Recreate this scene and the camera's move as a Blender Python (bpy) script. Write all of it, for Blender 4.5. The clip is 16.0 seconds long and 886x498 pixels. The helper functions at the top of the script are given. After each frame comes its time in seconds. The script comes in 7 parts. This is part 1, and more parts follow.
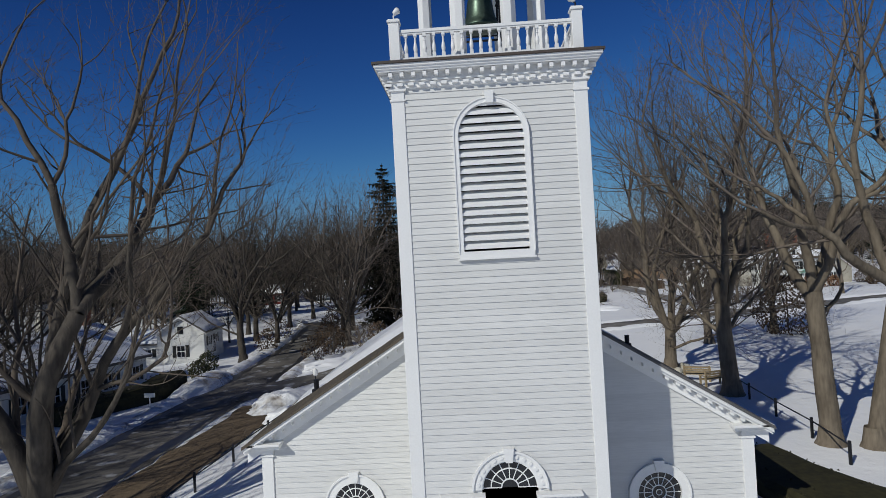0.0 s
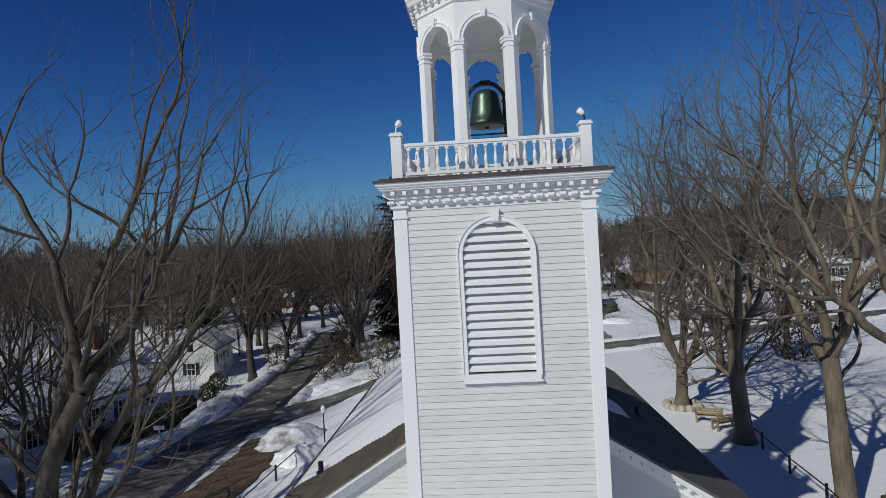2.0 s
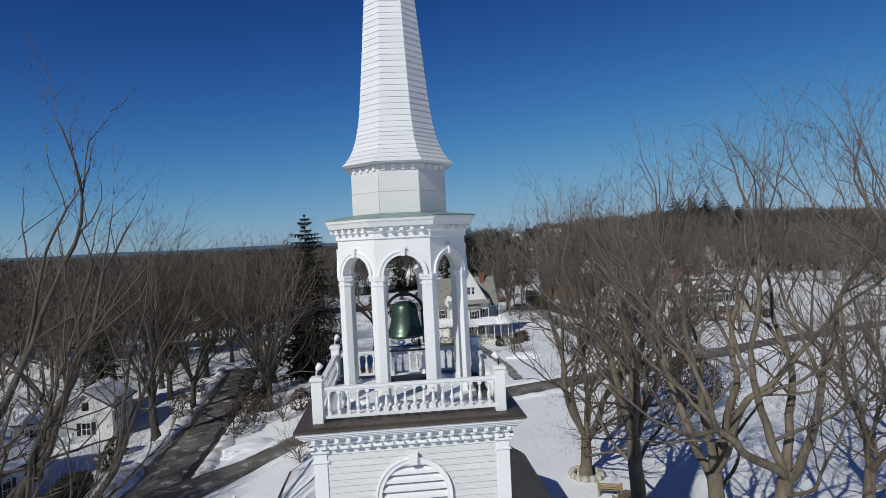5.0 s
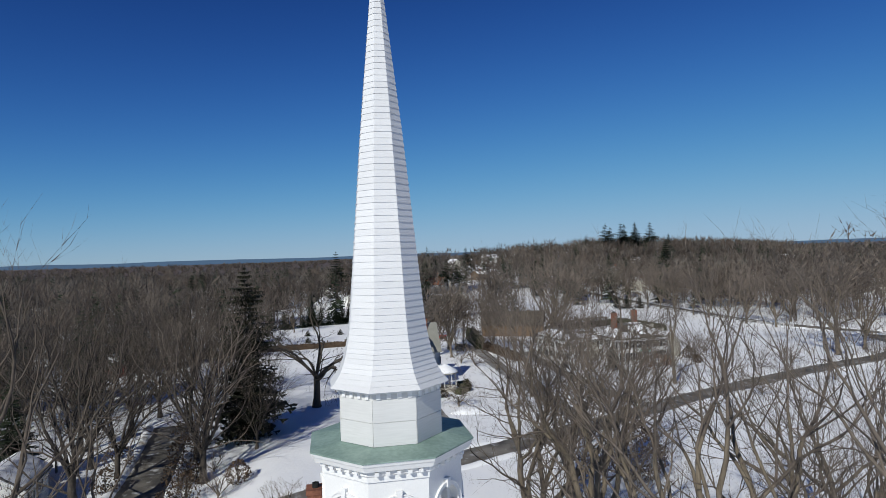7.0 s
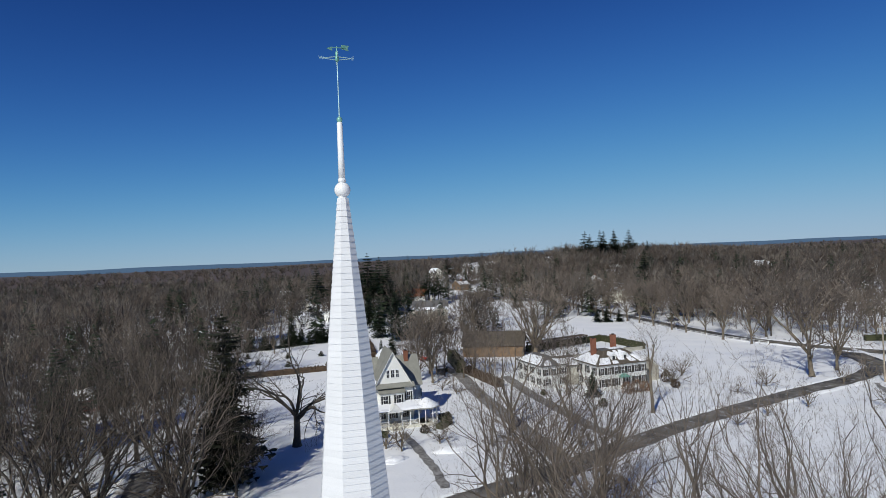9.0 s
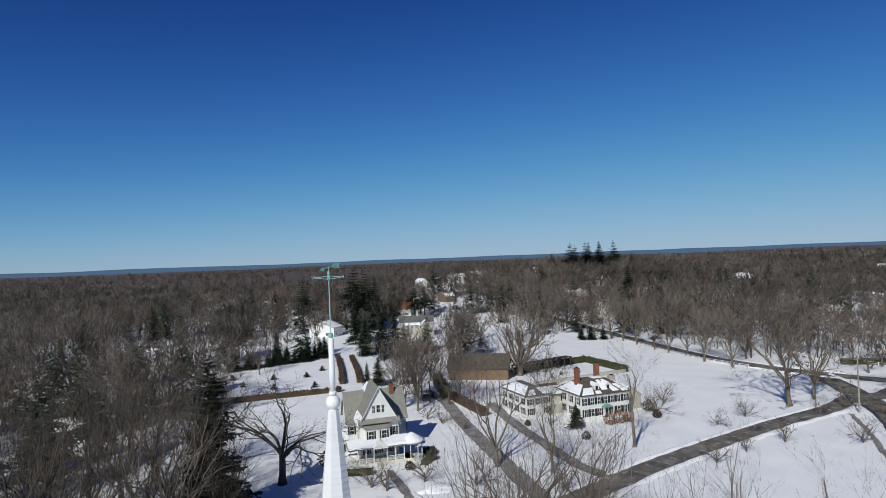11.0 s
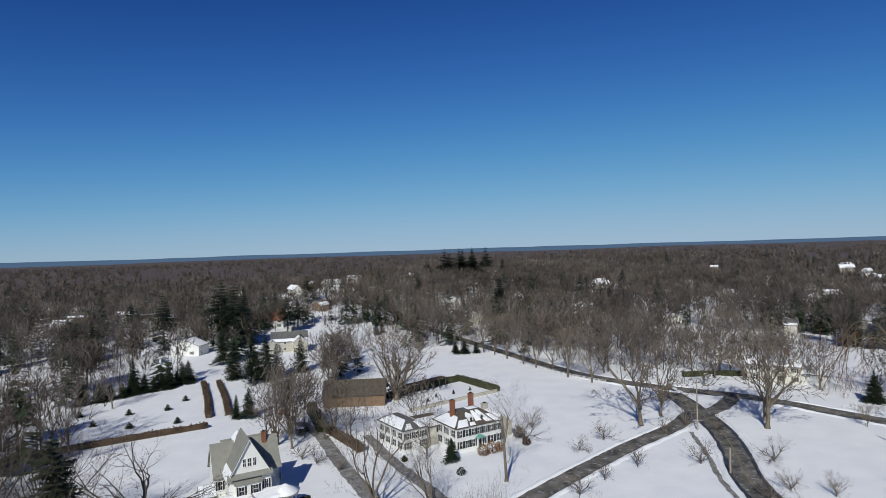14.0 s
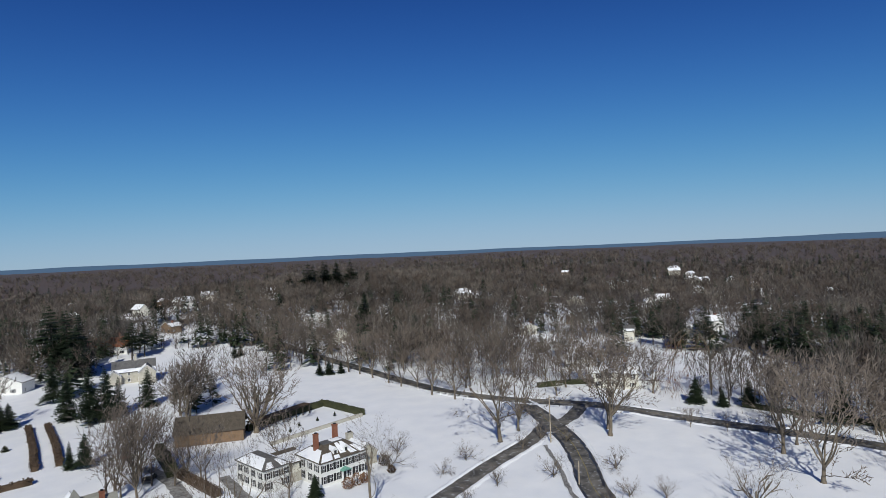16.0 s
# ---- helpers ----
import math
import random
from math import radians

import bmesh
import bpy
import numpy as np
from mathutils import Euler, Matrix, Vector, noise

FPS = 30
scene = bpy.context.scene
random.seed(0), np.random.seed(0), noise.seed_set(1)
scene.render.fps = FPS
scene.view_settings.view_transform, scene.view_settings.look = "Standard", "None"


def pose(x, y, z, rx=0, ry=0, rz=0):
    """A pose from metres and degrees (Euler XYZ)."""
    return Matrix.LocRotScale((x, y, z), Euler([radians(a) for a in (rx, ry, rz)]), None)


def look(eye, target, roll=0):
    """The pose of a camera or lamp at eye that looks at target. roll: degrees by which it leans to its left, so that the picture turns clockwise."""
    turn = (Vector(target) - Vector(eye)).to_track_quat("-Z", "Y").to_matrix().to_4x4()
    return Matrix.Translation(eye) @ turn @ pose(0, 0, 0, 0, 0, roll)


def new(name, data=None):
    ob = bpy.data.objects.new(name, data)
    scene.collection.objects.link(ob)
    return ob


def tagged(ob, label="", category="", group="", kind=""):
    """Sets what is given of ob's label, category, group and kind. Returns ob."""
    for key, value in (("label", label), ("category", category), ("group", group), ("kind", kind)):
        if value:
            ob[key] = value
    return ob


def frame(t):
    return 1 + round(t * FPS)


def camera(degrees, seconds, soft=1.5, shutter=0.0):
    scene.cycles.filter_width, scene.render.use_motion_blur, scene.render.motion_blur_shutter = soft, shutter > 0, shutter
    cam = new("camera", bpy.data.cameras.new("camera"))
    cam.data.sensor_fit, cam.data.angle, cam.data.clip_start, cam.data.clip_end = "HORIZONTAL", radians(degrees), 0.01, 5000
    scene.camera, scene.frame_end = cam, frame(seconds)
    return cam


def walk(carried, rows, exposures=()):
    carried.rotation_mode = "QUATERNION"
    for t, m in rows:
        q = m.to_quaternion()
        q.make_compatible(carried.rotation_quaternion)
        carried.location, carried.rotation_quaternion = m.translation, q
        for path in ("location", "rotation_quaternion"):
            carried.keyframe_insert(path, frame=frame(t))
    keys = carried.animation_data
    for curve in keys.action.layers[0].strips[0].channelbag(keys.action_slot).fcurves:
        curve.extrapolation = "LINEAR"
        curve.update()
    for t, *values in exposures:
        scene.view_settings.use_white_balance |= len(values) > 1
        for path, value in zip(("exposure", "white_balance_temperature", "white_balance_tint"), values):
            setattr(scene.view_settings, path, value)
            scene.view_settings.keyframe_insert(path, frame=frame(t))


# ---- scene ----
cam = camera(73.6, 16.0, soft=0.8)
PATH = [
    (0, (-0.651, -14.008, 8.611), (-0.74, -12.011, 8.639), -3.1),
    (0.5, (-0.8, -13.612, 9.275), (-0.916, -11.616, 9.297), -3.0),
    (1, (-0.933, -13.365, 10.052), (-1.076, -11.37, 10.062), -3.1),
    (1.5, (-0.739, -13.373, 10.817), (-0.869, -11.377, 10.818), -3.0),
    (2, (-0.354, -13.6, 11.63), (-0.48, -11.604, 11.628), -3.1),
    (2.5, (0.094, -13.8, 12.507), (-0.013, -11.803, 12.504), -3.1),
    (3, (0.403, -14.027, 13.437), (0.357, -12.028, 13.428), -3.0),
    (3.5, (0.518, -14.267, 14.398), (0.526, -12.267, 14.381), -2.8),
    (4, (0.465, -14.312, 15.446), (0.509, -12.312, 15.419), -2.7),
    (4.2, (0.377, -14.294, 15.85), (0.437, -12.295, 15.816), -2.8),
    (6.3, (-1.167, -13.193, 20.48), (-0.827, -11.223, 20.482), -2.1),
    (6.5, (-1.269, -13.077, 21.08), (-0.913, -11.11, 21.088), -2.0),
    (7, (-1.393, -12.798, 22.565), (-1.014, -10.835, 22.587), -1.9),
    (7.5, (-1.369, -12.499, 23.658), (-0.978, -10.538, 23.681), -1.9),
    (8, (-1.244, -12.538, 25.06), (-0.837, -10.58, 25.084), -2.1),
    (8.5, (-1.025, -12.795, 26.492), (-0.599, -10.841, 26.517), -2.3),
    (9, (-0.889, -13.127, 27.894), (-0.449, -11.176, 27.92), -2.5),
    (9.2, (-0.842, -13.246, 28.457), (-0.394, -11.297, 28.483), -2.4),
    (11.3, (-0.896, -14.415, 34.403), (-0.408, -12.476, 34.437), -2.2),
    (11.5, (-0.958, -14.463, 35.001), (-0.468, -12.524, 35.033), -2.2),
    (12, (-1.058, -14.467, 36.415), (-0.555, -12.532, 36.443), -2.0),
    (12.5, (-1.096, -14.386, 37.851), (-0.518, -12.471, 37.872), -1.9),
    (13, (-1.086, -14.21, 39.271), (-0.415, -12.326, 39.286), -1.9),
    (13.5, (-1.061, -13.962, 40.622), (-0.281, -12.12, 40.63), -1.9),
    (14, (-1.028, -13.714, 41.896), (-0.15, -11.917, 41.898), -1.8),
    (14.5, (-0.915, -13.631, 43.108), (0.062, -11.885, 43.109), -2.0),
    (15, (-0.742, -13.747, 44.298), (0.335, -12.061, 44.299), -2.2),
    (15.5, (-0.582, -13.984, 45.497), (0.596, -12.368, 45.5), -2.3),
    (16, (-0.488, -14.246, 46.706), (0.771, -12.692, 46.711), -2.5),
]
walk(cam, [(t, look(eye, target, roll)) for t, eye, target, roll in PATH],
     exposures=[(0, -0.48), (4, -0.36), (6.5, -0.06), (16, -0.06)])

# ---------- light ----------
SUN_AZ, SUN_EL = radians(39), radians(36.5)        # the shadows run 39 degrees east of the church's axis
sun_to = Vector((math.sin(SUN_AZ) * math.cos(SUN_EL), math.cos(SUN_AZ) * math.cos(SUN_EL), -math.sin(SUN_EL)))
world = bpy.data.worlds.new("world")
scene.world = world
world.use_nodes = True
wn, wl = world.node_tree.nodes, world.node_tree.links
sky = wn.new("ShaderNodeTexSky")
sky.sky_type = "NISHITA"
sky.sun_disc = False
sky.sun_elevation = SUN_EL
sky.sun_rotation = math.pi + SUN_AZ
sky.altitude, sky.air_density, sky.dust_density, sky.ozone_density = 2000, 0.85, 0.0, 5.0
# sky colours reshaped per channel by power, gain and a soft limit, fitted to a winter sky: deep blue overhead, pale low
# down; each colour levels off towards the horizon
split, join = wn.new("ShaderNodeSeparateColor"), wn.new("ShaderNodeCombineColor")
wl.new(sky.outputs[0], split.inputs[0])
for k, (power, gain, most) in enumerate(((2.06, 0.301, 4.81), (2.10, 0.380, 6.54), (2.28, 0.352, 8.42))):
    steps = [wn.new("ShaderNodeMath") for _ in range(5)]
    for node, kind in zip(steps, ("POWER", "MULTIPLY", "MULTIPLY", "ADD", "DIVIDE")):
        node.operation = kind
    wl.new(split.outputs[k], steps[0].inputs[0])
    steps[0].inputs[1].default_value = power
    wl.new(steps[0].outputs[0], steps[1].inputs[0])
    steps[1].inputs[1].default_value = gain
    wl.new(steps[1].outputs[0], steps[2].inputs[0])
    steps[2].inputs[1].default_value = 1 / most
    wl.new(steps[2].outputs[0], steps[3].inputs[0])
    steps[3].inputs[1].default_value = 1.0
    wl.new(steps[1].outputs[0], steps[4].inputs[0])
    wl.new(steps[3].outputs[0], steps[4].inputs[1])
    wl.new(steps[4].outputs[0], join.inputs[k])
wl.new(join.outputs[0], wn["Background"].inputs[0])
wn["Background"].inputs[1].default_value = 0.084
sun = new("sun", bpy.data.lights.new("sun", "SUN"))
sun.data.energy, sun.data.angle, sun.data.color = 3.95, radians(0.53), (0.97, 0.96, 0.885)
sun.matrix_world = look((0, 0, 80), Vector((0, 0, 80)) + sun_to)


# ---------- materials ----------
def node_mat(name, rough=0.7, metal=0.0, spec=0.3):
    m = bpy.data.materials.new(name)
    m.use_nodes = True
    b = m.node_tree.nodes["Principled BSDF"]
    b.inputs["Roughness"].default_value = rough
    b.inputs["Metallic"].default_value = metal
    b.inputs["Specular IOR Level"].default_value = spec
    return m, m.node_tree.nodes, m.node_tree.links, b


def noise_tex(n, l, pos, scale, detail=4.0, stretch=None):
    t = n.new("ShaderNodeTexNoise")
    t.inputs["Scale"].default_value = scale
    t.inputs["Detail"].default_value = detail
    if stretch:
        mp = n.new("ShaderNodeMapping")
        mp.inputs["Scale"].default_value = stretch
        l.new(pos, mp.inputs["Vector"])
        pos = mp.outputs[0]
    l.new(pos, t.inputs["Vector"])
    return t.outputs["Fac"]


def ramp(n, l, fac, stops):
    r = n.new("ShaderNodeValToRGB")
    e = r.color_ramp.elements
    e[0].position, e[0].color = stops[0][0], (*stops[0][1], 1)
    e[1].position, e[1].color = stops[-1][0], (*stops[-1][1], 1)
    for p, c in stops[1:-1]:
        x = e.new(p)
        x.color = (*c, 1)
    l.new(fac, r.inputs[0])
    return r.outputs[0]


def mix(n, l, fac, a, b, mode="MIX"):
    x = n.new("ShaderNodeMix")
    x.data_type, x.blend_type = "RGBA", mode
    for sock, v in ((x.inputs[0], fac), (x.inputs[6], a), (x.inputs[7], b)):
        if isinstance(v, (int, float)):
            sock.default_value = v
        elif isinstance(v, tuple):
            sock.default_value = (*v, 1)
        else:
            l.new(v, sock)
    return x.outputs[2]


def bump(n, l, b, height, strength, dist):
    x = n.new("ShaderNodeBump")
    x.inputs["Strength"].default_value, x.inputs["Distance"].default_value = strength, dist
    l.new(height, x.inputs["Height"])
    l.new(x.outputs[0], b.inputs["Normal"])


def surface(name, dark, light, fine=8.0, coarse=0.6, rough=0.7, metal=0.0, spec=0.3, bumps=0.3, dist=0.01, stretch=None, vary=0.0):
    """A surface of two noises: coarse patches and fine grain, with relief; vary: a tint of its own for each piece."""
    m, n, l, b = node_mat(name, rough, metal, spec)
    pos = n.new("ShaderNodeNewGeometry").outputs["Position"]
    f, c = noise_tex(n, l, pos, fine, 5.0, stretch), noise_tex(n, l, pos, coarse, 3.0)
    mid = tuple((a + d) / 2 for a, d in zip(dark, light))
    col = mix(n, l, 0.5, ramp(n, l, f, [(0.3, dark), (0.7, light)]), ramp(n, l, c, [(0.3, dark), (0.5, mid), (0.72, light)]))
    if vary:
        info = n.new("ShaderNodeObjectInfo").outputs["Random"]
        col = mix(n, l, 1.0, col, ramp(n, l, info, [(0.0, (1 - vary,) * 3), (1.0, (1.0,) * 3)]), "MULTIPLY")
    l.new(col, b.inputs["Base Color"])
    bump(n, l, b, f, bumps, dist)
    return m


M_BOARD = surface("white_painted_clapboard", (0.60, 0.60, 0.585), (0.72, 0.72, 0.705), 30, 0.5, 0.55, bumps=0.15, dist=0.004, stretch=(0.08, 0.08, 1), vary=0.07)
M_TRIM = surface("white_painted_trim", (0.73, 0.73, 0.72), (0.81, 0.81, 0.80), 22, 0.7, 0.45, bumps=0.1, dist=0.003)
M_SPIRE = surface("white_spire_boards", (0.66, 0.665, 0.67), (0.74, 0.745, 0.75), 30, 0.5, 0.5, bumps=0.12, dist=0.004, vary=0.06)
# near-black paint for the shade inside the louvred opening
M_LOUVER_SHADE = surface("painted_louver_shade", (0.012, 0.012, 0.013), (0.02, 0.02, 0.02), 6, 1, 0.9)
M_EDGE = surface("dark_roof_edge_metal", (0.045, 0.035, 0.03), (0.10, 0.075, 0.06), 12, 1.2, 0.5, spec=0.4)
M_COPPER = surface("green_copper_roof", (0.16, 0.24, 0.20), (0.30, 0.40, 0.35), 9, 1.4, 0.55, metal=0.1, bumps=0.2)
M_VERDI = surface("green_copper_vane", (0.10, 0.30, 0.24), (0.28, 0.52, 0.42), 20, 3, 0.5, metal=0.3)
M_VANEROD = surface("pale_blue_green_rod", (0.30, 0.48, 0.50), (0.45, 0.62, 0.62), 20, 3, 0.4, metal=0.4)
M_BRONZE = surface("weathered_bronze", (0.035, 0.06, 0.045), (0.09, 0.13, 0.10), 14, 2.0, 0.38, metal=0.7, spec=0.5)
M_IRON = surface("black_iron", (0.010, 0.011, 0.014), (0.03, 0.03, 0.035), 16, 2, 0.5, metal=0.3)
M_GLASS = surface("dark_window_glass", (0.010, 0.012, 0.015), (0.02, 0.022, 0.027), 2, 0.5, 0.06, spec=0.6, bumps=0.02)
M_SHUTTER = surface("black_shutter_paint", (0.012, 0.014, 0.014), (0.03, 0.033, 0.032), 14, 2, 0.5)
M_SHINGLE = surface("brown_asphalt_shingles", (0.055, 0.045, 0.036), (0.15, 0.125, 0.095), 26, 1.1, 0.9, bumps=0.5, dist=0.02, vary=0.2)
M_ROOFGREY = surface("dark_grey_shingles", (0.075, 0.073, 0.074), (0.17, 0.165, 0.16), 26, 1.0, 0.85, bumps=0.5, dist=0.02, vary=0.15)
M_ROOFGREEN = surface("grey_green_shingles", (0.18, 0.18, 0.155), (0.30, 0.295, 0.26), 16, 0.8, 0.85, bumps=0.4, dist=0.02, vary=0.1)
M_ROOFRED = surface("rust_red_tiles", (0.20, 0.07, 0.035), (0.34, 0.13, 0.065), 10, 0.8, 0.8, bumps=0.4, dist=0.02)
M_BRICK = surface("red_chimney_brick", (0.17, 0.065, 0.04), (0.33, 0.14, 0.085), 12, 2.2, 0.85, bumps=0.6, dist=0.02, vary=0.2)
M_BARN = surface("weathered_brown_boards", (0.13, 0.085, 0.05), (0.26, 0.17, 0.105), 14, 0.9, 0.85, bumps=0.4, stretch=(1, 1, 0.1))
M_REDBARN = surface("dull_red_boards", (0.12, 0.025, 0.02), (0.20, 0.05, 0.04), 14, 0.9, 0.8)
M_STONE = surface("grey_beige_stucco", (0.36, 0.34, 0.28), (0.52, 0.49, 0.42), 9, 0.8, 0.85, bumps=0.3)
M_WHITEWALL = surface("white_house_boards", (0.66, 0.66, 0.63), (0.78, 0.78, 0.75), 20, 0.5, 0.6, bumps=0.25, dist=0.01, stretch=(0.06, 0.06, 1))
M_CREAM = surface("cream_house_boards", (0.56, 0.54, 0.46), (0.68, 0.66, 0.58), 20, 0.5, 0.6, bumps=0.25, dist=0.01)
M_BARK = surface("grey_brown_bark", (0.07, 0.056, 0.042), (0.23, 0.19, 0.14), 7, 0.8, 0.9, bumps=0.9, dist=0.04, stretch=(1, 1, 0.22))
M_TWIG = surface("brown_grey_twigs", (0.105, 0.086, 0.071), (0.27, 0.222, 0.182), 3, 0.25, 0.9, bumps=0.0)
M_BARKDARK = surface("dark_bark", (0.026, 0.022, 0.019), (0.105, 0.09, 0.073), 7, 0.8, 0.9, bumps=0.8, dist=0.04, stretch=(1, 1, 0.22))
M_TWIGDARK = surface("dark_brown_twigs", (0.066, 0.054, 0.044), (0.18, 0.148, 0.12), 3, 0.25, 0.9, bumps=0.0)
M_NEEDLE = surface("dark_green_needles", (0.010, 0.020, 0.010), (0.045, 0.065, 0.030), 3, 0.12, 0.8, bumps=0.0)
M_SPRUCE = surface("dark_brown_green_needles", (0.012, 0.014, 0.007), (0.048, 0.05, 0.026), 3, 0.2, 0.85, bumps=0.0)
M_HEDGE = surface("evergreen_hedge_leaves", (0.020, 0.024, 0.011), (0.072, 0.076, 0.033), 5, 0.5, 0.8, bumps=0.3)
M_YEW = surface("dark_yew_sprays", (0.012, 0.012, 0.006), (0.05, 0.045, 0.018), 5, 0.5, 0.85, bumps=0.3)
M_HEDGEBROWN = surface("brown_beech_hedge", (0.045, 0.03, 0.02), (0.115, 0.078, 0.05), 5, 0.5, 0.9)
M_SHRUBRED = surface("rust_brown_shrub_leaves", (0.12, 0.06, 0.03), (0.25, 0.14, 0.08), 5, 0.6, 0.9)
M_WOOD = surface("weathered_bench_wood", (0.20, 0.15, 0.085), (0.36, 0.28, 0.17), 12, 2, 0.8, stretch=(0.2, 1, 1))
M_POLE = surface("grey_utility_pole_wood", (0.24, 0.20, 0.15), (0.42, 0.36, 0.28), 9, 1, 0.85, stretch=(1, 1, 0.1))
M_RED = surface("red_paint", (0.40, 0.03, 0.02), (0.52, 0.05, 0.03), 8, 1, 0.4)
M_CAR = surface("dark_car_paint", (0.012, 0.014, 0.018), (0.03, 0.032, 0.036), 4, 1, 0.2, spec=0.6, bumps=0)
M_WETROAD = surface("wet_black_asphalt", (0.018, 0.018, 0.019), (0.05, 0.048, 0.046), 9, 0.6, 0.35, spec=0.5, bumps=0.2)
M_YELLOW = surface("worn_yellow_road_paint", (0.16, 0.14, 0.08), (0.36, 0.28, 0.08), 6, 0.5, 0.7)
M_DIRT = surface("brown_plough_dirt", (0.07, 0.05, 0.032), (0.17, 0.125, 0.08), 5, 0.5, 0.95, bumps=0.7, dist=0.05)


def forest_material():
    """Bare crowns of mixed kinds: grey, tan, red-brown and dark, each tree a tone of its own."""
    m, n, l, b = node_mat("far_wood_branches", 0.95, 0.0, 0.1)
    pos = n.new("ShaderNodeNewGeometry").outputs["Position"]
    tree_tone, stand = noise_tex(n, l, pos, 0.085, 2.0), noise_tex(n, l, pos, 0.011, 3.0)
    col = ramp(n, l, tree_tone, [(0.30, (0.070, 0.060, 0.052)), (0.42, (0.165, 0.132, 0.108)), (0.52, (0.118, 0.105, 0.092)), (0.60, (0.235, 0.206, 0.176)), (0.72, (0.162, 0.150, 0.136))])
    col = mix(n, l, 1.0, col, ramp(n, l, stand, [(0.35, (0.70, 0.70, 0.71)), (0.65, (1.14, 1.11, 1.08))]), "MULTIPLY")
    l.new(col, b.inputs["Base Color"])
    return m


M_FOREST = forest_material()


def rounded(m, share=0.25):
    """Twigs are thin and round: part of the light that falls on one side shows on the other."""
    n, l = m.node_tree.nodes, m.node_tree.links
    b, out = n["Principled BSDF"], n["Material Output"]
    thin, both = n.new("ShaderNodeBsdfTranslucent"), n.new("ShaderNodeMixShader")
    l.new(b.inputs["Base Color"].links[0].from_socket, thin.inputs["Color"])
    both.inputs[0].default_value = share
    l.new(b.outputs[0], both.inputs[1])
    l.new(thin.outputs[0], both.inputs[2])
    l.new(both.outputs[0], out.inputs["Surface"])
    return m


for twig_material in (M_FOREST, M_TWIG, M_TWIGDARK):
    rounded(twig_material)


def snow_material(name, ground=False):
    m, n, l, b = node_mat(name, 0.62, 0.0, 0.25)
    pos = n.new("ShaderNodeNewGeometry").outputs["Position"]
    f, c, w = noise_tex(n, l, pos, 2.2, 6.0), noise_tex(n, l, pos, 0.16, 4.0), noise_tex(n, l, pos, 0.035, 5.0)
    col = ramp(n, l, c, [(0.3, (0.77, 0.785, 0.815)), (0.7, (0.86, 0.865, 0.875))])
    if ground:
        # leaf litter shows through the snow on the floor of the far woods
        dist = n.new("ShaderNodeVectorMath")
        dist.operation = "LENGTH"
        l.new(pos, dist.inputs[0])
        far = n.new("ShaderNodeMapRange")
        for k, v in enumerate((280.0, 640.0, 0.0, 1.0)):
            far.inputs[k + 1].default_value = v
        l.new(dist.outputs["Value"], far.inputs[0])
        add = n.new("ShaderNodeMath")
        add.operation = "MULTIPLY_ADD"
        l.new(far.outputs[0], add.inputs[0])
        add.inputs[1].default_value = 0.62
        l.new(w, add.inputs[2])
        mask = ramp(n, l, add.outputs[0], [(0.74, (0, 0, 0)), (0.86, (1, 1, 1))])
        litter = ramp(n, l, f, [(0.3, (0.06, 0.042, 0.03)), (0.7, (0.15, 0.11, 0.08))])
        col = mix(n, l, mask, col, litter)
    l.new(col, b.inputs["Base Color"])
    h = n.new("ShaderNodeMath")
    h.operation = "MULTIPLY_ADD"
    l.new(c, h.inputs[0])
    h.inputs[1].default_value = 3.0
    l.new(f, h.inputs[2])
    bump(n, l, b, h.outputs[0], 0.35, 0.12)
    return m


M_SNOW = snow_material("snow")
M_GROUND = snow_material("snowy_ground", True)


def dirty_snow():
    m, n, l, b = node_mat("ploughed_dirty_snow", 0.75, 0.0, 0.2)
    pos = n.new("ShaderNodeNewGeometry").outputs["Position"]
    f, c = noise_tex(n, l, pos, 3.0, 7.0), noise_tex(n, l, pos, 0.7, 5.0)
    col = mix(n, l, ramp(n, l, c, [(0.50, (0, 0, 0)), (0.66, (0.85, 0.85, 0.85))]), (0.78, 0.79, 0.81), ramp(n, l, f, [(0.35, (0.16, 0.12, 0.08)), (0.7, (0.52, 0.48, 0.42))]))
    l.new(col, b.inputs["Base Color"])
    bump(n, l, b, f, 0.8, 0.12)
    return m


def asphalt_material():
    m, n, l, b = node_mat("wet_salted_asphalt", 0.75, 0.0, 0.35)
    pos = n.new("ShaderNodeNewGeometry").outputs["Position"]
    f, c, w = noise_tex(n, l, pos, 14.0, 5.0), noise_tex(n, l, pos, 0.35, 5.0), noise_tex(n, l, pos, 0.9, 6.0)
    col = mix(n, l, 0.55, ramp(n, l, f, [(0.3, (0.035, 0.034, 0.034)), (0.7, (0.085, 0.082, 0.080))]), ramp(n, l, c, [(0.35, (0.055, 0.05, 0.044)), (0.65, (0.30, 0.275, 0.235))]))
    col = mix(n, l, ramp(n, l, w, [(0.58, (0, 0, 0)), (0.72, (0.85, 0.85, 0.85))]), col, (0.45, 0.46, 0.48))
    l.new(col, b.inputs["Base Color"])
    bump(n, l, b, f, 0.3, 0.01)
    return m


M_BANK = dirty_snow()
M_ROAD = asphalt_material()
M_DRIVE = surface("slushy_gravel_drive", (0.055, 0.05, 0.045), (0.38, 0.37, 0.36), 2.2, 0.7, 0.9, bumps=0.5, dist=0.03)


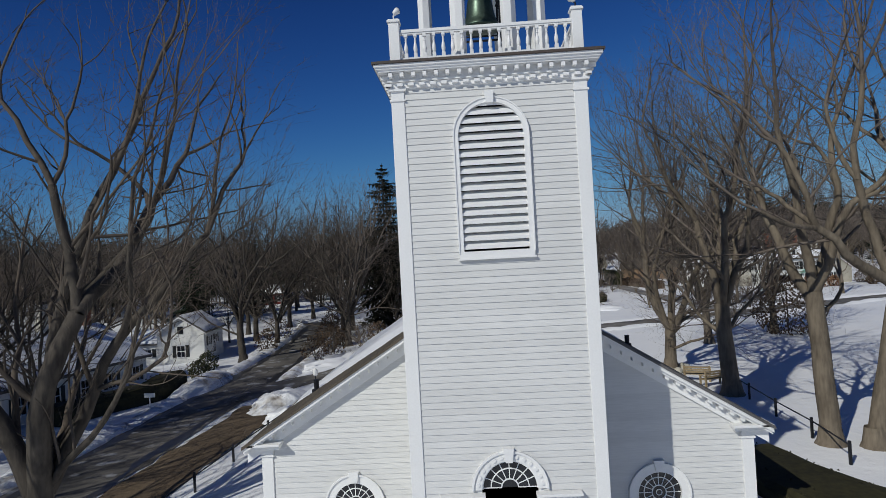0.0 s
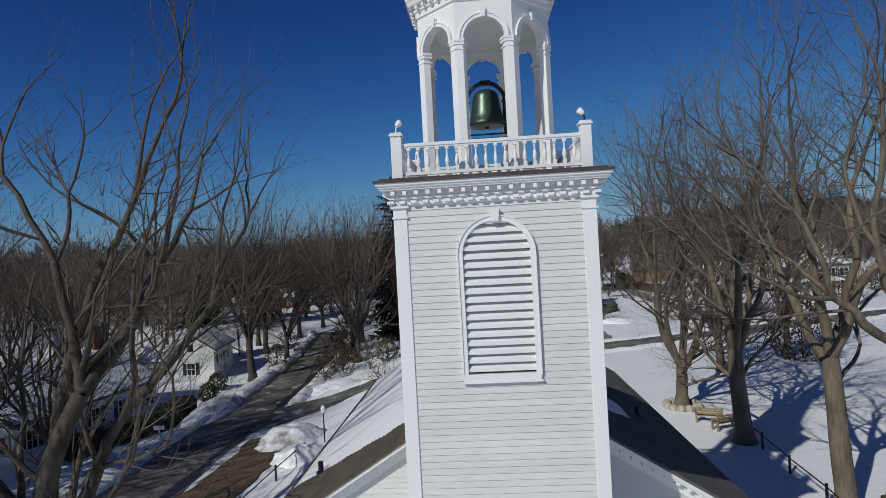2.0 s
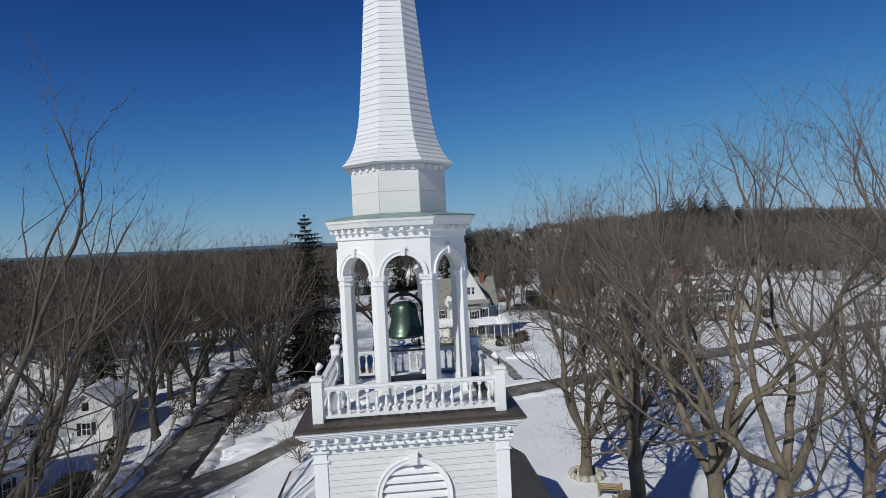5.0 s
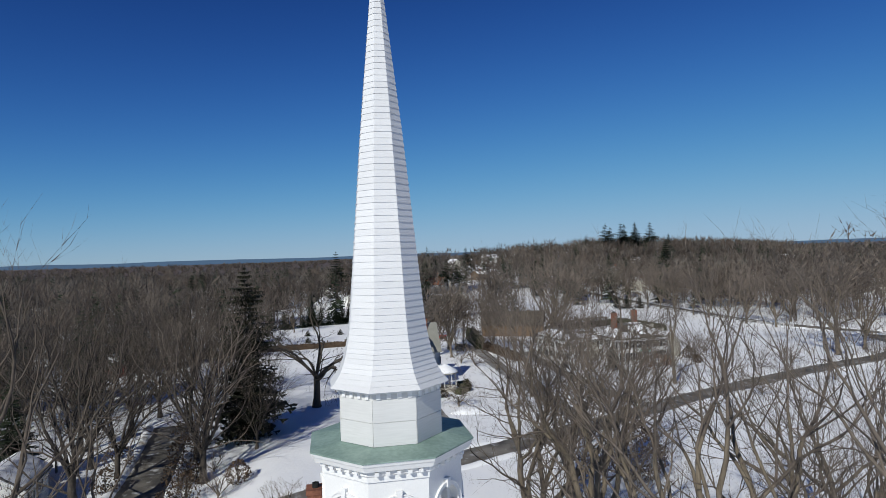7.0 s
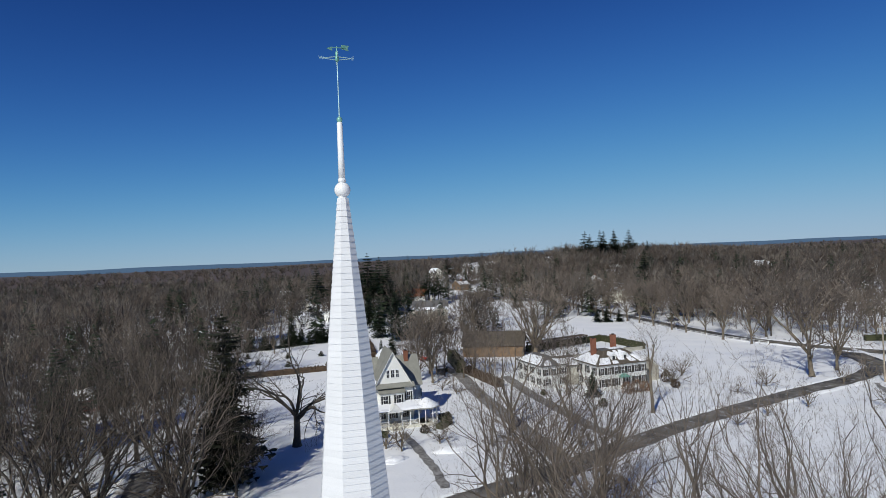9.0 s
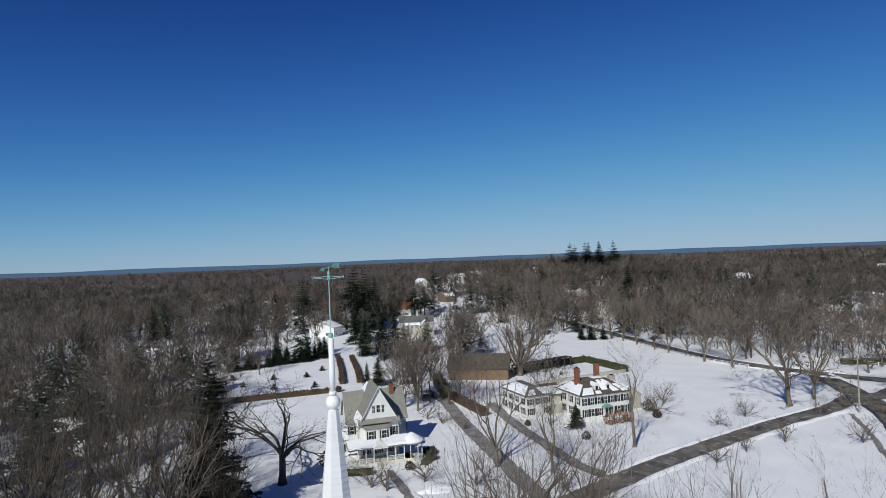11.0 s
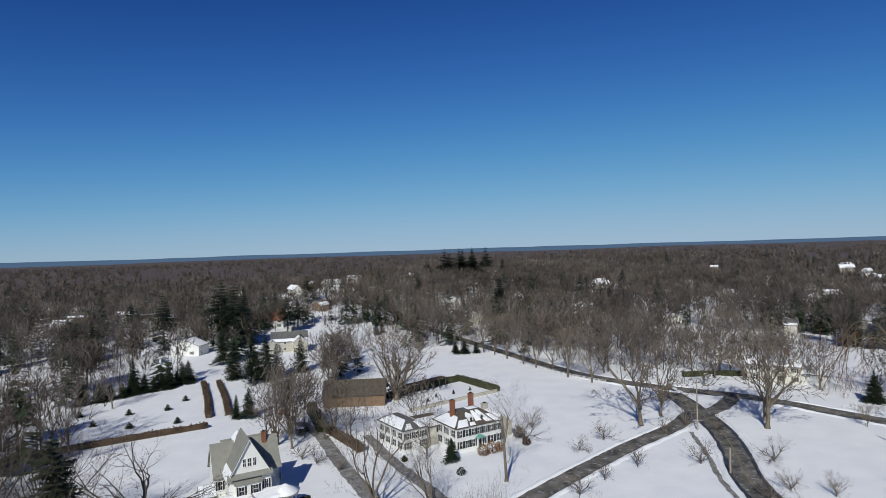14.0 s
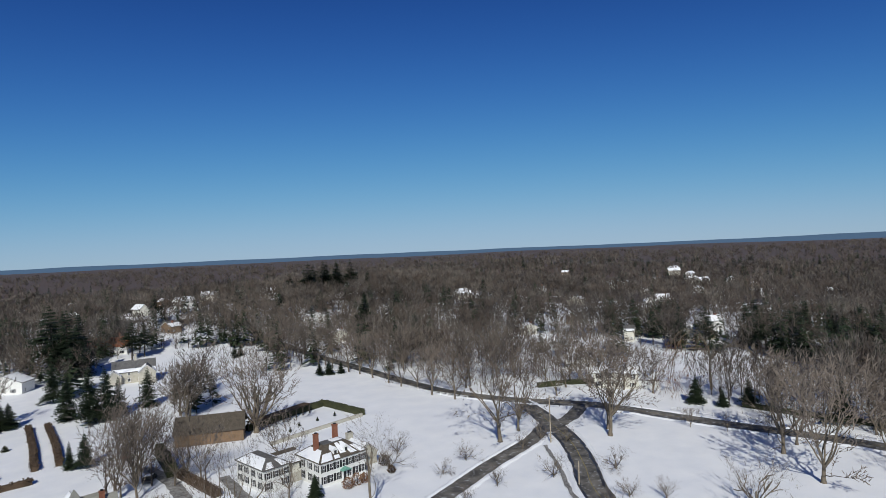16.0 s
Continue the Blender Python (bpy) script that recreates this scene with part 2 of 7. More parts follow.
# ---------- building helpers ----------
class Build:
    """Collects faces for one mesh."""

    def __init__(self):
        self.v, self.f = [], []

    def face(self, *pts):
        k = len(self.v)
        self.v += [tuple(p) for p in pts]
        self.f.append(tuple(range(k, k + len(pts))))
        return self

    def hexa(self, a, b):
        """A block between the quad a and the quad b, both counter-clockwise seen from a's outside."""
        k = len(self.v)
        self.v += [tuple(p) for p in (*a, *b)]
        self.f += [tuple(k + i for i in q) for q in ((0, 1, 2, 3), (7, 6, 5, 4), (0, 4, 5, 1), (1, 5, 6, 2), (2, 6, 7, 3), (3, 7, 4, 0))]
        return self

    def box(self, x0, x1, y0, y1, z0, z1):
        return self.hexa([(x0, y0, z0), (x0, y1, z0), (x1, y1, z0), (x1, y0, z0)], [(x0, y0, z1), (x0, y1, z1), (x1, y1, z1), (x1, y0, z1)])

    def prism(self, poly, z0, z1):
        """An upright prism on the counter-clockwise polygon."""
        k, n = len(self.v), len(poly)
        self.v += [(x, y, z0) for x, y in poly] + [(x, y, z1) for x, y in poly]
        self.f += [tuple(range(k + n - 1, k - 1, -1)), tuple(range(k + n, k + 2 * n))]
        self.f += [(k + i, k + (i + 1) % n, k + n + (i + 1) % n, k + n + i) for i in range(n)]
        return self

    def slab(self, poly, depth, at=None):
        """A plate in the x-z plane, its front at y = 0 and its back at y = depth; at: a matrix."""
        k, n = len(self.v), len(poly)
        pts = [(x, 0, z) for x, z in poly] + [(x, depth, z) for x, z in poly]
        self.v += [tuple(at @ Vector(p)) if at else p for p in pts]
        self.f += [tuple(range(k, k + n)), tuple(range(k + 2 * n - 1, k + n - 1, -1))]
        self.f += [(k + i, k + n + i, k + n + (i + 1) % n, k + (i + 1) % n) for i in range(n)]
        return self

    def lathe(self, prof, n=16, cx=0.0, cy=0.0, turn=0.0, caps=True):
        """Rings of n sides about an upright axis; prof: (radius, z) from below."""
        k = len(self.v)
        for r, z in prof:
            self.v += [(cx + r * math.sin(turn + 2 * math.pi * i / n), cy - r * math.cos(turn + 2 * math.pi * i / n), z) for i in range(n)]
        for j in range(len(prof) - 1):
            self.f += [(k + j * n + i, k + j * n + (i + 1) % n, k + (j + 1) * n + (i + 1) % n, k + (j + 1) * n + i) for i in range(n)]
        if caps:
            self.f += [tuple(k + n - 1 - i for i in range(n)), tuple(k + (len(prof) - 1) * n + i for i in range(n))]
        return self

    def rod(self, a, b, r, r2=None, n=6):
        a, b = Vector(a), Vector(b)
        d = (b - a).normalized()
        u = d.orthogonal().normalized()
        w = d.cross(u)
        k = len(self.v)
        for p, q in ((a, r), (b, r if r2 is None else r2)):
            self.v += [tuple(p + q * (math.cos(2 * math.pi * i / n) * u + math.sin(2 * math.pi * i / n) * w)) for i in range(n)]
        self.f += [(k + i, k + (i + 1) % n, k + n + (i + 1) % n, k + n + i) for i in range(n)]
        self.f += [tuple(k + n - 1 - i for i in range(n)), tuple(k + n + i for i in range(n))]
        return self

    def arch(self, cx, cz, r0, r1, y0, y1, a0=0.0, a1=180.0, n=20):
        """A curved band in the x-z plane between two radii, with depth from y0 to y1."""
        for i in range(n):
            p, q = radians(a0 + (a1 - a0) * i / n), radians(a0 + (a1 - a0) * (i + 1) / n)
            at = lambda r, a, y: (cx + r * math.cos(a), y, cz + r * math.sin(a))  # noqa: E731
            self.hexa([at(r0, p, y0), at(r1, p, y0), at(r1, q, y0), at(r0, q, y0)][::-1], [at(r0, p, y1), at(r1, p, y1), at(r1, q, y1), at(r0, q, y1)][::-1])
        return self

    def moved(self, m):
        self.v = [tuple(m @ Vector(p)) for p in self.v]
        return self

    def mesh(self, name, material, smooth=False):
        me = bpy.data.meshes.new(name)
        me.from_pydata(self.v, [], self.f)
        if any(w in name for w in ("arch", "surround", "frame", "ring", "gable_wall", "tower_wall")):
            bm = bmesh.new()                     # close the seams, so that the piece is one body
            bm.from_mesh(me)
            bmesh.ops.remove_doubles(bm, verts=bm.verts, dist=0.0005)
            bm.to_mesh(me)
            bm.free()
        me.materials.append(material)
        if smooth:
            me.polygons.foreach_set("use_smooth", [True] * len(me.polygons))
        me.update()
        return me


def part(name, build, material, parent, label="", smooth=False):
    """One mesh object under a thing or under a part."""
    ob = new(name, build if isinstance(build, bpy.types.Mesh) else build.mesh(name, material, smooth))
    ob.parent = parent
    return tagged(ob, label)


def thing(name, label, category, m=None, group="", kind="", data=None):
    ob = new(name, data)
    if data is None:
        ob.empty_display_size = 0.2
    ob.matrix_world = m or Matrix()
    return tagged(ob, label, category, group, kind)


def solo(name, build, material, label, category, m=None, group="", kind="", smooth=False):
    return thing(name, label, category, m, group, kind, build.mesh(name, material, smooth))


def bevel(ob, width=0.012):
    mod = ob.modifiers.new("bevel", "BEVEL")
    mod.width, mod.segments, mod.limit_method = width, 2, "ANGLE"
    return ob


def line_points(pts, step=1.5):
    """Points along a polyline, rounded at its corners."""
    p = [Vector((*q, 0)) for q in pts]
    out = []
    for i in range(len(p) - 1):
        a, b = p[max(i - 1, 0)], p[min(i + 2, len(p) - 1)]
        n = max(2, int((p[i + 1] - p[i]).length / step))
        for k in range(n):
            t = k / n
            c, d = p[i], p[i + 1]
            out.append(0.5 * ((2 * c) + (d - a) * t + (2 * a - 5 * c + 4 * d - b) * t * t + (3 * c - a - 3 * d + b) * t ** 3))
    return out + [p[-1]]

# ---------- ground and roads ----------
def terrain(x, y):
    """The height of the ground: level round the church, a wooded hill, low valleys and a far rim."""
    r = np.hypot(x, y)
    s, q = np.clip((-x - 7) / 9, 0, 1), np.clip((95 - y) / 40, 0, 1)
    dip = -1.4 * s * s * (3 - 2 * s) * q * q * (3 - 2 * q)
    far = np.clip((r - 330) / 500, 0, 1)
    hill = 20 * np.exp(-(((x - 390) / 190) ** 2 + ((y - 620) / 200) ** 2))
    hill += 12 * np.exp(-(((x - 900) / 420) ** 2 + ((y - 900) / 300) ** 2))
    knoll = 14 * np.exp(-(((x - 232) / 140) ** 2 + ((y - 420) / 120) ** 2))
    knoll += 7 * np.exp(-(((x - 105) / 85) ** 2 + ((y - 440) / 90) ** 2))
    valley = -9 * far * far * (3 - 2 * far)
    rim = np.clip((r - 1100) / 2300, 0, 1)
    roll = 5 * np.sin(x / 310 + 1.3) * np.sin(y / 270 + 0.4) * far
    return dip + knoll + hill * np.clip((r - 300) / 200, 0, 1) + valley + 24 * rim * rim * (3 - 2 * rim) * (1 + 0.10 * np.sin(np.arctan2(x, y) * 9)) + roll


def make_ground():
    radii = [0, 6, 10, 14, 18, 23, 28, 34, 40, 47, 55, 64, 74, 84, 95, 108, 119, 130, 142, 154, 166, 178, 190, 203, 216, 229, 242, 255, 268, 282, 296, 310, 325, 340, 360, 380, 405, 430, 455, 480, 510, 540, 600, 680, 760, 860, 970, 1100, 1250, 1450, 1700, 2000, 2350, 2750, 3200, 3700, 4300]
    n = 240
    b = Build()
    b.v.append((0, 0, 0))
    for r in radii[1:]:
        a = np.arange(n) * 2 * np.pi / n
        x, y = r * np.sin(a), r * np.cos(a)
        b.v += list(zip(x.tolist(), y.tolist(), terrain(x, y).tolist()))
    b.f += [(0, 1 + (i + 1) % n, 1 + i) for i in range(n)]
    for j in range(len(radii) - 2):
        p, q = 1 + j * n, 1 + (j + 1) * n
        b.f += [(p + i, p + (i + 1) % n, q + (i + 1) % n, q + i) for i in range(n)]
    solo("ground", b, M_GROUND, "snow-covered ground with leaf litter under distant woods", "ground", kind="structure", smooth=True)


make_ground()

# backdrop hills on the horizon; their blue haze is a painted glow
far_hills = Build()
for k in range(161):
    a = radians(-62 + k)
    top = 42 + 7 * noise.noise(Vector((k * 0.09, 3.1, 0))) + 4 * noise.noise(Vector((k * 0.31, 7.7, 0)))
    for r, z in ((4560, -80.0), (4640, top), (4700, top - 30)):
        far_hills.v.append((r * math.sin(a), r * math.cos(a), z))
for k in range(160):
    for j in (0, 1):
        far_hills.f.append((k * 3 + j, k * 3 + 3 + j, k * 3 + 4 + j, k * 3 + 1 + j))
# blue emission paints the haze of distance onto the ridge
m_hills, hn, hl, hb = node_mat("emissive_haze_blue", 1.0, 0.0, 0.0)
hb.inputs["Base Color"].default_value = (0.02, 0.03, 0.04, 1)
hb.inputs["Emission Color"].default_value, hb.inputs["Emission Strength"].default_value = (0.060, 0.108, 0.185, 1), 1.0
solo("backdrop", far_hills, m_hills, "backdrop hills on the far horizon, their blue haze a painted glow", "hills", kind="structure", smooth=True)

ROADS = {
    "street": ([(-15, -90), (-17.5, -40), (-19.8, -5), (-20.4, 10), (-20.6, 20), (-20.6, 30), (-20.7, 40), (-21.2, 50), (-22.0, 60), (-23.0, 70), (-24.0, 78)], 5.0),
    "lane": ([(-20, 30.5), (-16.6, 35), (-11, 40.4), (-3, 45.6), (10, 50.8), (32, 59.2), (55, 69.3), (85, 79.5), (105, 85), (120, 92.5)], 4.2),
    "avenue": ([(142, 470), (129, 330), (124.6, 270), (124, 236), (123, 193), (121.5, 158), (122, 138), (127, 119.5), (134, 105), (140, 94), (143.2, 80), (146.5, 60), (150.5, 42), (153.5, 22), (160, -60)], 5.8),
    "crossroad": ([(129, 112), (122.5, 98), (111, 78.5), (100.5, 66), (89.5, 54), (72, 26), (58, -10), (51, -60)], 5.6),
    "slip": ([(117, 88), (127, 90.5), (139, 96)], 4.2),
}


def ribbon(pts, width, z, seed, rough=0.6):
    rng = random.Random(seed)
    b, rows = Build(), []
    for i, p in enumerate(pts):
        d = (pts[min(i + 1, len(pts) - 1)] - pts[max(i - 1, 0)]).normalized()
        s = Vector((-d.y, d.x, 0))
        rows.append((p + s * (width / 2 + rng.uniform(-rough, rough)), p - s * (width / 2 + rng.uniform(-rough, rough))))
    for (a, c), (e, g) in zip(rows, rows[1:]):
        k = len(b.v)
        b.v += [(p.x, p.y, z + float(terrain(p.x, p.y))) for p in (a, c, g, e)]
        b.f.append((k, k + 1, k + 2, k + 3))
    return b


def bank(pts, side, width, height, seed, gap=()):
    """A lumpy ridge of ploughed snow along a road's edge."""
    rng = random.Random(seed)
    b, n = Build(), 6
    for i, p in enumerate(pts):
        d = (pts[min(i + 1, len(pts) - 1)] - pts[max(i - 1, 0)]).normalized()
        s = Vector((-d.y, d.x, 0)) * side
        low = any((p.xy - Vector(g[:2])).length < g[2] for g in gap)
        h = (0.02 if low else height * (0.55 + 0.9 * abs(noise.noise(Vector((p.x, p.y, seed)) * 0.31)) + rng.uniform(-0.1, 0.1)))
        w = width * (0.8 + rng.uniform(-0.1, 0.25))
        for k, (u, f) in enumerate(((0, -0.05), (0.16, 0.6), (0.34, 0.95), (0.55, 1.0), (0.8, 0.55), (1.0, -0.05))):
            q = p + s * (u * w + rng.uniform(-0.06, 0.06))
            b.v.append((q.x, q.y, (h * f if f > 0 else f * 0.6) + float(terrain(q.x, q.y))))
    for i in range(len(pts) - 1):
        for k in range(n - 1):
            q = [i * n + k, i * n + k + 1, (i + 1) * n + k + 1, (i + 1) * n + k]
            b.f.append(tuple(q if side < 0 else q[::-1]))
    return b


for k, (name, (pts, width)) in enumerate(ROADS.items()):
    way = line_points(pts, 1.2)
    solo("road", ribbon(way, width, 0.05 + 0.008 * k, k, 0.2), M_ROAD, f"wet salted asphalt {name} between snow banks", "road", kind="structure")
    gaps = [(-17.4, 6, 6), (-17.6, 15, 6), (-17.6, 24, 6), (-17.8, 33, 5.5), (120, 95, 12), (129, 93, 11), (138, 98, 10), (31, 58, 4), (44, 64, 3)]
    for side in (-1, 1):
        edge = []
        for i, p in enumerate(way):
            d = (way[min(i + 1, len(way) - 1)] - way[max(i - 1, 0)]).normalized()
            edge.append(p + Vector((-d.y, d.x, 0)) * side * (width / 2 - 0.1))
        solo("snow_bank", bank(edge, side, 1.5 if name != "street" else 1.9, 0.36 if name != "street" else 0.6, 10 * k + side, gaps), M_BANK if name == "street" else M_SNOW,
             f"ploughed snow bank along the {name}", "snow bank", kind="structure", smooth=True)

# dark wet edges and a worn centre line
def offset_line(way, by):
    out = []
    for i, p in enumerate(way):
        d = (way[min(i + 1, len(way) - 1)] - way[max(i - 1, 0)]).normalized()
        out.append(p + Vector((-d.y, d.x, 0)) * by)
    return out


for k, name in enumerate(("street", "crossroad", "avenue")):
    pts, width = ROADS[name]
    way, z = line_points(pts, 1.2), 0.054 + 0.008 * list(ROADS).index(name)
    for side in (-1, 1):
        solo("wet_road_edge", ribbon(offset_line(way, side * (width / 2 - 0.45)), 0.55, z + 0.004, 70 + k, 0.28), M_WETROAD, f"dark meltwater along the edge of the {name}", "road edge", kind="structure")
    if name != "street":
        solo("centre_line", ribbon(way, 0.14, z + 0.006, 80 + k, 0.01), M_YELLOW, f"worn yellow centre line of the {name}", "road marking", kind="structure")

# drives and paths
for k, (label, pts, width) in enumerate((
        ("slushy driveway between the two white houses", [(31, 59.5), (31, 75), (31, 90), (31.3, 104), (32.2, 122), (30, 135)], 3.0),
        ("slushy driveway in front of the large white house", [(44, 65), (41.5, 73), (41, 84), (40.6, 99), (41.5, 116)], 2.4),
        ("shovelled front path of the gabled house", [(14, 57), (14, 64), (13.4, 72), (12.6, 80.5)], 1.3),
        ("muddy ploughed turnout beside the street", [(-15.8, 2), (-16.1, 10), (-16.0, 18), (-15.6, 23), (-15.9, 28)], 3.4),
        ("narrow cleared walk beside the crossroad", [(104, 80), (95, 68), (86, 57), (70, 32)], 0.9))):
    solo("driveway", ribbon(line_points(pts, 1.0), width, 0.10 + 0.008 * k, 40 + k, 0.18), M_DIRT if "muddy" in label else M_DRIVE, label, "driveway", kind="structure")


def mound(x, y, rx, ry, h, seed, material, label, turn=0.0):
    b, n, m = Build(), 26, 11
    for j in range(m):
        for i in range(n):
            a, u = 2 * math.pi * i / n, (j / (m - 1))
            lump = 1 + 0.28 * noise.noise(Vector((math.cos(a) * 2, math.sin(a) * 2, seed + u * 3))) + 0.10 * noise.noise(Vector((math.cos(a) * 7, math.sin(a) * 7, seed + u * 9)))
            r = (1 - u) ** 0.55
            b.v.append((rx * r * lump * math.cos(a), ry * r * lump * math.sin(a), h * (u ** 0.8) * (0.85 + 0.3 * noise.noise(Vector((math.cos(a) * 3 * r, math.sin(a) * 3 * r, seed)))) - 0.06 * (u == 0)))
    for j in range(m - 1):
        b.f += [(j * n + i, j * n + (i + 1) % n, (j + 1) * n + (i + 1) % n, (j + 1) * n + i) for i in range(n)]
    solo("snow_mound", b, material, label, "snow heap", pose(x, y, float(terrain(x, y)) - 0.05, 0, 0, turn), smooth=True)


mound(-14.0, 26.6, 2.7, 2.0, 1.6, 3, M_BANK, "large dirty ploughed heap of snow beside the turnout", 20)
mound(-12.0, 22.4, 2.0, 1.5, 1.0, 8, M_SNOW, "smaller heap of snow beside the turnout", 20)
mound(-24.0, 36.0, 1.7, 5.6, 1.3, 5, M_BANK, "long ploughed heap of snow at the street's edge", 2)
mound(-24.2, 19.0, 1.4, 6.0, 0.9, 6, M_BANK, "low heap of snow at the street's edge", 2)
mound(-14.8, 43.0, 3.2, 1.9, 0.9, 11, M_SNOW, "rounded heap of snow in the fork of the roads", 45)
mound(18.0, 70.5, 3.0, 1.6, 0.8, 14, M_SNOW, "heap of snow beside the front path", 0)
mound(9.4, 69.0, 2.2, 1.4, 0.7, 15, M_SNOW, "heap of snow beside the front path", 20)

# ---------- the church ----------
TW, AX = 2.27, 2.27                    # half width of the tower; its axis lies at y = AX
LAP = 0.153
church = thing("church", "white clapboard church with a square tower, open belfry and tall spire", "church")


def board(x0, x1, z, h=LAP):
    """A lapped clapboard facing -y, its foot proud."""
    return Build().hexa([(x0, -0.026, z), (x0, 0.0, z), (x1, 0.0, z), (x1, -0.026, z)], [(x0, -0.006, z + h), (x0, 0.0, z + h), (x1, 0.0, z + h), (x1, -0.006, z + h)])


# tower walls: four sheets, the front with its openings
LOU_S, LOU_R, LOU_B = 11.44, 0.80, 8.66      # louvre: springing, radius of the opening, foot
FAN_Z, FAN_R = 3.12, 0.66


def opening_half(z, foot, spring, r):
    if z < foot or z > spring + r:
        return 0.0
    return r if z < spring else math.sqrt(max(r * r - (z - spring) ** 2, 0))


def wall_with_arches(half, z0, z1, y0, y1, arches, n=16):
    """A wall sheet from x = -half to half, with arched openings on its middle line: (foot, springing, radius)."""
    b, z = Build(), z0
    for foot, spring, r in arches:
        b.box(-half, half, y0, y1, z, foot)
        b.box(-half, -r, y0, y1, foot, spring).box(r, half, y0, y1, foot, spring)
        top = spring + r + 0.02
        for s in (-1, 1):
            for i in range(n):
                a, c = radians(90 * i / n), radians(90 * (i + 1) / n)
                p = [(s * r * math.cos(a), spring + r * math.sin(a)), (s * r * math.cos(c), spring + r * math.sin(c))]
                q = [(s * half, p[0][1]), (s * half, p[1][1])]
                quad = [p[0], q[0], q[1], p[1]] if s > 0 else [q[0], p[0], p[1], q[1]]
                b.slab(quad, y1 - y0, Matrix.Translation((0, y0, 0)))
        b.box(-half, half, y0, y1, spring + r, top)
        z = top
    return b.box(-half, half, y0, y1, z, z1)


tower = part("tower_wall", wall_with_arches(TW - 0.02, 0, 12.78, 0.0, 0.18, [(2.0, FAN_Z, FAN_R), (LOU_B, LOU_S, LOU_R)]), M_TRIM, church, "white clapboard tower front")
side_b = Build().box(-TW + 0.02, -TW + 0.2, 0.181, 4.34, 0, 12.78).box(TW - 0.2, TW - 0.02, 0.181, 4.34, 0, 12.78).box(-TW + 0.2, TW - 0.2, 4.34, 4.52, 0, 12.78)
part("tower_side_wall", side_b, M_TRIM, church)
# added near-black sheet: paints the shade behind the louvres
part("tower_shade_sheet", Build().box(-1.2, 1.2, 0.62, 0.66, 1.5, 12.7), M_LOUVER_SHADE, church, "near-black sheet painting the shade behind the louvres")
INNER = TW - 0.27
boards = []
row, z = 0, 0.30
while z < 12.55:
    zc = z + LAP / 2
    w = max(opening_half(zc, LOU_B - 0.1, LOU_S, LOU_R + 0.05), opening_half(zc, 0.2, FAN_Z, FAN_R + 0.12))
    for x0, x1 in ([(-INNER, INNER)] if w == 0 else [(-INNER, -w), (w, INNER)]):
        part("clapboard", board(x0, x1, z, min(LAP, 12.62 - z)), M_BOARD, tower)
    z += LAP
joined = Build()
z = 0.30
while z < 12.55:
    for m in (Matrix.Translation((-TW + 0.02, AX, 0)) @ Matrix.Rotation(radians(-90), 4, "Z"), Matrix.Translation((TW - 0.02, AX, 0)) @ Matrix.Rotation(radians(90), 4, "Z"), Matrix.Translation((0, 4.52, 0)) @ Matrix.Rotation(radians(180), 4, "Z")):
        c = board(-INNER, INNER, z, min(LAP, 12.62 - z)).moved(m)
        k = len(joined.v)
        joined.v += c.v
        joined.f += [tuple(i + k for i in q) for q in c.f]
    z += LAP
tagged(part("side_clapboards", joined, M_BOARD, church), kind="stuff")
# corner boards with small caps
for sx in (-1, 1):
    for y0, y1 in ((-0.045, 0.27), (4.27, 4.585)):
        x0, x1 = sorted((sx * (TW - 0.27), sx * (TW + 0.045)))
        b = Build().box(x0, x1, y0, y1, 0, 12.62)
        bevel(part("corner_board", b, M_TRIM, church), 0.01)
        b = Build().box(x0 - 0.03, x1 + 0.03, y0 - 0.03, y1 + 0.03, 12.36, 12.40).box(x0 - 0.05, x1 + 0.05, y0 - 0.05, y1 + 0.05, 12.60, 12.66)
        part("corner_cap", b, M_TRIM, church)


def square_ring(b, half, inner, z0, z1):
    b.box(-half, half, AX - half, AX - inner, z0, z1).box(-half, half, AX + inner, AX + half, z0, z1)
    b.box(-half, -inner, AX - inner, AX + inner, z0, z1).box(inner, half, AX - inner, AX + inner, z0, z1)


def ring_profile(prof):
    """A closed moulding round the tower: prof gives (half width, z) from below, outside only."""
    b = Build()
    loop = list(prof) + [(TW - 0.1, prof[-1][1]), (TW - 0.1, prof[0][1])]
    n = len(loop)
    for h, z in loop:
        b.v += [(-h, AX - h, z), (h, AX - h, z), (h, AX + h, z), (-h, AX + h, z)]
    for k in range(n):
        for i in range(4):
            b.f.append((k * 4 + i, k * 4 + (i + 1) % 4, (k + 1) % n * 4 + (i + 1) % 4, (k + 1) % n * 4 + i))
    return b


b = ring_profile([(TW + 0.06, 12.66), (TW + 0.06, 12.80), (TW + 0.12, 12.80), (TW + 0.12, 12.86), (TW + 0.09, 12.86), (TW + 0.09, 13.00), (TW + 0.30, 13.00), (TW + 0.30, 13.05), (TW + 0.34, 13.05), (TW + 0.34, 13.10), (TW + 0.38, 13.10), (TW + 0.38, 13.17)])
cornice = bevel(part("tower_cornice", b, M_TRIM, church, "white moulded cornice with dentil blocks"), 0.012)
b = Build()
square_ring(b, TW + 0.42, 0.2, 13.17, 13.225)
part("deck_edge", b, M_EDGE, church, "dark metal edge of the tower deck")
part("deck", Build().box(-TW - 0.3, TW + 0.3, AX - TW - 0.3, AX + TW + 0.3, 13.225, 13.27), M_EDGE, church, "dark metal deck round the belfry")
part("deck_snow", Build().box(-TW + 0.2, TW - 0.2, 0.42, 0.95, 13.27, 13.35).box(-TW + 0.15, -TW + 0.6, 0.4, 3.6, 13.27, 13.33), M_SNOW, church, "thin snow on the deck")
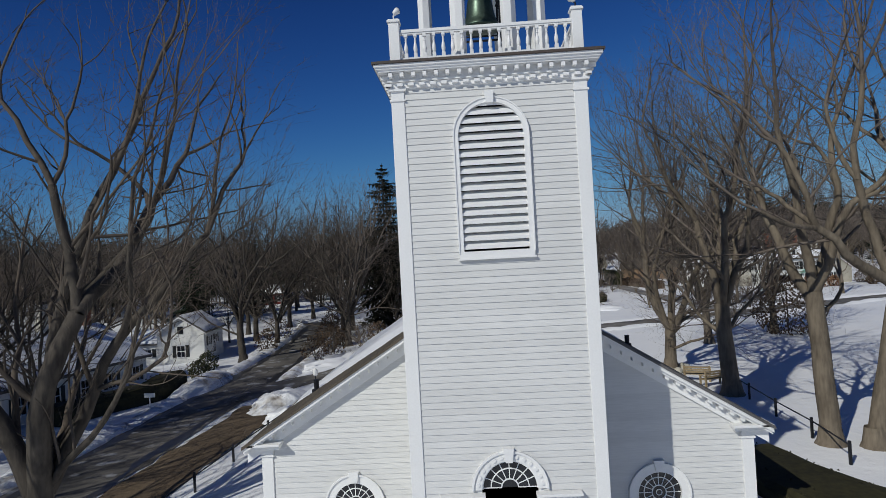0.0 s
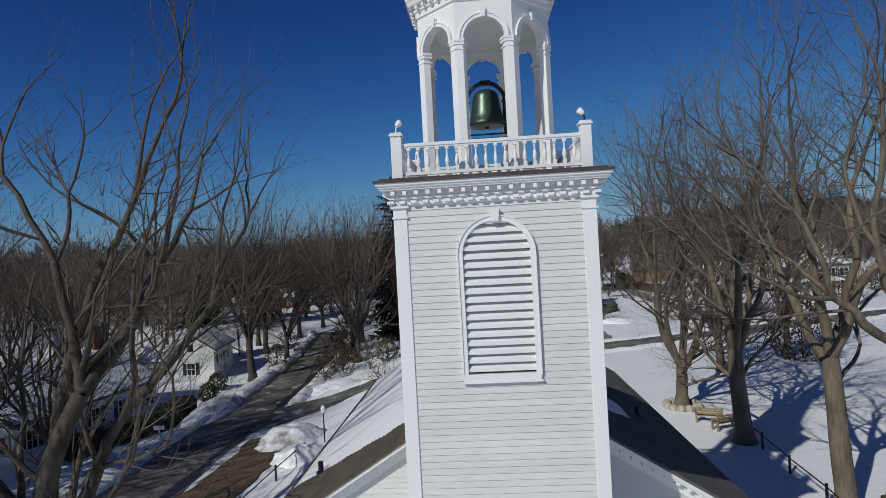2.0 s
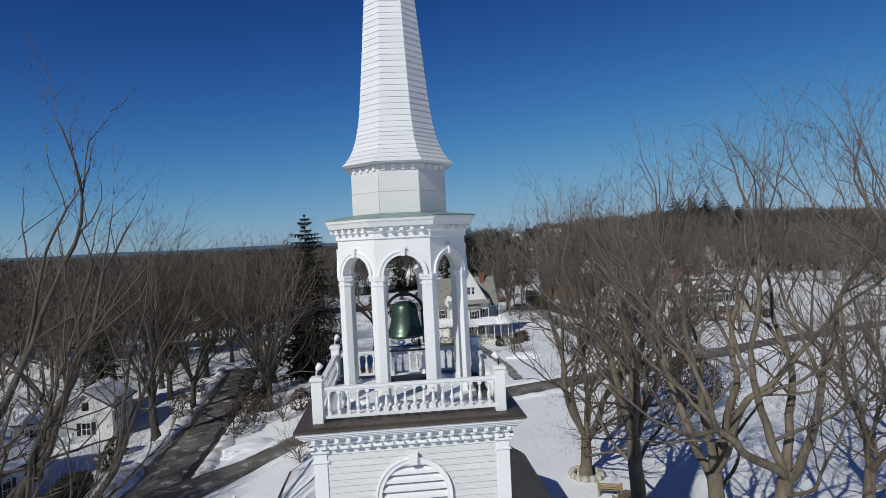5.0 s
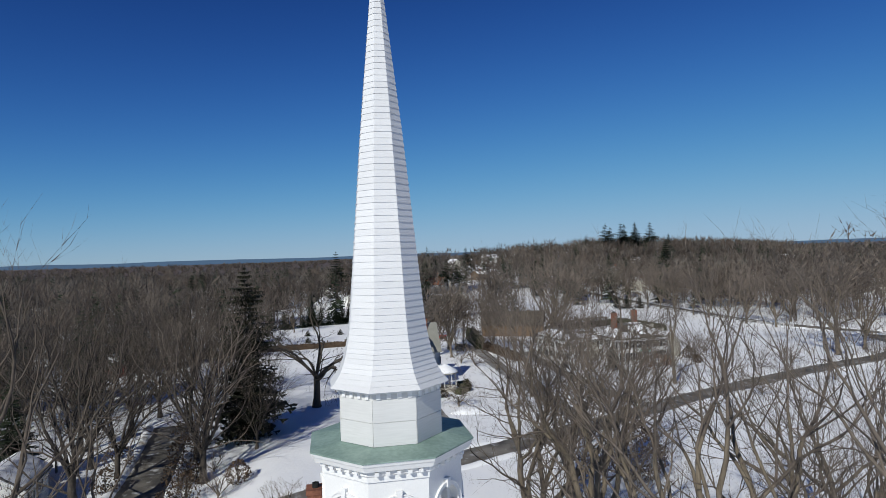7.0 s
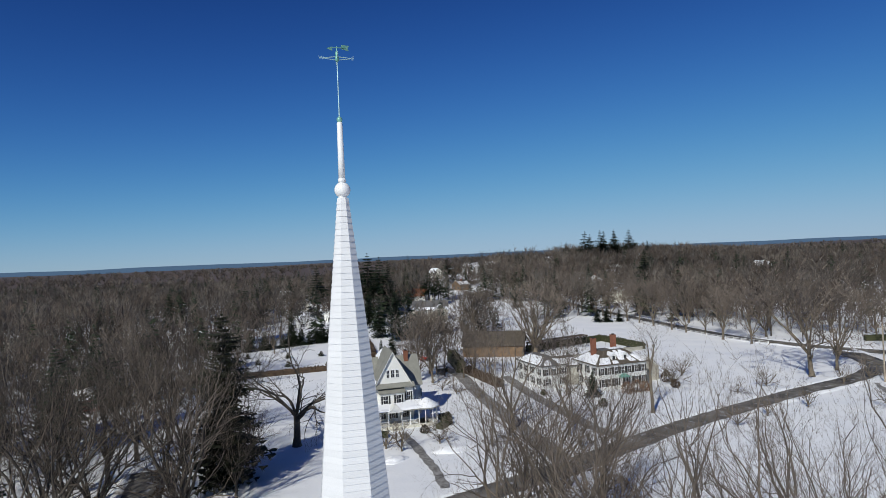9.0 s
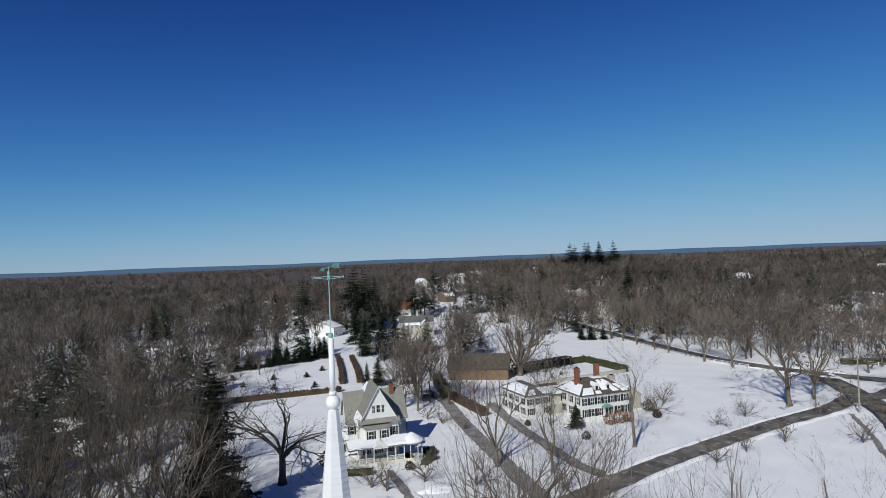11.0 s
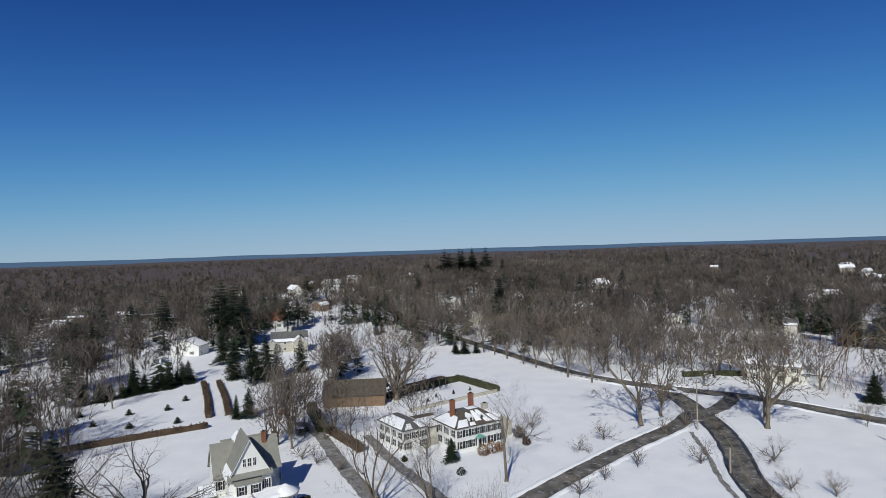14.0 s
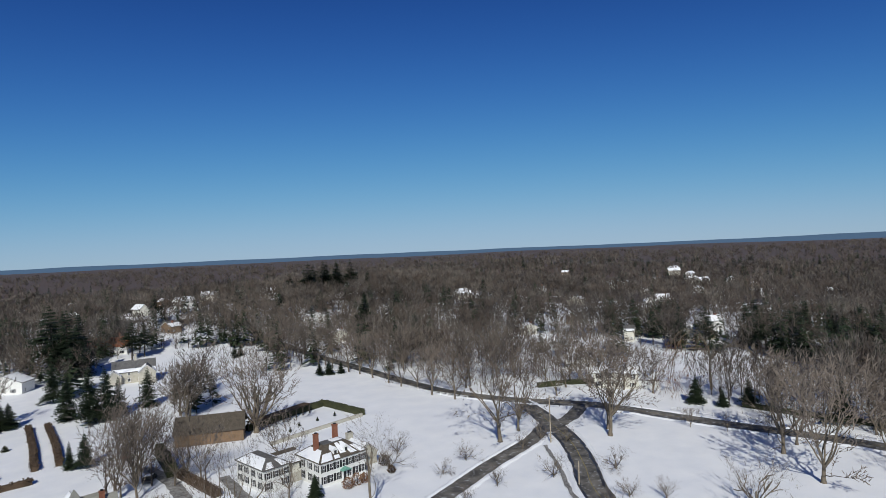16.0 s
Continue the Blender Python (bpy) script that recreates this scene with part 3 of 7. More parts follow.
for turn in range(4):
    m = Matrix.Translation((0, AX, 0)) @ Matrix.Rotation(radians(90 * turn), 4, "Z") @ Matrix.Translation((0, -AX, 0))
    for i in range(18):
        x = -2.28 + i * 0.2682
        part("modillion", Build().box(x - 0.045, x + 0.045, -0.27, -0.09, 12.89, 12.985).moved(m), M_TRIM, cornice)
    for i in range(19):
        x = -2.34 + i * 0.26
        part("dentil", Build().box(x - 0.07, x + 0.07, -0.155, -0.06, 12.70, 12.765).moved(m), M_TRIM, cornice)

# louvred opening
frame_b = Build().arch(0, LOU_S, LOU_R - 0.03, LOU_R + 0.07, -0.075, 0.10).box(-LOU_R - 0.07, -LOU_R + 0.03, -0.075, 0.10, LOU_B, LOU_S).box(LOU_R - 0.03, LOU_R + 0.07, -0.075, 0.10, LOU_B, LOU_S)
frame_b.arch(0, LOU_S, LOU_R + 0.07, LOU_R + 0.10, -0.10, 0.0).box(-LOU_R - 0.10, -LOU_R - 0.07, -0.10, 0, LOU_B, LOU_S).box(LOU_R + 0.07, LOU_R + 0.10, -0.10, 0, LOU_B, LOU_S)
louver = part("louver_frame", frame_b, M_TRIM, church, "white arched louvre frame with keystone")
part("sill", Build().box(-LOU_R - 0.08, LOU_R + 0.08, -0.085, 0.1, LOU_B - 0.11, LOU_B + 0.05).box(-LOU_R - 0.11, LOU_R + 0.11, -0.12, 0.1, LOU_B - 0.15, LOU_B - 0.11), M_TRIM, louver)
part("keystone", Build().slab([(-0.085, LOU_S + LOU_R - 0.06), (0.085, LOU_S + LOU_R - 0.06), (0.115, LOU_S + LOU_R + 0.22), (-0.115, LOU_S + LOU_R + 0.22)], 0.16, Matrix.Translation((0, -0.15, 0))), M_TRIM, louver)
z = LOU_B + 0.10
while z < LOU_S + LOU_R - 0.06:
    w = opening_half(z + 0.06, LOU_B, LOU_S, LOU_R) + 0.005
    if w > 0.15:
        b = Build().hexa([(-w, -0.035, z), (-w, 0.13, z + 0.125), (w, 0.13, z + 0.125), (w, -0.035, z)], [(-w, -0.035, z + 0.075), (-w, 0.13, z + 0.20), (w, 0.13, z + 0.20), (w, -0.035, z + 0.075)])
        part("slat", b, M_TRIM, louver)
    z += 0.1985


def wheel_window(parent, cx, cz, r, y, full, material=M_GLASS):
    """Glass with spokes and rings; full: a whole circle, or else an arch over straight panes."""
    win = part("window", Build().slab([(cx + r * math.cos(a), cz + r * math.sin(a)) for a in [radians(360 * i / 40) for i in range(40)]], 0.02, Matrix.Translation((0, y + 0.05, 0))), material, parent, "dark glass with white spoked glazing bars", )
    for k in range(16 if full else 9):
        a = radians(22.5 * k)
        part("glazing_bar", Build().rod((cx + 0.2 * math.cos(a), y + 0.04, cz + 0.2 * math.sin(a)), (cx + r * math.cos(a), y + 0.04, cz + r * math.sin(a)), 0.013, n=4), M_TRIM, win)
    end = 360 if full else 180
    part("glazing_ring", Build().arch(cx, cz, 0.185, 0.21, y + 0.025, y + 0.055, 0, end, 24), M_TRIM, win)
    part("glazing_ring", Build().arch(cx, cz, r * 0.66, r * 0.66 + 0.024, y + 0.025, y + 0.055, 0, end, 28), M_TRIM, win)
    if full:
        part("glazing_ring", Build().arch(cx, cz, 0.07, 0.09, y + 0.025, y + 0.055, 0, 360, 16), M_TRIM, win)
    return win


# arched window over the door, with its entablature
door = part("door_surround", Build().arch(0, FAN_Z, FAN_R, FAN_R + 0.19, -0.07, 0.06).arch(0, FAN_Z, FAN_R + 0.19, FAN_R + 0.24, -0.11, 0.0).arch(0, FAN_Z, FAN_R - 0.03, FAN_R, -0.03, 0.1), M_TRIM, church, "white arched door surround with beaded archivolt")
for i in range(13):
    a = radians(9 + 13.5 * i)
    part("bead", Build().slab([(0.045 * math.cos(t), 0.045 * math.sin(t)) for t in [2 * math.pi * j / 10 for j in range(10)]], 0.03, Matrix.Translation(((FAN_R + 0.10) * math.cos(a), -0.098, FAN_Z + (FAN_R + 0.10) * math.sin(a)))), M_TRIM, door)
part("keystone", Build().slab([(-0.08, FAN_Z + FAN_R - 0.02), (0.08, FAN_Z + FAN_R - 0.02), (0.125, FAN_Z + FAN_R + 0.30), (-0.125, FAN_Z + FAN_R + 0.30)], 0.17, Matrix.Translation((0, -0.16, 0))), M_TRIM, door)
wheel_window(church, 0, FAN_Z, FAN_R, 0.02, False)
part("lower_window", Build().box(-FAN_R, FAN_R, 0.07, 0.09, 2.0, FAN_Z), M_GLASS, church)
for s in (-1, 1):
    x0, x1 = sorted((s * 0.64, s * 1.60))
    part("entablature", Build().box(x0, x1, -0.16, 0, 2.86, 2.93).box(x0 - 0.05, x1 + 0.05, -0.26, 0, 2.98, 3.04).box(x0, x1, -0.2, 0, 2.93, 2.98), M_TRIM, door)
    for i in range(8):
        x = x0 + 0.07 + i * 0.118
        part("dentil", Build().box(x - 0.03, x + 0.03, -0.20, -0.16, 2.87, 2.92), M_TRIM, door)
    part("jamb", Build().box(*sorted((s * 0.66, s * 0.84)), -0.09, 0, 0.3, 2.86), M_TRIM, door)
    part("pilaster", Build().box(*sorted((s * 1.32, s * 1.58)), -0.09, 0, 0.3, 2.86), M_TRIM, door)

# the balustrade round the deck
bal = part("balustrade", Build().box(-2.06, 2.06, 0.05, 0.17, 14.03, 14.10).box(-2.06, 2.06, 0.07, 0.15, 13.99, 14.03).box(-2.06, 2.06, 0.06, 0.16, 13.36, 13.43), M_TRIM, church, "white turned-baluster railing")
for turn in (1, 2, 3):
    m = Matrix.Translation((0, AX, 0)) @ Matrix.Rotation(radians(90 * turn), 4, "Z") @ Matrix.Translation((0, -AX, 0))
    part("rail", Build().box(-2.06, 2.06, 0.05, 0.17, 14.03, 14.10).box(-2.06, 2.06, 0.07, 0.15, 13.99, 14.03).box(-2.06, 2.06, 0.06, 0.16, 13.36, 13.43).moved(m), M_TRIM, bal)
turned = Build().box(-0.042, 0.042, -0.042, 0.042, 13.43, 13.53).box(-0.042, 0.042, -0.042, 0.042, 13.93, 13.99)
turned.lathe([(0.026, 13.53), (0.040, 13.57), (0.050, 13.64), (0.043, 13.71), (0.026, 13.78), (0.021, 13.82), (0.034, 13.835), (0.022, 13.85), (0.025, 13.90), (0.036, 13.93)], 10, caps=False)
turned = turned.mesh("baluster", M_TRIM)
for turn in range(4):
    for i in range(18):
        ob = part("baluster", turned, M_TRIM, bal)
        ob.matrix_world = Matrix.Translation((0, AX, 0)) @ Matrix.Rotation(radians(90 * turn), 4, "Z") @ Matrix.Translation((-1.904 + i * 0.224, 0.11 - AX, 0))
for sx in (-1, 1):
    for y in (0.11, 4.43):
        x = sx * 2.17
        bevel(part("post", Build().box(x - 0.125, x + 0.125, y - 0.125, y + 0.125, 13.27, 14.27).box(x - 0.155, x + 0.155, y - 0.155, y + 0.155, 14.27, 14.33).box(x - 0.13, x + 0.13, y - 0.13, y + 0.13, 14.33, 14.36), M_TRIM, bal), 0.01)
        if y < 1 or sx < 0:
            fl = thing("floodlight", "small white floodlight aimed up at the spire from a railing post", "floodlight", pose(x, y, 14.36, 0, 0, 20 * sx), group="spire floodlights")
            part("stem", Build().rod((0, 0, -0.01), (0, 0, 0.12), 0.018).rod((0, 0, 0.12), (-0.03 * sx, 0.03, 0.16), 0.02), M_IRON if sx > 0 else M_TRIM, fl, "thin bracket")
            part("head", Build().lathe([(0.02, -0.08), (0.055, -0.05), (0.075, 0.03), (0.085, 0.08), (0.06, 0.07)], 12).moved(pose(-0.04 * sx, 0.04, 0.21, -45, 25 * -sx, 0)), M_TRIM, fl, smooth=True)

# octagonal belfry
OCT = radians(22.5)


def octagon(a, turn=0.0):
    r = a / math.cos(OCT)
    return [(r * math.sin(OCT + k * 2 * OCT + turn), AX - r * math.cos(OCT + k * 2 * OCT + turn)) for k in range(8)]


def oct_lathe(b, prof, caps=True):
    return b.lathe([(a / math.cos(OCT), z) for a, z in prof], 8, 0, AX, OCT, caps)


BELA, SPR = 1.66, 16.62
belfry = part("belfry", oct_lathe(Build(), [(1.78, 13.27), (1.78, 13.42), (1.72, 13.46)]), M_TRIM, church, "white open eight-sided belfry with arches")
HALF = BELA * math.tan(OCT)
AR = 0.50
for k in range(8):
    m = Matrix.Translation((0, AX, 0)) @ Matrix.Rotation(radians(45 * k), 4, "Z") @ Matrix.Translation((0, -BELA, 0))
    # wall over the arch
    b, n = Build(), 12
    for s in (-1, 1):
        for i in range(n):
            a, c = radians(90 * i / n), radians(90 * (i + 1) / n)
            p0, p1 = (s * AR * math.cos(a), SPR + AR * math.sin(a)), (s * AR * math.cos(c), SPR + AR * math.sin(c))
            q0, q1 = (s * HALF, p0[1]), (s * HALF, p1[1])
            b.slab([p0, q0, q1, p1] if s > 0 else [q0, p0, p1, q1], 0.22)
    b.box(-HALF, HALF, 0, 0.22, SPR + AR, 17.52)
    face = part("arch_face", b.moved(m), M_TRIM, belfry)
    part("archivolt", Build().arch(0, SPR, AR - 0.01, AR + 0.07, -0.04, 0.02, 0, 180, 16).arch(0, SPR, AR + 0.07, AR + 0.10, -0.06, 0.0, 0, 180, 16).moved(m), M_TRIM, face)
    part("keystone", Build().slab([(-0.05, SPR + AR - 0.03), (0.05, SPR + AR - 0.03), (0.075, SPR + AR + 0.19), (-0.075, SPR + AR + 0.19)], 0.12, Matrix.Translation((0, -0.10, 0))).moved(m), M_TRIM, face)
    for i in range(5):
        x = -0.5 + i * 0.25
        part("bracket", Build().box(x - 0.045, x + 0.045, -0.19, -0.03, 17.72, 17.80).moved(m), M_TRIM, face)
    # a pier on each corner
    mc = Matrix.Translation((0, AX, 0)) @ Matrix.Rotation(radians(22.5 + 45 * k), 4, "Z") @ Matrix.Translation((0, -BELA / math.cos(OCT), 0))
    pier = [(0.0, -0.012), (0.17, 0.062), (0.17, 0.24), (-0.17, 0.24), (-0.17, 0.062)]
    cap = [(0.0, -0.05), (0.22, 0.045), (0.22, 0.28), (-0.22, 0.28), (-0.22, 0.045)]
    bevel(part("pier", Build().prism(pier, 13.42, SPR - 0.02).moved(mc), M_TRIM, belfry), 0.008)
    part("pier_cap", Build().prism(cap, SPR - 0.06, SPR).prism([(x * 0.92, y + 0.01) for x, y in cap], SPR - 0.13, SPR - 0.06).prism([(x * 0.86, y + 0.015) for x, y in cap], SPR - 0.25, SPR - 0.22).prism(cap, 13.42, 13.60).moved(mc), M_TRIM, belfry)
part("belfry_ceiling", oct_lathe(Build(), [(1.5, 17.30), (1.5, 17.36)]), M_TRIM, belfry)
b = oct_lathe(Build(), [(1.66, 17.52), (1.70, 17.54), (1.70, 17.66), (1.74, 17.70), (1.74, 17.80), (1.86, 17.83), (1.90, 17.93), (1.93, 17.97), (1.95, 18.04), (1.5, 18.05)])
part("belfry_cornice", b, M_TRIM, church, "white moulded belfry cornice")
part("copper_roof", oct_lathe(Build(), [(1.97, 18.042), (1.97, 18.075), (1.25, 18.17), (1.2, 18.17)]), M_COPPER, church, "weathered green copper skirt roof")
drum = part("drum", oct_lathe(Build(), [(1.22, 18.12), (1.22, 19.42)]), M_BOARD, church, "white eight-sided drum")
for k in range(8):
    m = Matrix.Translation((0, AX, 0)) @ Matrix.Rotation(radians(45 * k), 4, "Z") @ Matrix.Translation((0, -1.22, 0))
    for i in range(4):
        x = -0.37 + i * 0.247
        part("tooth", Build().box(x - 0.05, x + 0.05, -0.045, 0.01, 19.27, 19.40).moved(m), M_TRIM, drum)
    part("drum_board", Build().box(-0.505, 0.505, -0.02, 0.0, 18.18, 18.72).moved(m), M_BOARD, drum)
    part("drum_board", Build().box(-0.505, 0.505, -0.016, 0.0, 18.73, 19.24).moved(m), M_BOARD, drum)

# the spire: lapped courses
PROFILE = [(19.44, 1.44), (19.50, 1.43), (19.62, 1.30), (19.85, 1.17), (20.2, 1.055), (20.65, 0.965), (21.25, 0.895), (25.7, 0.515), (29.50, 0.135)]


def spire_at(z):
    for (z0, a0), (z1, a1) in zip(PROFILE, PROFILE[1:]):
        if z <= z1:
            return a0 + (a1 - a0) * (z - z0) / (z1 - z0)
    return PROFILE[-1][1]


spire = part("spire", oct_lathe(Build(), [(1.0, 19.42), (1.40, 19.43), (1.42, 19.47), (1.15, 19.8), (0.9, 20.9), (0.12, 29.45)]), M_SPIRE, church, "tall white eight-sided boarded spire")
z, k = 19.47, 0
while z < 29.45:
    h = 0.16 if z > 20.3 else 0.115
    a0, a1 = spire_at(z), spire_at(min(z + h, 29.5))
    part("course", oct_lathe(Build(), [(a0 - 0.03, z), (a0 + 0.016, z), (a1 + 0.002, z + h), (a1 - 0.05, z + h)], False), M_SPIRE, spire)
    z += h
part("finial_ball", Build().lathe([(0.09, 29.48), (0.115, 29.52)] + [(0.205 * math.cos(t), 29.72 + 0.205 * math.sin(t)) for t in [radians(-62 + 12 * i) for i in range(12)]] + [(0.10, 29.92), (0.105, 30.0), (0.082, 30.02)], 20, 0, AX), M_TRIM, church, "white wooden ball", True)
part("finial_shaft", Build().lathe([(0.085, 30.0), (0.08, 30.6), (0.072, 31.45), (0.06, 31.47)], 12, 0, AX), M_TRIM, church, "white tapered shaft", True)

vane = thing("weathervane", "green copper weathervane with compass arms on the spire", "weathervane", pose(0, AX, 31.47))
part("ball", Build().lathe([(0.03, -0.01), (0.05, 0.0), (0.075, 0.05), (0.07, 0.10), (0.03, 0.14)], 12), M_VERDI, vane, "green copper ball", True)
part("rod", Build().rod((0, 0, 0.1), (0, 0, 1.66), 0.017, 0.012, 8), M_VANEROD, vane)
part("rod", Build().rod((0, 0, 1.66), (0, 0, 1.98), 0.012, 0.008, 6), M_VERDI, vane)
part("hub", Build().lathe([(0.02, 1.56), (0.05, 1.60), (0.05, 1.68), (0.03, 1.72), (0.045, 1.78), (0.02, 1.84)], 10), M_VERDI, vane, "", True)
for k, letter in enumerate("EWNS"):
    d = Vector(((1, 0, 0), (-1, 0, 0), (0, 1, 0), (0, -1, 0))[k])
    part("arm", Build().rod(tuple(d * 0.02 + Vector((0, 0, 1.70))), tuple(d * 0.36 + Vector((0, 0, 1.66))), 0.010).rod(tuple(d * 0.02 + Vector((0, 0, 1.61))), tuple(d * 0.36 + Vector((0, 0, 1.655))), 0.008), M_VANEROD, vane)
    cu = bpy.data.curves.new("letter", "FONT")
    cu.body, cu.size, cu.extrude, cu.align_x, cu.align_y = letter, 0.125, 0.008, "CENTER", "CENTER"
    cu.materials.append(M_VANEROD)
    ob = new("letter", cu)
    ob.parent = vane
    ob.matrix_local = pose(*(d * 0.40 + Vector((0, 0, 1.66))), 90, 0, 0 if k < 2 else 90)
arrow = Build().rod((-0.20, -0.1, 1.90), (0.22, 0.11, 1.97), 0.012)
arrow.slab([(-0.34, -0.02), (-0.18, -0.06), (-0.18, 0.05)], 0.012, pose(0, 0, 1.89, 0, 0, 27) @ Matrix.Translation((0.05, 0, 0)))
arrow.slab([(0.13, -0.055), (0.36, -0.07), (0.33, 0.0), (0.38, 0.075), (0.15, 0.055)], 0.012, pose(0, 0, 1.98, 0, 0, 27))
part("arrow", arrow, M_VERDI, vane, "green copper arrow with a broad tail")

# the bell on its frame
bell = thing("bell", "weathered green bronze church bell on a black iron frame", "bell", pose(0.0, AX + 0.1, 13.27))
BIG = Matrix.Translation((0, 0, 2.02)) @ Matrix.Scale(1.16, 4) @ Matrix.Translation((0, 0, -2.02))
part("bell_body", Build().lathe([(0.40, 1.62), (0.475, 1.64), (0.47, 1.68), (0.42, 1.75), (0.375, 1.86), (0.335, 2.02), (0.31, 2.20), (0.29, 2.32), (0.25, 2.40), (0.16, 2.45), (0.05, 2.46)], 28).moved(BIG), M_BRONZE, bell, "weathered green bronze bell", True)
part("clapper", Build().rod((0, 0, 1.95), (0, 0, 1.60), 0.025).lathe([(0.02, 1.50), (0.055, 1.53), (0.05, 1.60), (0.02, 1.62)], 10), M_IRON, bell)
b = Build().arch(0, 2.20, 0.40, 0.47, -0.06, 0.06, 15, 165, 14).box(-0.12, 0.12, -0.07, 0.07, 2.58, 2.68).rod((-0.55, 0, 2.12), (-0.38, 0, 2.22), 0.045).rod((0.38, 0, 2.22), (0.55, 0, 2.12), 0.045)
part("yoke", b.moved(BIG), M_IRON, bell, "black iron yoke")
for s in (-1, 1):
    part("stand", Build().rod((s * 0.56, 0, 2.14), (s * 0.60, -0.40, 0.0), 0.04).rod((s * 0.56, 0, 2.14), (s * 0.60, 0.40, 0.0), 0.04).rod((s * 0.585, -0.24, 0.95), (s * 0.585, 0.24, 0.95), 0.035), M_IRON, bell, "black iron A-frame")
part("crossbar", Build().rod((-0.58, -0.2, 1.20), (0.58, -0.2, 1.20), 0.03).rod((-0.58, -0.2, 1.32), (0.58, -0.2, 1.32), 0.022).box(-0.55, 0.55, -0.1, 0.3, 0.02, 0.42), M_IRON, bell)
part("wheel", Build().arch(0, 1.9, 0.52, 0.57, -0.03, 0.03, 0, 360, 28).moved(Matrix.Translation((0.5, 0, 0)) @ Matrix.Rotation(radians(90), 4, "Z")), M_IRON, bell, "iron bell wheel")

# the gabled body behind the tower
GY, HWID, SL, RIDGE, LEN = 3.0, 6.95, 0.62, 8.05, 20.0
roof_z = lambda x: RIDGE - SL * abs(x)  # noqa: E731
for s in (-1, 1):
    gb, n = Build(), 18
    x0, x1 = TW - 0.02, HWID
    # gable wall with a round opening
    cx, cz, r = 4.32, 1.66, 0.62
    pts = lambda q: [(s * x, zz) for x, zz in q] if s > 0 else [(s * x, zz) for x, zz in q][::-1]  # noqa: E731
    at = Matrix.Translation((0, GY, 0))
    gb.slab(pts([(x0, 0), (cx - r, 0), (cx - r, roof_z(cx - r) - 0.14), (x0, roof_z(x0) - 0.14)]), 0.2, at)
    gb.slab(pts([(cx + r, 0), (x1, 0), (x1, roof_z(x1) - 0.14), (cx + r, roof_z(cx + r) - 0.14)]), 0.2, at)
    for i in range(n):
        a, c = math.pi - math.pi * i / n, math.pi - math.pi * (i + 1) / n
        p, q = cx + r * math.cos(a), cx + r * math.cos(c)
        gb.slab(pts([(p, cz + r * math.sin(a)), (q, cz + r * math.sin(c)), (q, roof_z(q) - 0.14), (p, roof_z(p) - 0.14)]), 0.2, at)
        gb.slab(pts([(p, 0), (q, 0), (q, cz - r * math.sin(c)), (p, cz - r * math.sin(a))]), 0.2, at)
    gable = part("gable_wall", gb, M_TRIM, church, "white clapboard gable wall")
    z = 0.2
    while z < 6.4:
        xe = min(HWID - 0.3, (RIDGE - 0.24 - (z + LAP)) / SL)
        rr = 0.80
        cut = math.sqrt(max(rr * rr - (z + LAP / 2 - cz) ** 2, 0))
        spans = [(TW, xe)] if cut == 0 else [(TW, cx - cut), (cx + cut, xe)]
        for p, q in spans:
            if q - p > 0.1:
                part("clapboard", board(*sorted((s * p, s * q)), z).moved(at), M_BOARD, gable)
        z += LAP
    part("window_surround", Build().arch(s * cx, cz, r - 0.02, r + 0.20, GY - 0.06, GY + 0.05, 0, 360, 40).arch(s * cx, cz, r + 0.20, r + 0.245, GY - 0.10, GY, 0, 360, 40), M_TRIM, church, "white round window surround")
    part("window_key", Build().slab([(s * cx - 0.10, cz + r + 0.02), (s * cx + 0.10, cz + r + 0.02), (s * cx + 0.15, cz + r + 0.32), (s * cx - 0.15, cz + r + 0.32)], 0.12, Matrix.Translation((0, GY - 0.13, 0))), M_TRIM, church)
    win = wheel_window(church, s * cx, cz, r, GY + 0.02, True)
    # corner pilaster and its cap, cornice return
    xa, xb = sorted((s * (HWID - 0.30), s * (HWID + 0.03)))
    bevel(part("pilaster", Build().box(xa, xb, GY - 0.06, GY + 0.3, 0, 3.12).box(xa - 0.04, xb + 0.04, GY - 0.1, GY + 0.3, 3.12, 3.17).box(xa - 0.02, xb + 0.02, GY - 0.08, GY + 0.3, 3.17, 3.36), M_TRIM, church), 0.01)
    xa, xb = sorted((s * (HWID - 0.62), s * (HWID + 0.44)))
    bevel(part("cornice_return", Build().box(xa + 0.08, xb - 0.08, GY - 0.22, GY + 0.3, 3.36, 3.44).box(xa + 0.03, xb - 0.03, GY - 0.32, GY + 0.3, 3.44, 3.50).box(xa, xb, GY - 0.42, GY + 0.3, 3.50, 3.57), M_TRIM, church), 0.01)
    # raking cornice with blocks
    rk = Build()
    for d0, y0, t0, t1 in ((0, -0.42, 0.02, 0.13), (0, -0.34, 0.13, 0.20), (0, -0.10, 0.20, 0.50)):
        xs, xe = TW + 0.0, HWID + 0.42
        q = [(xs, roof_z(xs) - t1), (xe, roof_z(xe) - t1), (xe, roof_z(xe) - t0), (xs, roof_z(xs) - t0)]
        rk.slab(pts(q), 0.5, Matrix.Translation((0, GY + y0, 0)))
    rake = part("raking_cornice", rk, M_TRIM, church, "white sloping cornice with square blocks")
    for i in range(16):
        x = TW + 0.35 + i * 0.285
        q = [(x - 0.055, roof_z(x - 0.055) - 0.30), (x + 0.055, roof_z(x + 0.055) - 0.30), (x + 0.055, roof_z(x + 0.055) - 0.20), (x - 0.055, roof_z(x - 0.055) - 0.20)]
        part("modillion", Build().slab(pts(q), 0.2, Matrix.Translation((0, GY - 0.29, 0))), M_TRIM, rake)
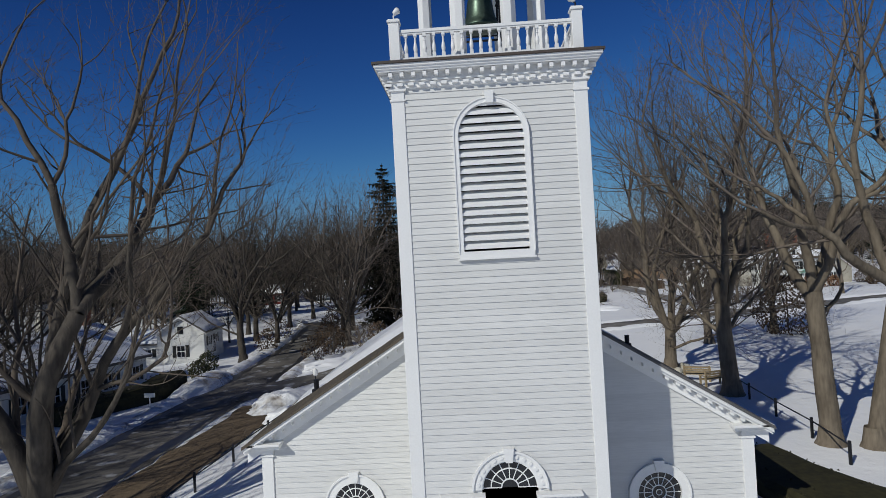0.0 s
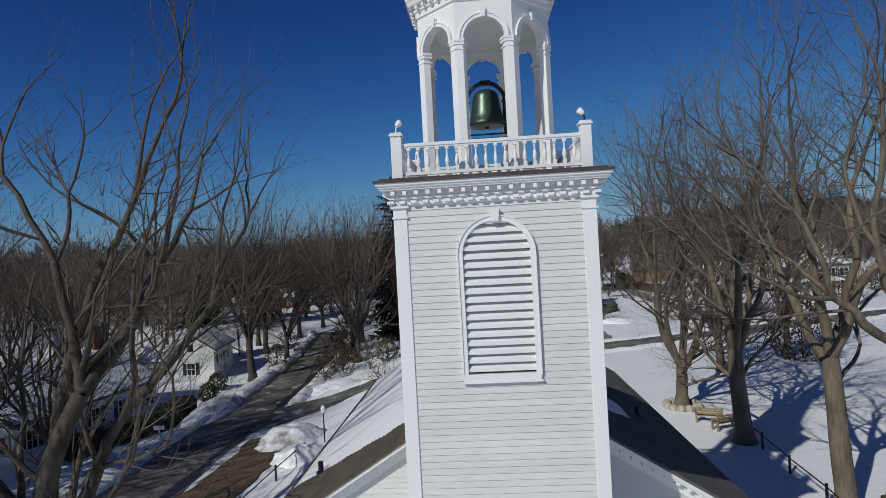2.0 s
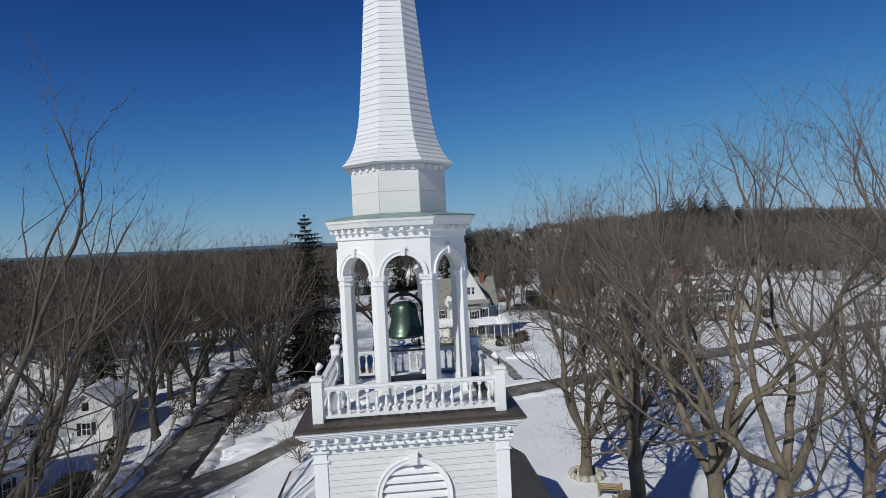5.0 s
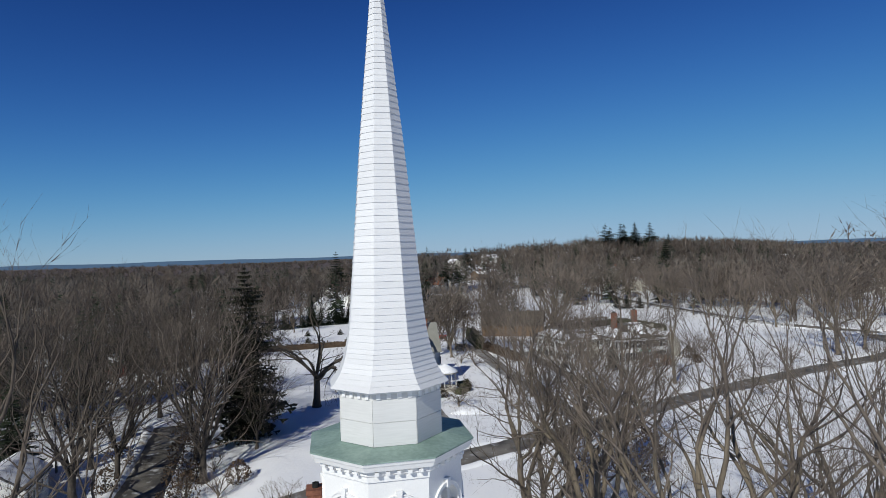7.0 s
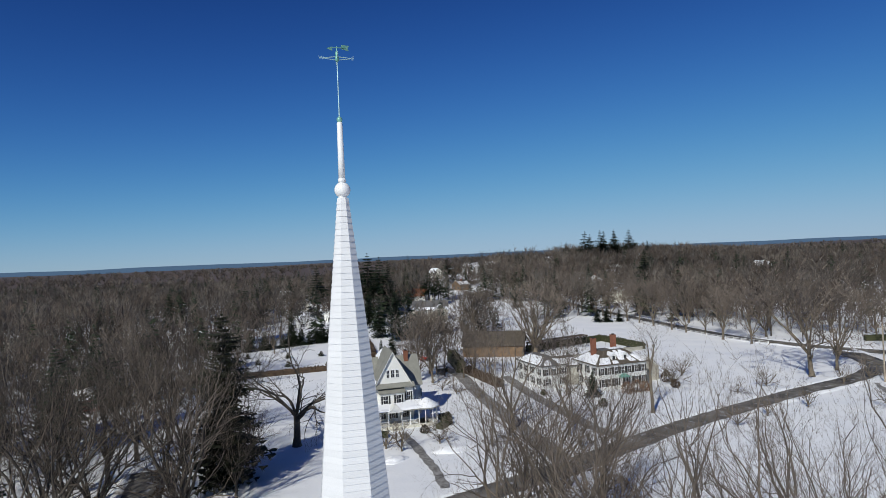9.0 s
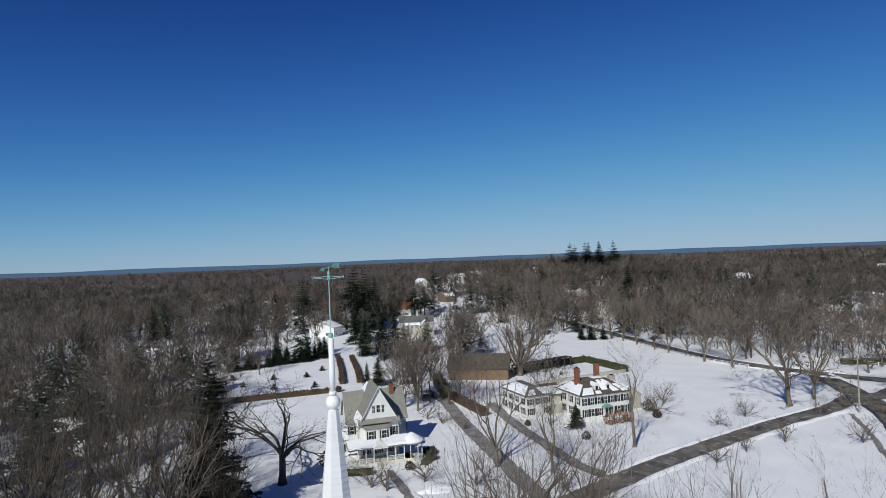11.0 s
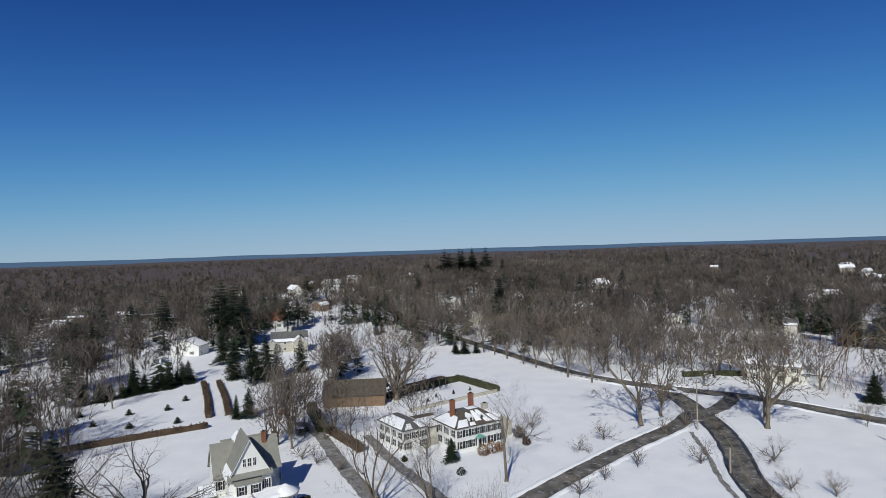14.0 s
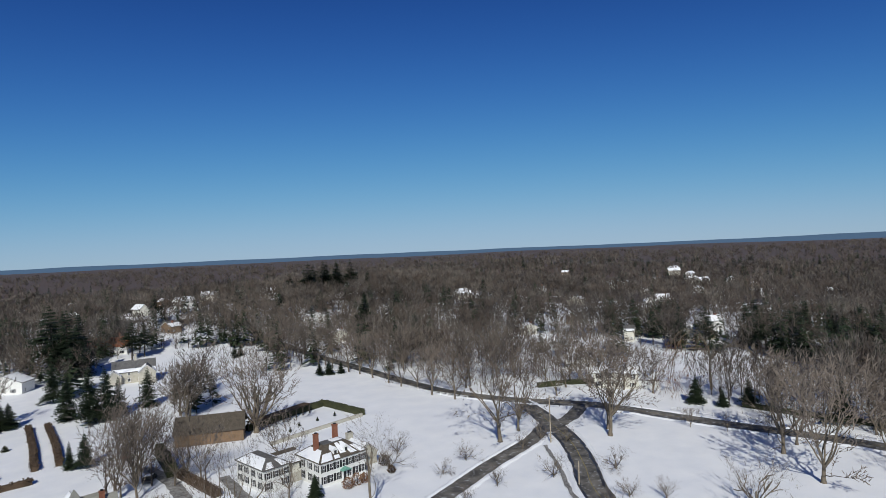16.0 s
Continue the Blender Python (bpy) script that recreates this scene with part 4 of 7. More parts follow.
    # side wall and eaves
    xa, xb = sorted((s * (HWID - 0.2), s * HWID))
    part("side_wall", Build().box(xa, xb, GY + 0.2, GY + LEN, 0, 3.6), M_BOARD, church)
    part("eaves", Build().box(*sorted((s * HWID, s * (HWID + 0.4))), GY + 0.08, GY + LEN + 0.2, 3.46, 3.56), M_TRIM, church)
    # roof slope
    u0, u1 = 0.0, HWID + 0.46
    rf = Build().slab(pts([(u0, roof_z(u0) - 0.02), (u1, roof_z(u1) - 0.02), (u1, roof_z(u1) + 0.05), (u0, roof_z(u0) + 0.05)]), LEN + 0.75, Matrix.Translation((0, GY - 0.46, 0)))
    # right slope takes darker grey shingles: the tower's shade is put into their colour
    slope = part("roof", rf, M_SHINGLE if s < 0 else M_ROOFGREY, church, "brown shingled roof slope partly under snow" if s < 0 else "roof slope in darker grey shingles, the tower's shade painted in")
    for i in range(48):
        u = u1 - 0.005 - i * 0.153
        if u < 0.2:
            break
        zt = roof_z(u) + 0.052
        c = Build().hexa(*([[(s * u, GY - 0.45, zt), (s * u, GY + LEN + 0.28, zt), (s * (u - 0.16), GY + LEN + 0.28, roof_z(u - 0.16) + 0.052), (s * (u - 0.16), GY - 0.45, roof_z(u - 0.16) + 0.052)],
                           [(s * u, GY - 0.45, zt + 0.03), (s * u, GY + LEN + 0.28, zt + 0.03), (s * (u - 0.16), GY + LEN + 0.28, roof_z(u - 0.16) + 0.06), (s * (u - 0.16), GY - 0.45, roof_z(u - 0.16) + 0.06)]]))
        # courses repeat the split: darker colour on the shaded slope
        part("shingle_course", c, M_SHINGLE if s < 0 else M_ROOFGREY, slope)
part("back_wall", Build().slab([(-HWID, 0), (HWID, 0), (HWID, roof_z(HWID) - 0.1), (0, RIDGE - 0.1), (-HWID, roof_z(HWID) - 0.1)], 0.2, Matrix.Translation((0, GY + LEN, 0))), M_BOARD, church)


def roof_snow(s, y0, y1, u0, u1, seed, label, thick=0.09):
    """A snow sheet on one roof slope with an uneven edge."""
    rng, b, n = random.Random(seed), Build(), 40
    for i in range(n + 1):
        u = u0 + (u1 - u0) * i / n
        ya = y0(u) + 0.25 * noise.noise(Vector((u * 1.7, seed, 0))) + rng.uniform(-0.06, 0.06)
        yb = y1(u)
        m = 14
        for j in range(m + 1):
            y = ya + (yb - ya) * j / m
            edge = min(1.0, min(j, m - j) / 1.0, min(i, n - i) / 1.0)
            b.v.append((s * u, y, roof_z(u) + 0.075 + thick * edge * (1 + 0.35 * noise.noise(Vector((u * 0.8, y * 0.5, seed))))))
    m = 15
    for i in range(n):
        for j in range(m - 1):
            q = (i * m + j, i * m + j + 1, (i + 1) * m + j + 1, (i + 1) * m + j)
            b.f.append(q if s < 0 else q[::-1])
    solo("roof_snow", b, M_SNOW, label, "snow", smooth=True)


roof_snow(-1, lambda u: 3.4 + 0.42 * u, lambda u: GY + LEN + 0.1, 0.3, 7.2, 4, "snow sheet on the sunny church roof slope")
roof_snow(1, lambda u: 6.4 + 0.9 * abs(u - 3.2), lambda u: 13.0 - 0.8 * u, 2.0, 4.6, 9, "patch of snow on the shaded church roof slope", 0.04)
for s, x, y in ((-1, 6.1, 6.0), (1, 5.3, 9.5)):
    v = thing("vent_pipe", "short black vent pipe through the church roof", "vent pipe", pose(s * x, y, roof_z(x)))
    part("pipe", Build().lathe([(0.09, -0.1), (0.09, 0.42), (0.06, 0.42)], 12), M_IRON, v)
    part("collar", Build().lathe([(0.17, -0.02), (0.16, 0.09), (0.09, 0.12)], 12), M_IRON, v)

# brick chimney at the back of the roof
stack = part("chimney", Build().box(-2.95, -2.05, 20.6, 21.5, roof_z(2.95) - 0.3, 9.7).box(-3.02, -1.98, 20.53, 21.57, 9.7, 9.95), M_BRICK, church, "red brick chimney stack")
part("flue", Build().lathe([(0.2, 9.93), (0.2, 10.2), (0.15, 10.2), (0.15, 9.96)], 10, -2.5, 21.05), M_SHUTTER, stack, "dark clay flue pot")

# ---------- trees ----------
def mesh_from(name, verts, faces, sides, material, smooth=False):
    """A mesh from numpy arrays of vertices and of faces that all have the same number of sides."""
    me = bpy.data.meshes.new(name)
    verts, faces = np.asarray(verts, np.float32), np.asarray(faces, np.int32)
    me.vertices.add(len(verts))
    me.vertices.foreach_set("co", verts.ravel())
    me.loops.add(faces.size)
    me.loops.foreach_set("vertex_index", faces.ravel())
    me.polygons.add(len(faces))
    me.polygons.foreach_set("loop_start", np.arange(0, faces.size, sides, dtype=np.int32))
    me.polygons.foreach_set("loop_total", np.full(len(faces), sides, np.int32))
    if smooth:
        me.polygons.foreach_set("use_smooth", np.ones(len(faces), bool))
    me.materials.append(material)
    me.update(calc_edges=True)
    return me


def tubes(lines):
    """Vertices and quads of tapered tubes: lines of (points, radii, sides)."""
    vs, fs, k = [], [], 0
    for pts, rad, n in lines:
        p = np.array(pts)
        d = np.gradient(p, axis=0)
        d /= np.linalg.norm(d, axis=1, keepdims=True) + 1e-9
        ref = np.array([1.0, 0, 0]) if abs(d[0, 0]) < 0.8 else np.array([0, 1.0, 0])
        u = np.cross(d, ref)
        u /= np.linalg.norm(u, axis=1, keepdims=True) + 1e-9
        w = np.cross(d, u)
        a = np.arange(n) * 2 * np.pi / n
        ring = p[:, None] + np.array(rad)[:, None, None] * (np.cos(a)[None, :, None] * u[:, None] + np.sin(a)[None, :, None] * w[:, None])
        vs.append(ring.reshape(-1, 3))
        m = len(p)
        j, i = np.meshgrid(np.arange(m - 1), np.arange(n), indexing="ij")
        q = np.stack([j * n + i, j * n + (i + 1) % n, (j + 1) * n + (i + 1) % n, (j + 1) * n + i], -1).reshape(-1, 4)
        fs.append(q + k)
        k += m * n
    return np.concatenate(vs), np.concatenate(fs)


def grow(rng, height, girth, spec):
    """A bare broadleaved tree that forks again and again: heavy limbs, thin branches and the sprays at the tips.
    spec: fork (share of the height), limbs, spread, depth of forking, laterals, up, aim (bearing, tilt, girth share, start, length) of each limb, tight (narrow forks), low limbs, lean."""
    heavy, fine, sprays = [], [], []
    deep, lat, up = spec["depth"], spec["lat"], spec.get("up", 0.05)

    def off(d, angle):
        d = d / np.linalg.norm(d)
        v = rng.normal(0, 1, 3)
        v -= d * (v @ d)
        return d * math.cos(angle) + v / np.linalg.norm(v) * math.sin(angle)

    def path(p, d, length, r0, r1, steps, wig, rise):
        pts, rad = [np.array(p, float)], [r0]
        d = d / np.linalg.norm(d)
        for i in range(steps):
            d = d + rng.normal(0, wig, 3) + np.array([0, 0, rise])
            d /= np.linalg.norm(d)
            pts.append(pts[-1] + d * length / steps)
            rad.append(r0 + (r1 - r0) * (i + 1) / steps)
        return pts, rad, d

    def branch(p, d, length, r, depth):
        r1 = max(r * 0.66, 0.005)
        steps = 6 if depth >= deep - 1 else 4 if depth >= 2 else 2
        pts, rad, end = path(p, d, length, r, r1, steps, 0.13 if depth >= 2 else 0.16, up)
        if depth >= deep - 1:
            heavy.append((pts, rad, 8))
        elif depth >= 2:
            fine.append((pts, rad, 5 if r > 0.05 else 3))
        else:
            sprays.append((pts, rad, 3))
        if depth == 0:
            return
        for _ in range(lat):
            j = rng.integers(1, len(pts) - 1) if len(pts) > 2 else 0
            branch(pts[j], off(pts[j + 1] - pts[j], radians(rng.uniform(35, 65))), length * rng.uniform(0.45, 0.7), rad[j] * 0.45, max(depth - 2, 0))
        kids = 3 if rng.random() < 0.22 else 2
        for k in range(kids):
            angle = radians(rng.uniform(6, 20) if k == 0 else rng.uniform(24, 46)) * spec.get("tight", 0.85)
            branch(pts[-1], off(end, angle), length * rng.uniform(0.70, 0.86) * (1 if k == 0 else 0.88), r1 * (0.95 if k == 0 else 0.72), depth - 1)

    fork, lean = height * spec["fork"], spec.get("lean", (0, 0))
    share = 1 / sum(0.78 ** i for i in range(deep + 1))
    pts, rad, _ = path((0, 0, -0.1), np.array([lean[0], lean[1], 1.0]), fork, girth, girth * 0.8, 6, 0.04, 0.05)
    heavy.append((pts, rad, 10))
    heavy.append(([pts[0], pts[0] + np.array([0, 0, 0.3]), pts[0] + np.array([0, 0, 1.0])], [girth * 1.6, girth * 1.25, girth * 0.98], 10))
    n, turn = spec["limbs"], rng.random() * 6.28
    for k in range(n):
        a = turn + 2 * math.pi * (k + rng.uniform(-0.25, 0.25)) / n
        tilt = spec["spread"] * rng.uniform(0.6, 1.2) * (0.3 if k == 0 else 1)
        thick, j, long = rng.uniform(0.44, 0.6), 6, 1.0
        if "aim" in spec:
            bearing, tilt, thick, j, long = spec["aim"][k]
            a = radians(bearing)
        d = np.array([math.sin(tilt) * math.cos(a), math.sin(tilt) * math.sin(a), math.cos(tilt)])
        branch(pts[j] - np.array([0, 0, 0.03 * k * fork]), d, (height - pts[j][2]) * share * rng.uniform(0.95, 1.1) * 1.34 * long, girth * thick, deep)
    for k in range(spec.get("low", 0)):
        a = rng.random() * 6.28
        branch(pts[rng.integers(3, 6)], np.array([math.cos(a), math.sin(a), 0.35]), height * share * 0.62, girth * 0.26, deep - 1)
    k = 0.94 * height / np.percentile([q[0][-1][2] for q in (sprays or heavy)], 93)
    return tuple([([p * k for p in pts], rad, n) for pts, rad, n in lines] for lines in (heavy, fine, sprays))


def slivers(lines, wide, bend=True):
    """Flat tapering slivers in place of thin tubes, two for each twig, or one where bend is off."""
    if not lines:
        return np.zeros((0, 3))
    a, b = np.array([q[0][0] for q in lines]), np.array([q[0][-1] for q in lines])
    mid = np.array([q[0][len(q[0]) // 2] for q in lines])
    s = np.cross(b - a, (0.3, 0.5, 0.8))
    s *= np.maximum(np.array([q[1][0] for q in lines]), wide)[:, None] / (np.linalg.norm(s, axis=1, keepdims=True) + 1e-9)
    rows = [a - s, a + s, mid, mid - s * 0.6, mid + s * 0.6, b] if bend else [a - s, a + s, b]
    return np.stack(rows, 1).reshape(-1, 3)


def twigs(rng, sprays, count):
    """Short last twigs along the sprays."""
    out = []
    for pts, rad, n in sprays:
        a, b = pts[0], pts[-1]
        ll = np.linalg.norm(b - a)
        for _ in range(count):
            p = a + (b - a) * rng.uniform(0.2, 1.0)
            d = (b - a) / ll + rng.normal(0, 0.5, 3) + np.array([0, 0, 0.1])
            out.append(([p, p + d * ll * 0.22, p + d * ll * rng.uniform(0.35, 0.6)], [0.004], 3))
    return out


def tree(name, x, y, height, girth, spec, seed, label, bark=None, twig=None, group="", base_z=0.0):
    rng = np.random.default_rng(seed)
    heavy, fine, sprays = grow(rng, height, girth, spec)
    t = thing(name, label, "tree", pose(x, y, base_z), group=group)
    trunk = part("trunk", mesh_from("trunk", *tubes(heavy[:2]), 4, bark or M_BARK, True), None, t, "furrowed trunk")
    for k in range(2, len(heavy)):
        part("limb", mesh_from("limb", *tubes(heavy[k:k + 1]), 4, bark or M_BARK, True), None, trunk)
    part("crown", mesh_from("crown", *tubes(fine), 4, twig or M_TWIG), None, t, "bare branches")
    v = slivers(sprays + twigs(rng, sprays, spec.get("twigs", 1)), 0.0075)
    part("twig_spray", mesh_from("twig_spray", v, np.arange(len(v)).reshape(-1, 3), 3, twig or M_TWIG), None, t, "fine bare twigs")
    return t


NEAR = dict(fork=0.26, limbs=5, spread=0.55, depth=6, lat=2, low=1)


def spec(base=NEAR, **change):
    return {**base, **change}


# the large trees round the church
tree("bare_maple", -15.9, 5.8, 22.0, 0.50, spec(fork=0.10, limbs=5, tight=0.7, aim=((178, 0.22, 0.72, 4, 0.9), (150, 0.03, 0.66, 5, 1.0), (5, 0.07, 0.84, 5, 1.05), (-8, 0.62, 0.30, 6, 0.62), (30, 0.30, 0.55, 6, 0.9)), low=0), 12, "large many-stemmed bare maple between the church and the street", M_BARKDARK, M_TWIGDARK, group="old trees by the street", base_z=-0.9)
tree("bare_maple", -30.0, 15.0, 20.5, 0.46, spec(fork=0.24, limbs=4, spread=0.34), 11, "large bare maple at the street's far edge", M_BARKDARK, M_TWIGDARK, group="old trees by the street", base_z=-1.4)
tree("bare_maple", -40.0, 46.0, 18.0, 0.38, spec(fork=0.25, limbs=5, spread=0.40, depth=5), 14, "bare maple beside the low house", M_BARKDARK, M_TWIGDARK, group="old trees by the street", base_z=-1.4)
tree("bare_maple", -25.4, 48.4, 21.5, 0.42, spec(fork=0.22, limbs=6, spread=0.34, depth=5, lat=3), 15, "tall upright bare maple beside the street", M_BARKDARK, M_TWIGDARK, group="old trees by the street", base_z=-1.4)
tree("bare_maple", -15.6, 56.0, 19.5, 0.40, spec(fork=0.18, limbs=7, spread=0.42, depth=5, lat=3), 16, "bare tree with a fan of limbs between the roads", M_BARKDARK, M_TWIG, group="old trees by the street", base_z=-1.2)
tree("bare_maple", 12.7, 27.4, 20.0, 0.42, spec(fork=0.16, limbs=6, spread=0.45, low=3), 21, "bare old tree with a stone ring at its foot", group="churchyard trees")
tree("bare_maple", 13.7, 20.2, 20.0, 0.48, spec(fork=0.28, limbs=5, spread=0.48, low=2), 22, "large bare churchyard maple behind the church", group="churchyard trees")
tree("bare_maple", 13.9, 11.4, 21.0, 0.42, spec(fork=0.36, limbs=4, spread=0.50, lat=1, twigs=2), 23, "twin-stemmed bare maple beside the yew hedge", group="churchyard trees")
tree("bare_maple", 15.3, 10.8, 22.0, 0.38, spec(fork=0.34, limbs=4, spread=0.55, lean=(0.16, 0.02), lat=1, twigs=2), 24, "leaning bare maple beside the yew hedge", group="churchyard trees")
tree("bare_maple", 20.6, 6.6, 22.5, 0.42, spec(fork=0.34, limbs=4, spread=0.60, low=2, lat=1, twigs=2), 25, "tall spreading bare maple in the churchyard", group="churchyard trees")
tree("bare_maple", 25.5, 17.0, 18.0, 0.36, spec(fork=0.22, limbs=5, spread=0.60), 26, "spreading bare maple in the churchyard", group="churchyard trees")
tree("bare_maple", 36.0, 26.0, 15.5, 0.30, spec(fork=0.24, limbs=5, spread=0.62, depth=5, lat=3), 27, "spreading bare maple in the churchyard", group="churchyard trees")
tree("bare_maple", 19.5, 38.0, 18.0, 0.36, spec(fork=0.18, limbs=6, spread=0.50, depth=5, lat=3, low=2), 28, "bare tree behind the churchyard", group="churchyard trees")
tree("bare_maple", 27.0, 42.0, 16.5, 0.34, spec(fork=0.18, limbs=6, spread=0.52, depth=5, lat=3), 29, "bare tree behind the churchyard", group="churchyard trees")

# ---- trees that share a few shapes
MID = dict(fork=0.20, limbs=6, spread=0.48, depth=5, lat=1, low=1, up=0.06)


def tree_shape(seed, s, height=16.0, girth=0.28, bark=None, twig=None, wide=0.02, near=False):
    rng = np.random.default_rng(seed)
    heavy, fine, sprays = grow(rng, height, girth, s)
    heavy = [(p[::2] if len(p) > 5 else p, [max(q, 0.03) for q in (r[::2] if len(p) > 5 else r)], 4 if n < 10 else 6) for p, r, n in heavy]
    if near:
        heavy += [(p[::2], [max(q, 0.02) for q in r[::2]], 3) for p, r, n in fine]
        fine = []
    v = slivers([(p, [min(r[0], 0.05)], n) for p, r, n in fine], wide)
    v = np.concatenate([v, slivers(sprays, wide, wide < 0.03)])
    return mesh_from("trunk", *tubes(heavy), 4, bark or M_BARK, True), mesh_from("crown", v, np.arange(len(v)).reshape(-1, 3), 3, twig or M_TWIG)


MID_SHAPES = [tree_shape(100 + k, spec(MID, spread=0.5 + 0.09 * k, limbs=5 + k % 3, fork=0.16 + 0.05 * (k % 3), lat=2), wide=0.022) for k in range(5)]
FAR_SHAPES = [tree_shape(120 + k, spec(MID, spread=0.38 + 0.08 * k, limbs=6 + k % 2, fork=0.16 + 0.04 * (k % 3)), wide=0.068) for k in range(5)]
DARK_SHAPES = [tree_shape(110 + k, spec(MID, spread=0.40 + 0.10 * k, limbs=6 + k, fork=0.2, lat=2), bark=M_BARKDARK, twig=M_TWIGDARK, wide=0.018, near=True) for k in range(3)]
FAN_SHAPE = tree_shape(140, spec(MID, limbs=14, spread=0.62, fork=0.13, depth=4, lat=2, up=0.06), 16.0, 0.45, wide=0.06)
SLIM_SHAPE = tree_shape(141, spec(MID, limbs=3, spread=0.22, fork=0.40, lat=2), 16.0, 0.22)
GNARL_SHAPE = tree_shape(143, spec(MID, limbs=7, spread=0.80, fork=0.30, up=-0.01), 12.0, 0.40, M_BARKDARK, M_BARKDARK, 0.02, True)
BUSH_SHAPES = [tree_shape(150 + k, spec(MID, limbs=8, spread=0.85, fork=0.14, depth=4, lat=2, up=0.02), 2.7, 0.06, None, None, 0.014) for k in range(3)]
WILLOW_SHAPE = tree_shape(160, spec(MID, limbs=9, spread=0.6, fork=0.25, depth=5, lat=2, up=-0.26), 9.0, 0.30, None, M_SHRUBRED, 0.03)


def place_tree(shape, x, y, height, seed, label="bare broadleaved tree standing in snow", name="bare_tree", group="", full=16.0, wide=1.0, z=None):
    rng = random.Random(seed)
    t = thing(name, label, "tree" if "bush" not in name else "bush", pose(x, y, float(terrain(x, y)) - 0.03 if z is None else z, 0, 0, rng.uniform(0, 360)), group=group)
    t.scale = (height / full * wide,) * 2 + (height / full,)
    for nm, me in zip(("trunk", "crown"), shape):
        part(nm, me, None, t)
    return t


def conifer_shape(seed, height, radius, whorls, boughs, open_foot=0.12, ragged=0.25, material=None, taper=0.8):
    """A trunk, and drooping boughs set with flat sprays of needles."""
    rng = np.random.default_rng(seed)
    v, f = [], []

    def tri(a, b, c):
        k = len(v)
        v.extend((a, b, c))
        f.append((k, k + 1, k + 2))

    for w in range(whorls):
        u = w / (whorls - 1)
        z = height * (open_foot + (0.985 - open_foot) * u)
        r = radius * (1 - u) ** taper * rng.uniform(1 - ragged, 1 + ragged * 0.4) + 0.12
        for k in range(boughs):
            a = rng.uniform(0, 6.28)
            d = np.array([math.cos(a), math.sin(a), 0])
            s = np.array([-d[1], d[0], 0])
            ll = r * rng.uniform(0.7, 1.1)
            droop = -0.30 * ll * (1 - u * 0.8) + 0.15 * ll * u
            p0 = np.array([0, 0, z])
            n = 4
            for i in range(n):
                t = (i + 0.7) / n
                c = p0 + d * ll * t + np.array([0, 0, droop * t * t])
                for sg in (-1, 1):
                    wd = ll * 0.42 * (1.2 - t) + 0.10
                    tip = c + s * sg * wd + d * wd * 0.7 + np.array([0, 0, rng.uniform(-0.16, 0.06) * wd])
                    tri(c - d * ll * 0.12, c + d * ll * 0.16 + np.array([0, 0, 0.05]), tip)
                    tri(c - d * ll * 0.06 + np.array([0, 0, 0.04]), c + d * 0.05, tip * 0.5 + c * 0.5 - np.array([0, 0, rng.uniform(0.45, 0.95) * wd + 0.12]))
    crown = mesh_from("crown", v, f, 3, material or M_NEEDLE)
    z = np.linspace(0, height, 8)
    trunk = mesh_from("trunk", *tubes([([np.array([0, 0, q]) for q in z], [max(0.016 * height * (1 - q / height), 0.03) for q in z], 7)]), 4, M_BARKDARK, True)
    return trunk, crown


CONE_SHAPES = [conifer_shape(200 + k, 16.0, 3.6 + 0.5 * k, 26, 10, 0.06 + 0.08 * (k % 2), 0.3) for k in range(3)]
PINE_SHAPES = [conifer_shape(210 + k, 18.0, 4.6, 15, 10, 0.38, 0.5) for k in range(2)]
SHRUB_SHAPES = [conifer_shape(220 + k, 3.0, 1.5, 9, 9, 0.02, 0.2, M_HEDGE) for k in range(2)]
BIG_SPRUCE = conifer_shape(230, 21.5, 4.7, 42, 11, 0.04, 0.62, M_SPRUCE, 0.55)


def place_conifer(shape, x, y, height, full, seed, label, name="conifer", wide=1.0, group=""):
    t = thing(name, label, "tree", pose(x, y, float(terrain(x, y)) - 0.03, 0, 0, random.Random(seed).uniform(0, 360)), group=group)
    t.scale = (height / full * wide,) * 2 + (height / full,)
    for nm, me in zip(("trunk", "crown"), shape):
        part(nm, me, None, t)
    return t


place_conifer(BIG_SPRUCE, -12.2, 67.5, 22.8, 21.5, 1, "tall dark ragged spruce beside the lawn", "spruce")
for k, (x, y, h) in enumerate(((-17.8, 63.5, 19.5), (-17.6, 69.1, 18), (-10.8, 63.6, 10), (-9.8, 76.8, 8), (-29.7, 64.1, 20), (-25.2, 59.0, 18), (-28.5, 75, 19), (-27, 83, 18), (-16.5, 90, 17), (-31, 104, 17), (-13.5, 74, 15), (-33, 70, 18), (-24.0, 89.6, 19))):
    place_tree(DARK_SHAPES[k % 3], x, y, h, 660 + k, "bare tree with upright limbs beside the lawn", "bare_tree", "trees beside the lawn", wide=1.05)
place_tree(GNARL_SHAPE, -3.9, 80.5, 17.0, 5, "gnarled dark bare tree on the snowy lawn", full=12.0)
place_tree(FAR_SHAPES[2], 98.7, 89.5, 24.0, 6, "large pale bare tree beside the crossroads", wide=1.15)
place_tree(FAR_SHAPES[1], 108.0, 92.4, 19.0, 7, "dark-stemmed bare tree beside the crossroads")
place_tree(FAR_SHAPES[2], 120.2, 73.3, 25.0, 8, "broad bare tree on the snowy green", wide=1.1)
place_tree(FAR_SHAPES[1], 124.5, 77.0, 22.0, 9, "bare tree on the snowy green")
place_tree(FAR_SHAPES[4], 134.8, 39.8, 23.0, 10, "bare maple on the snowy green")
place_tree(FAR_SHAPES[3], 123.6, 28.5, 24.0, 11, "leaning bare maple on the snowy green")
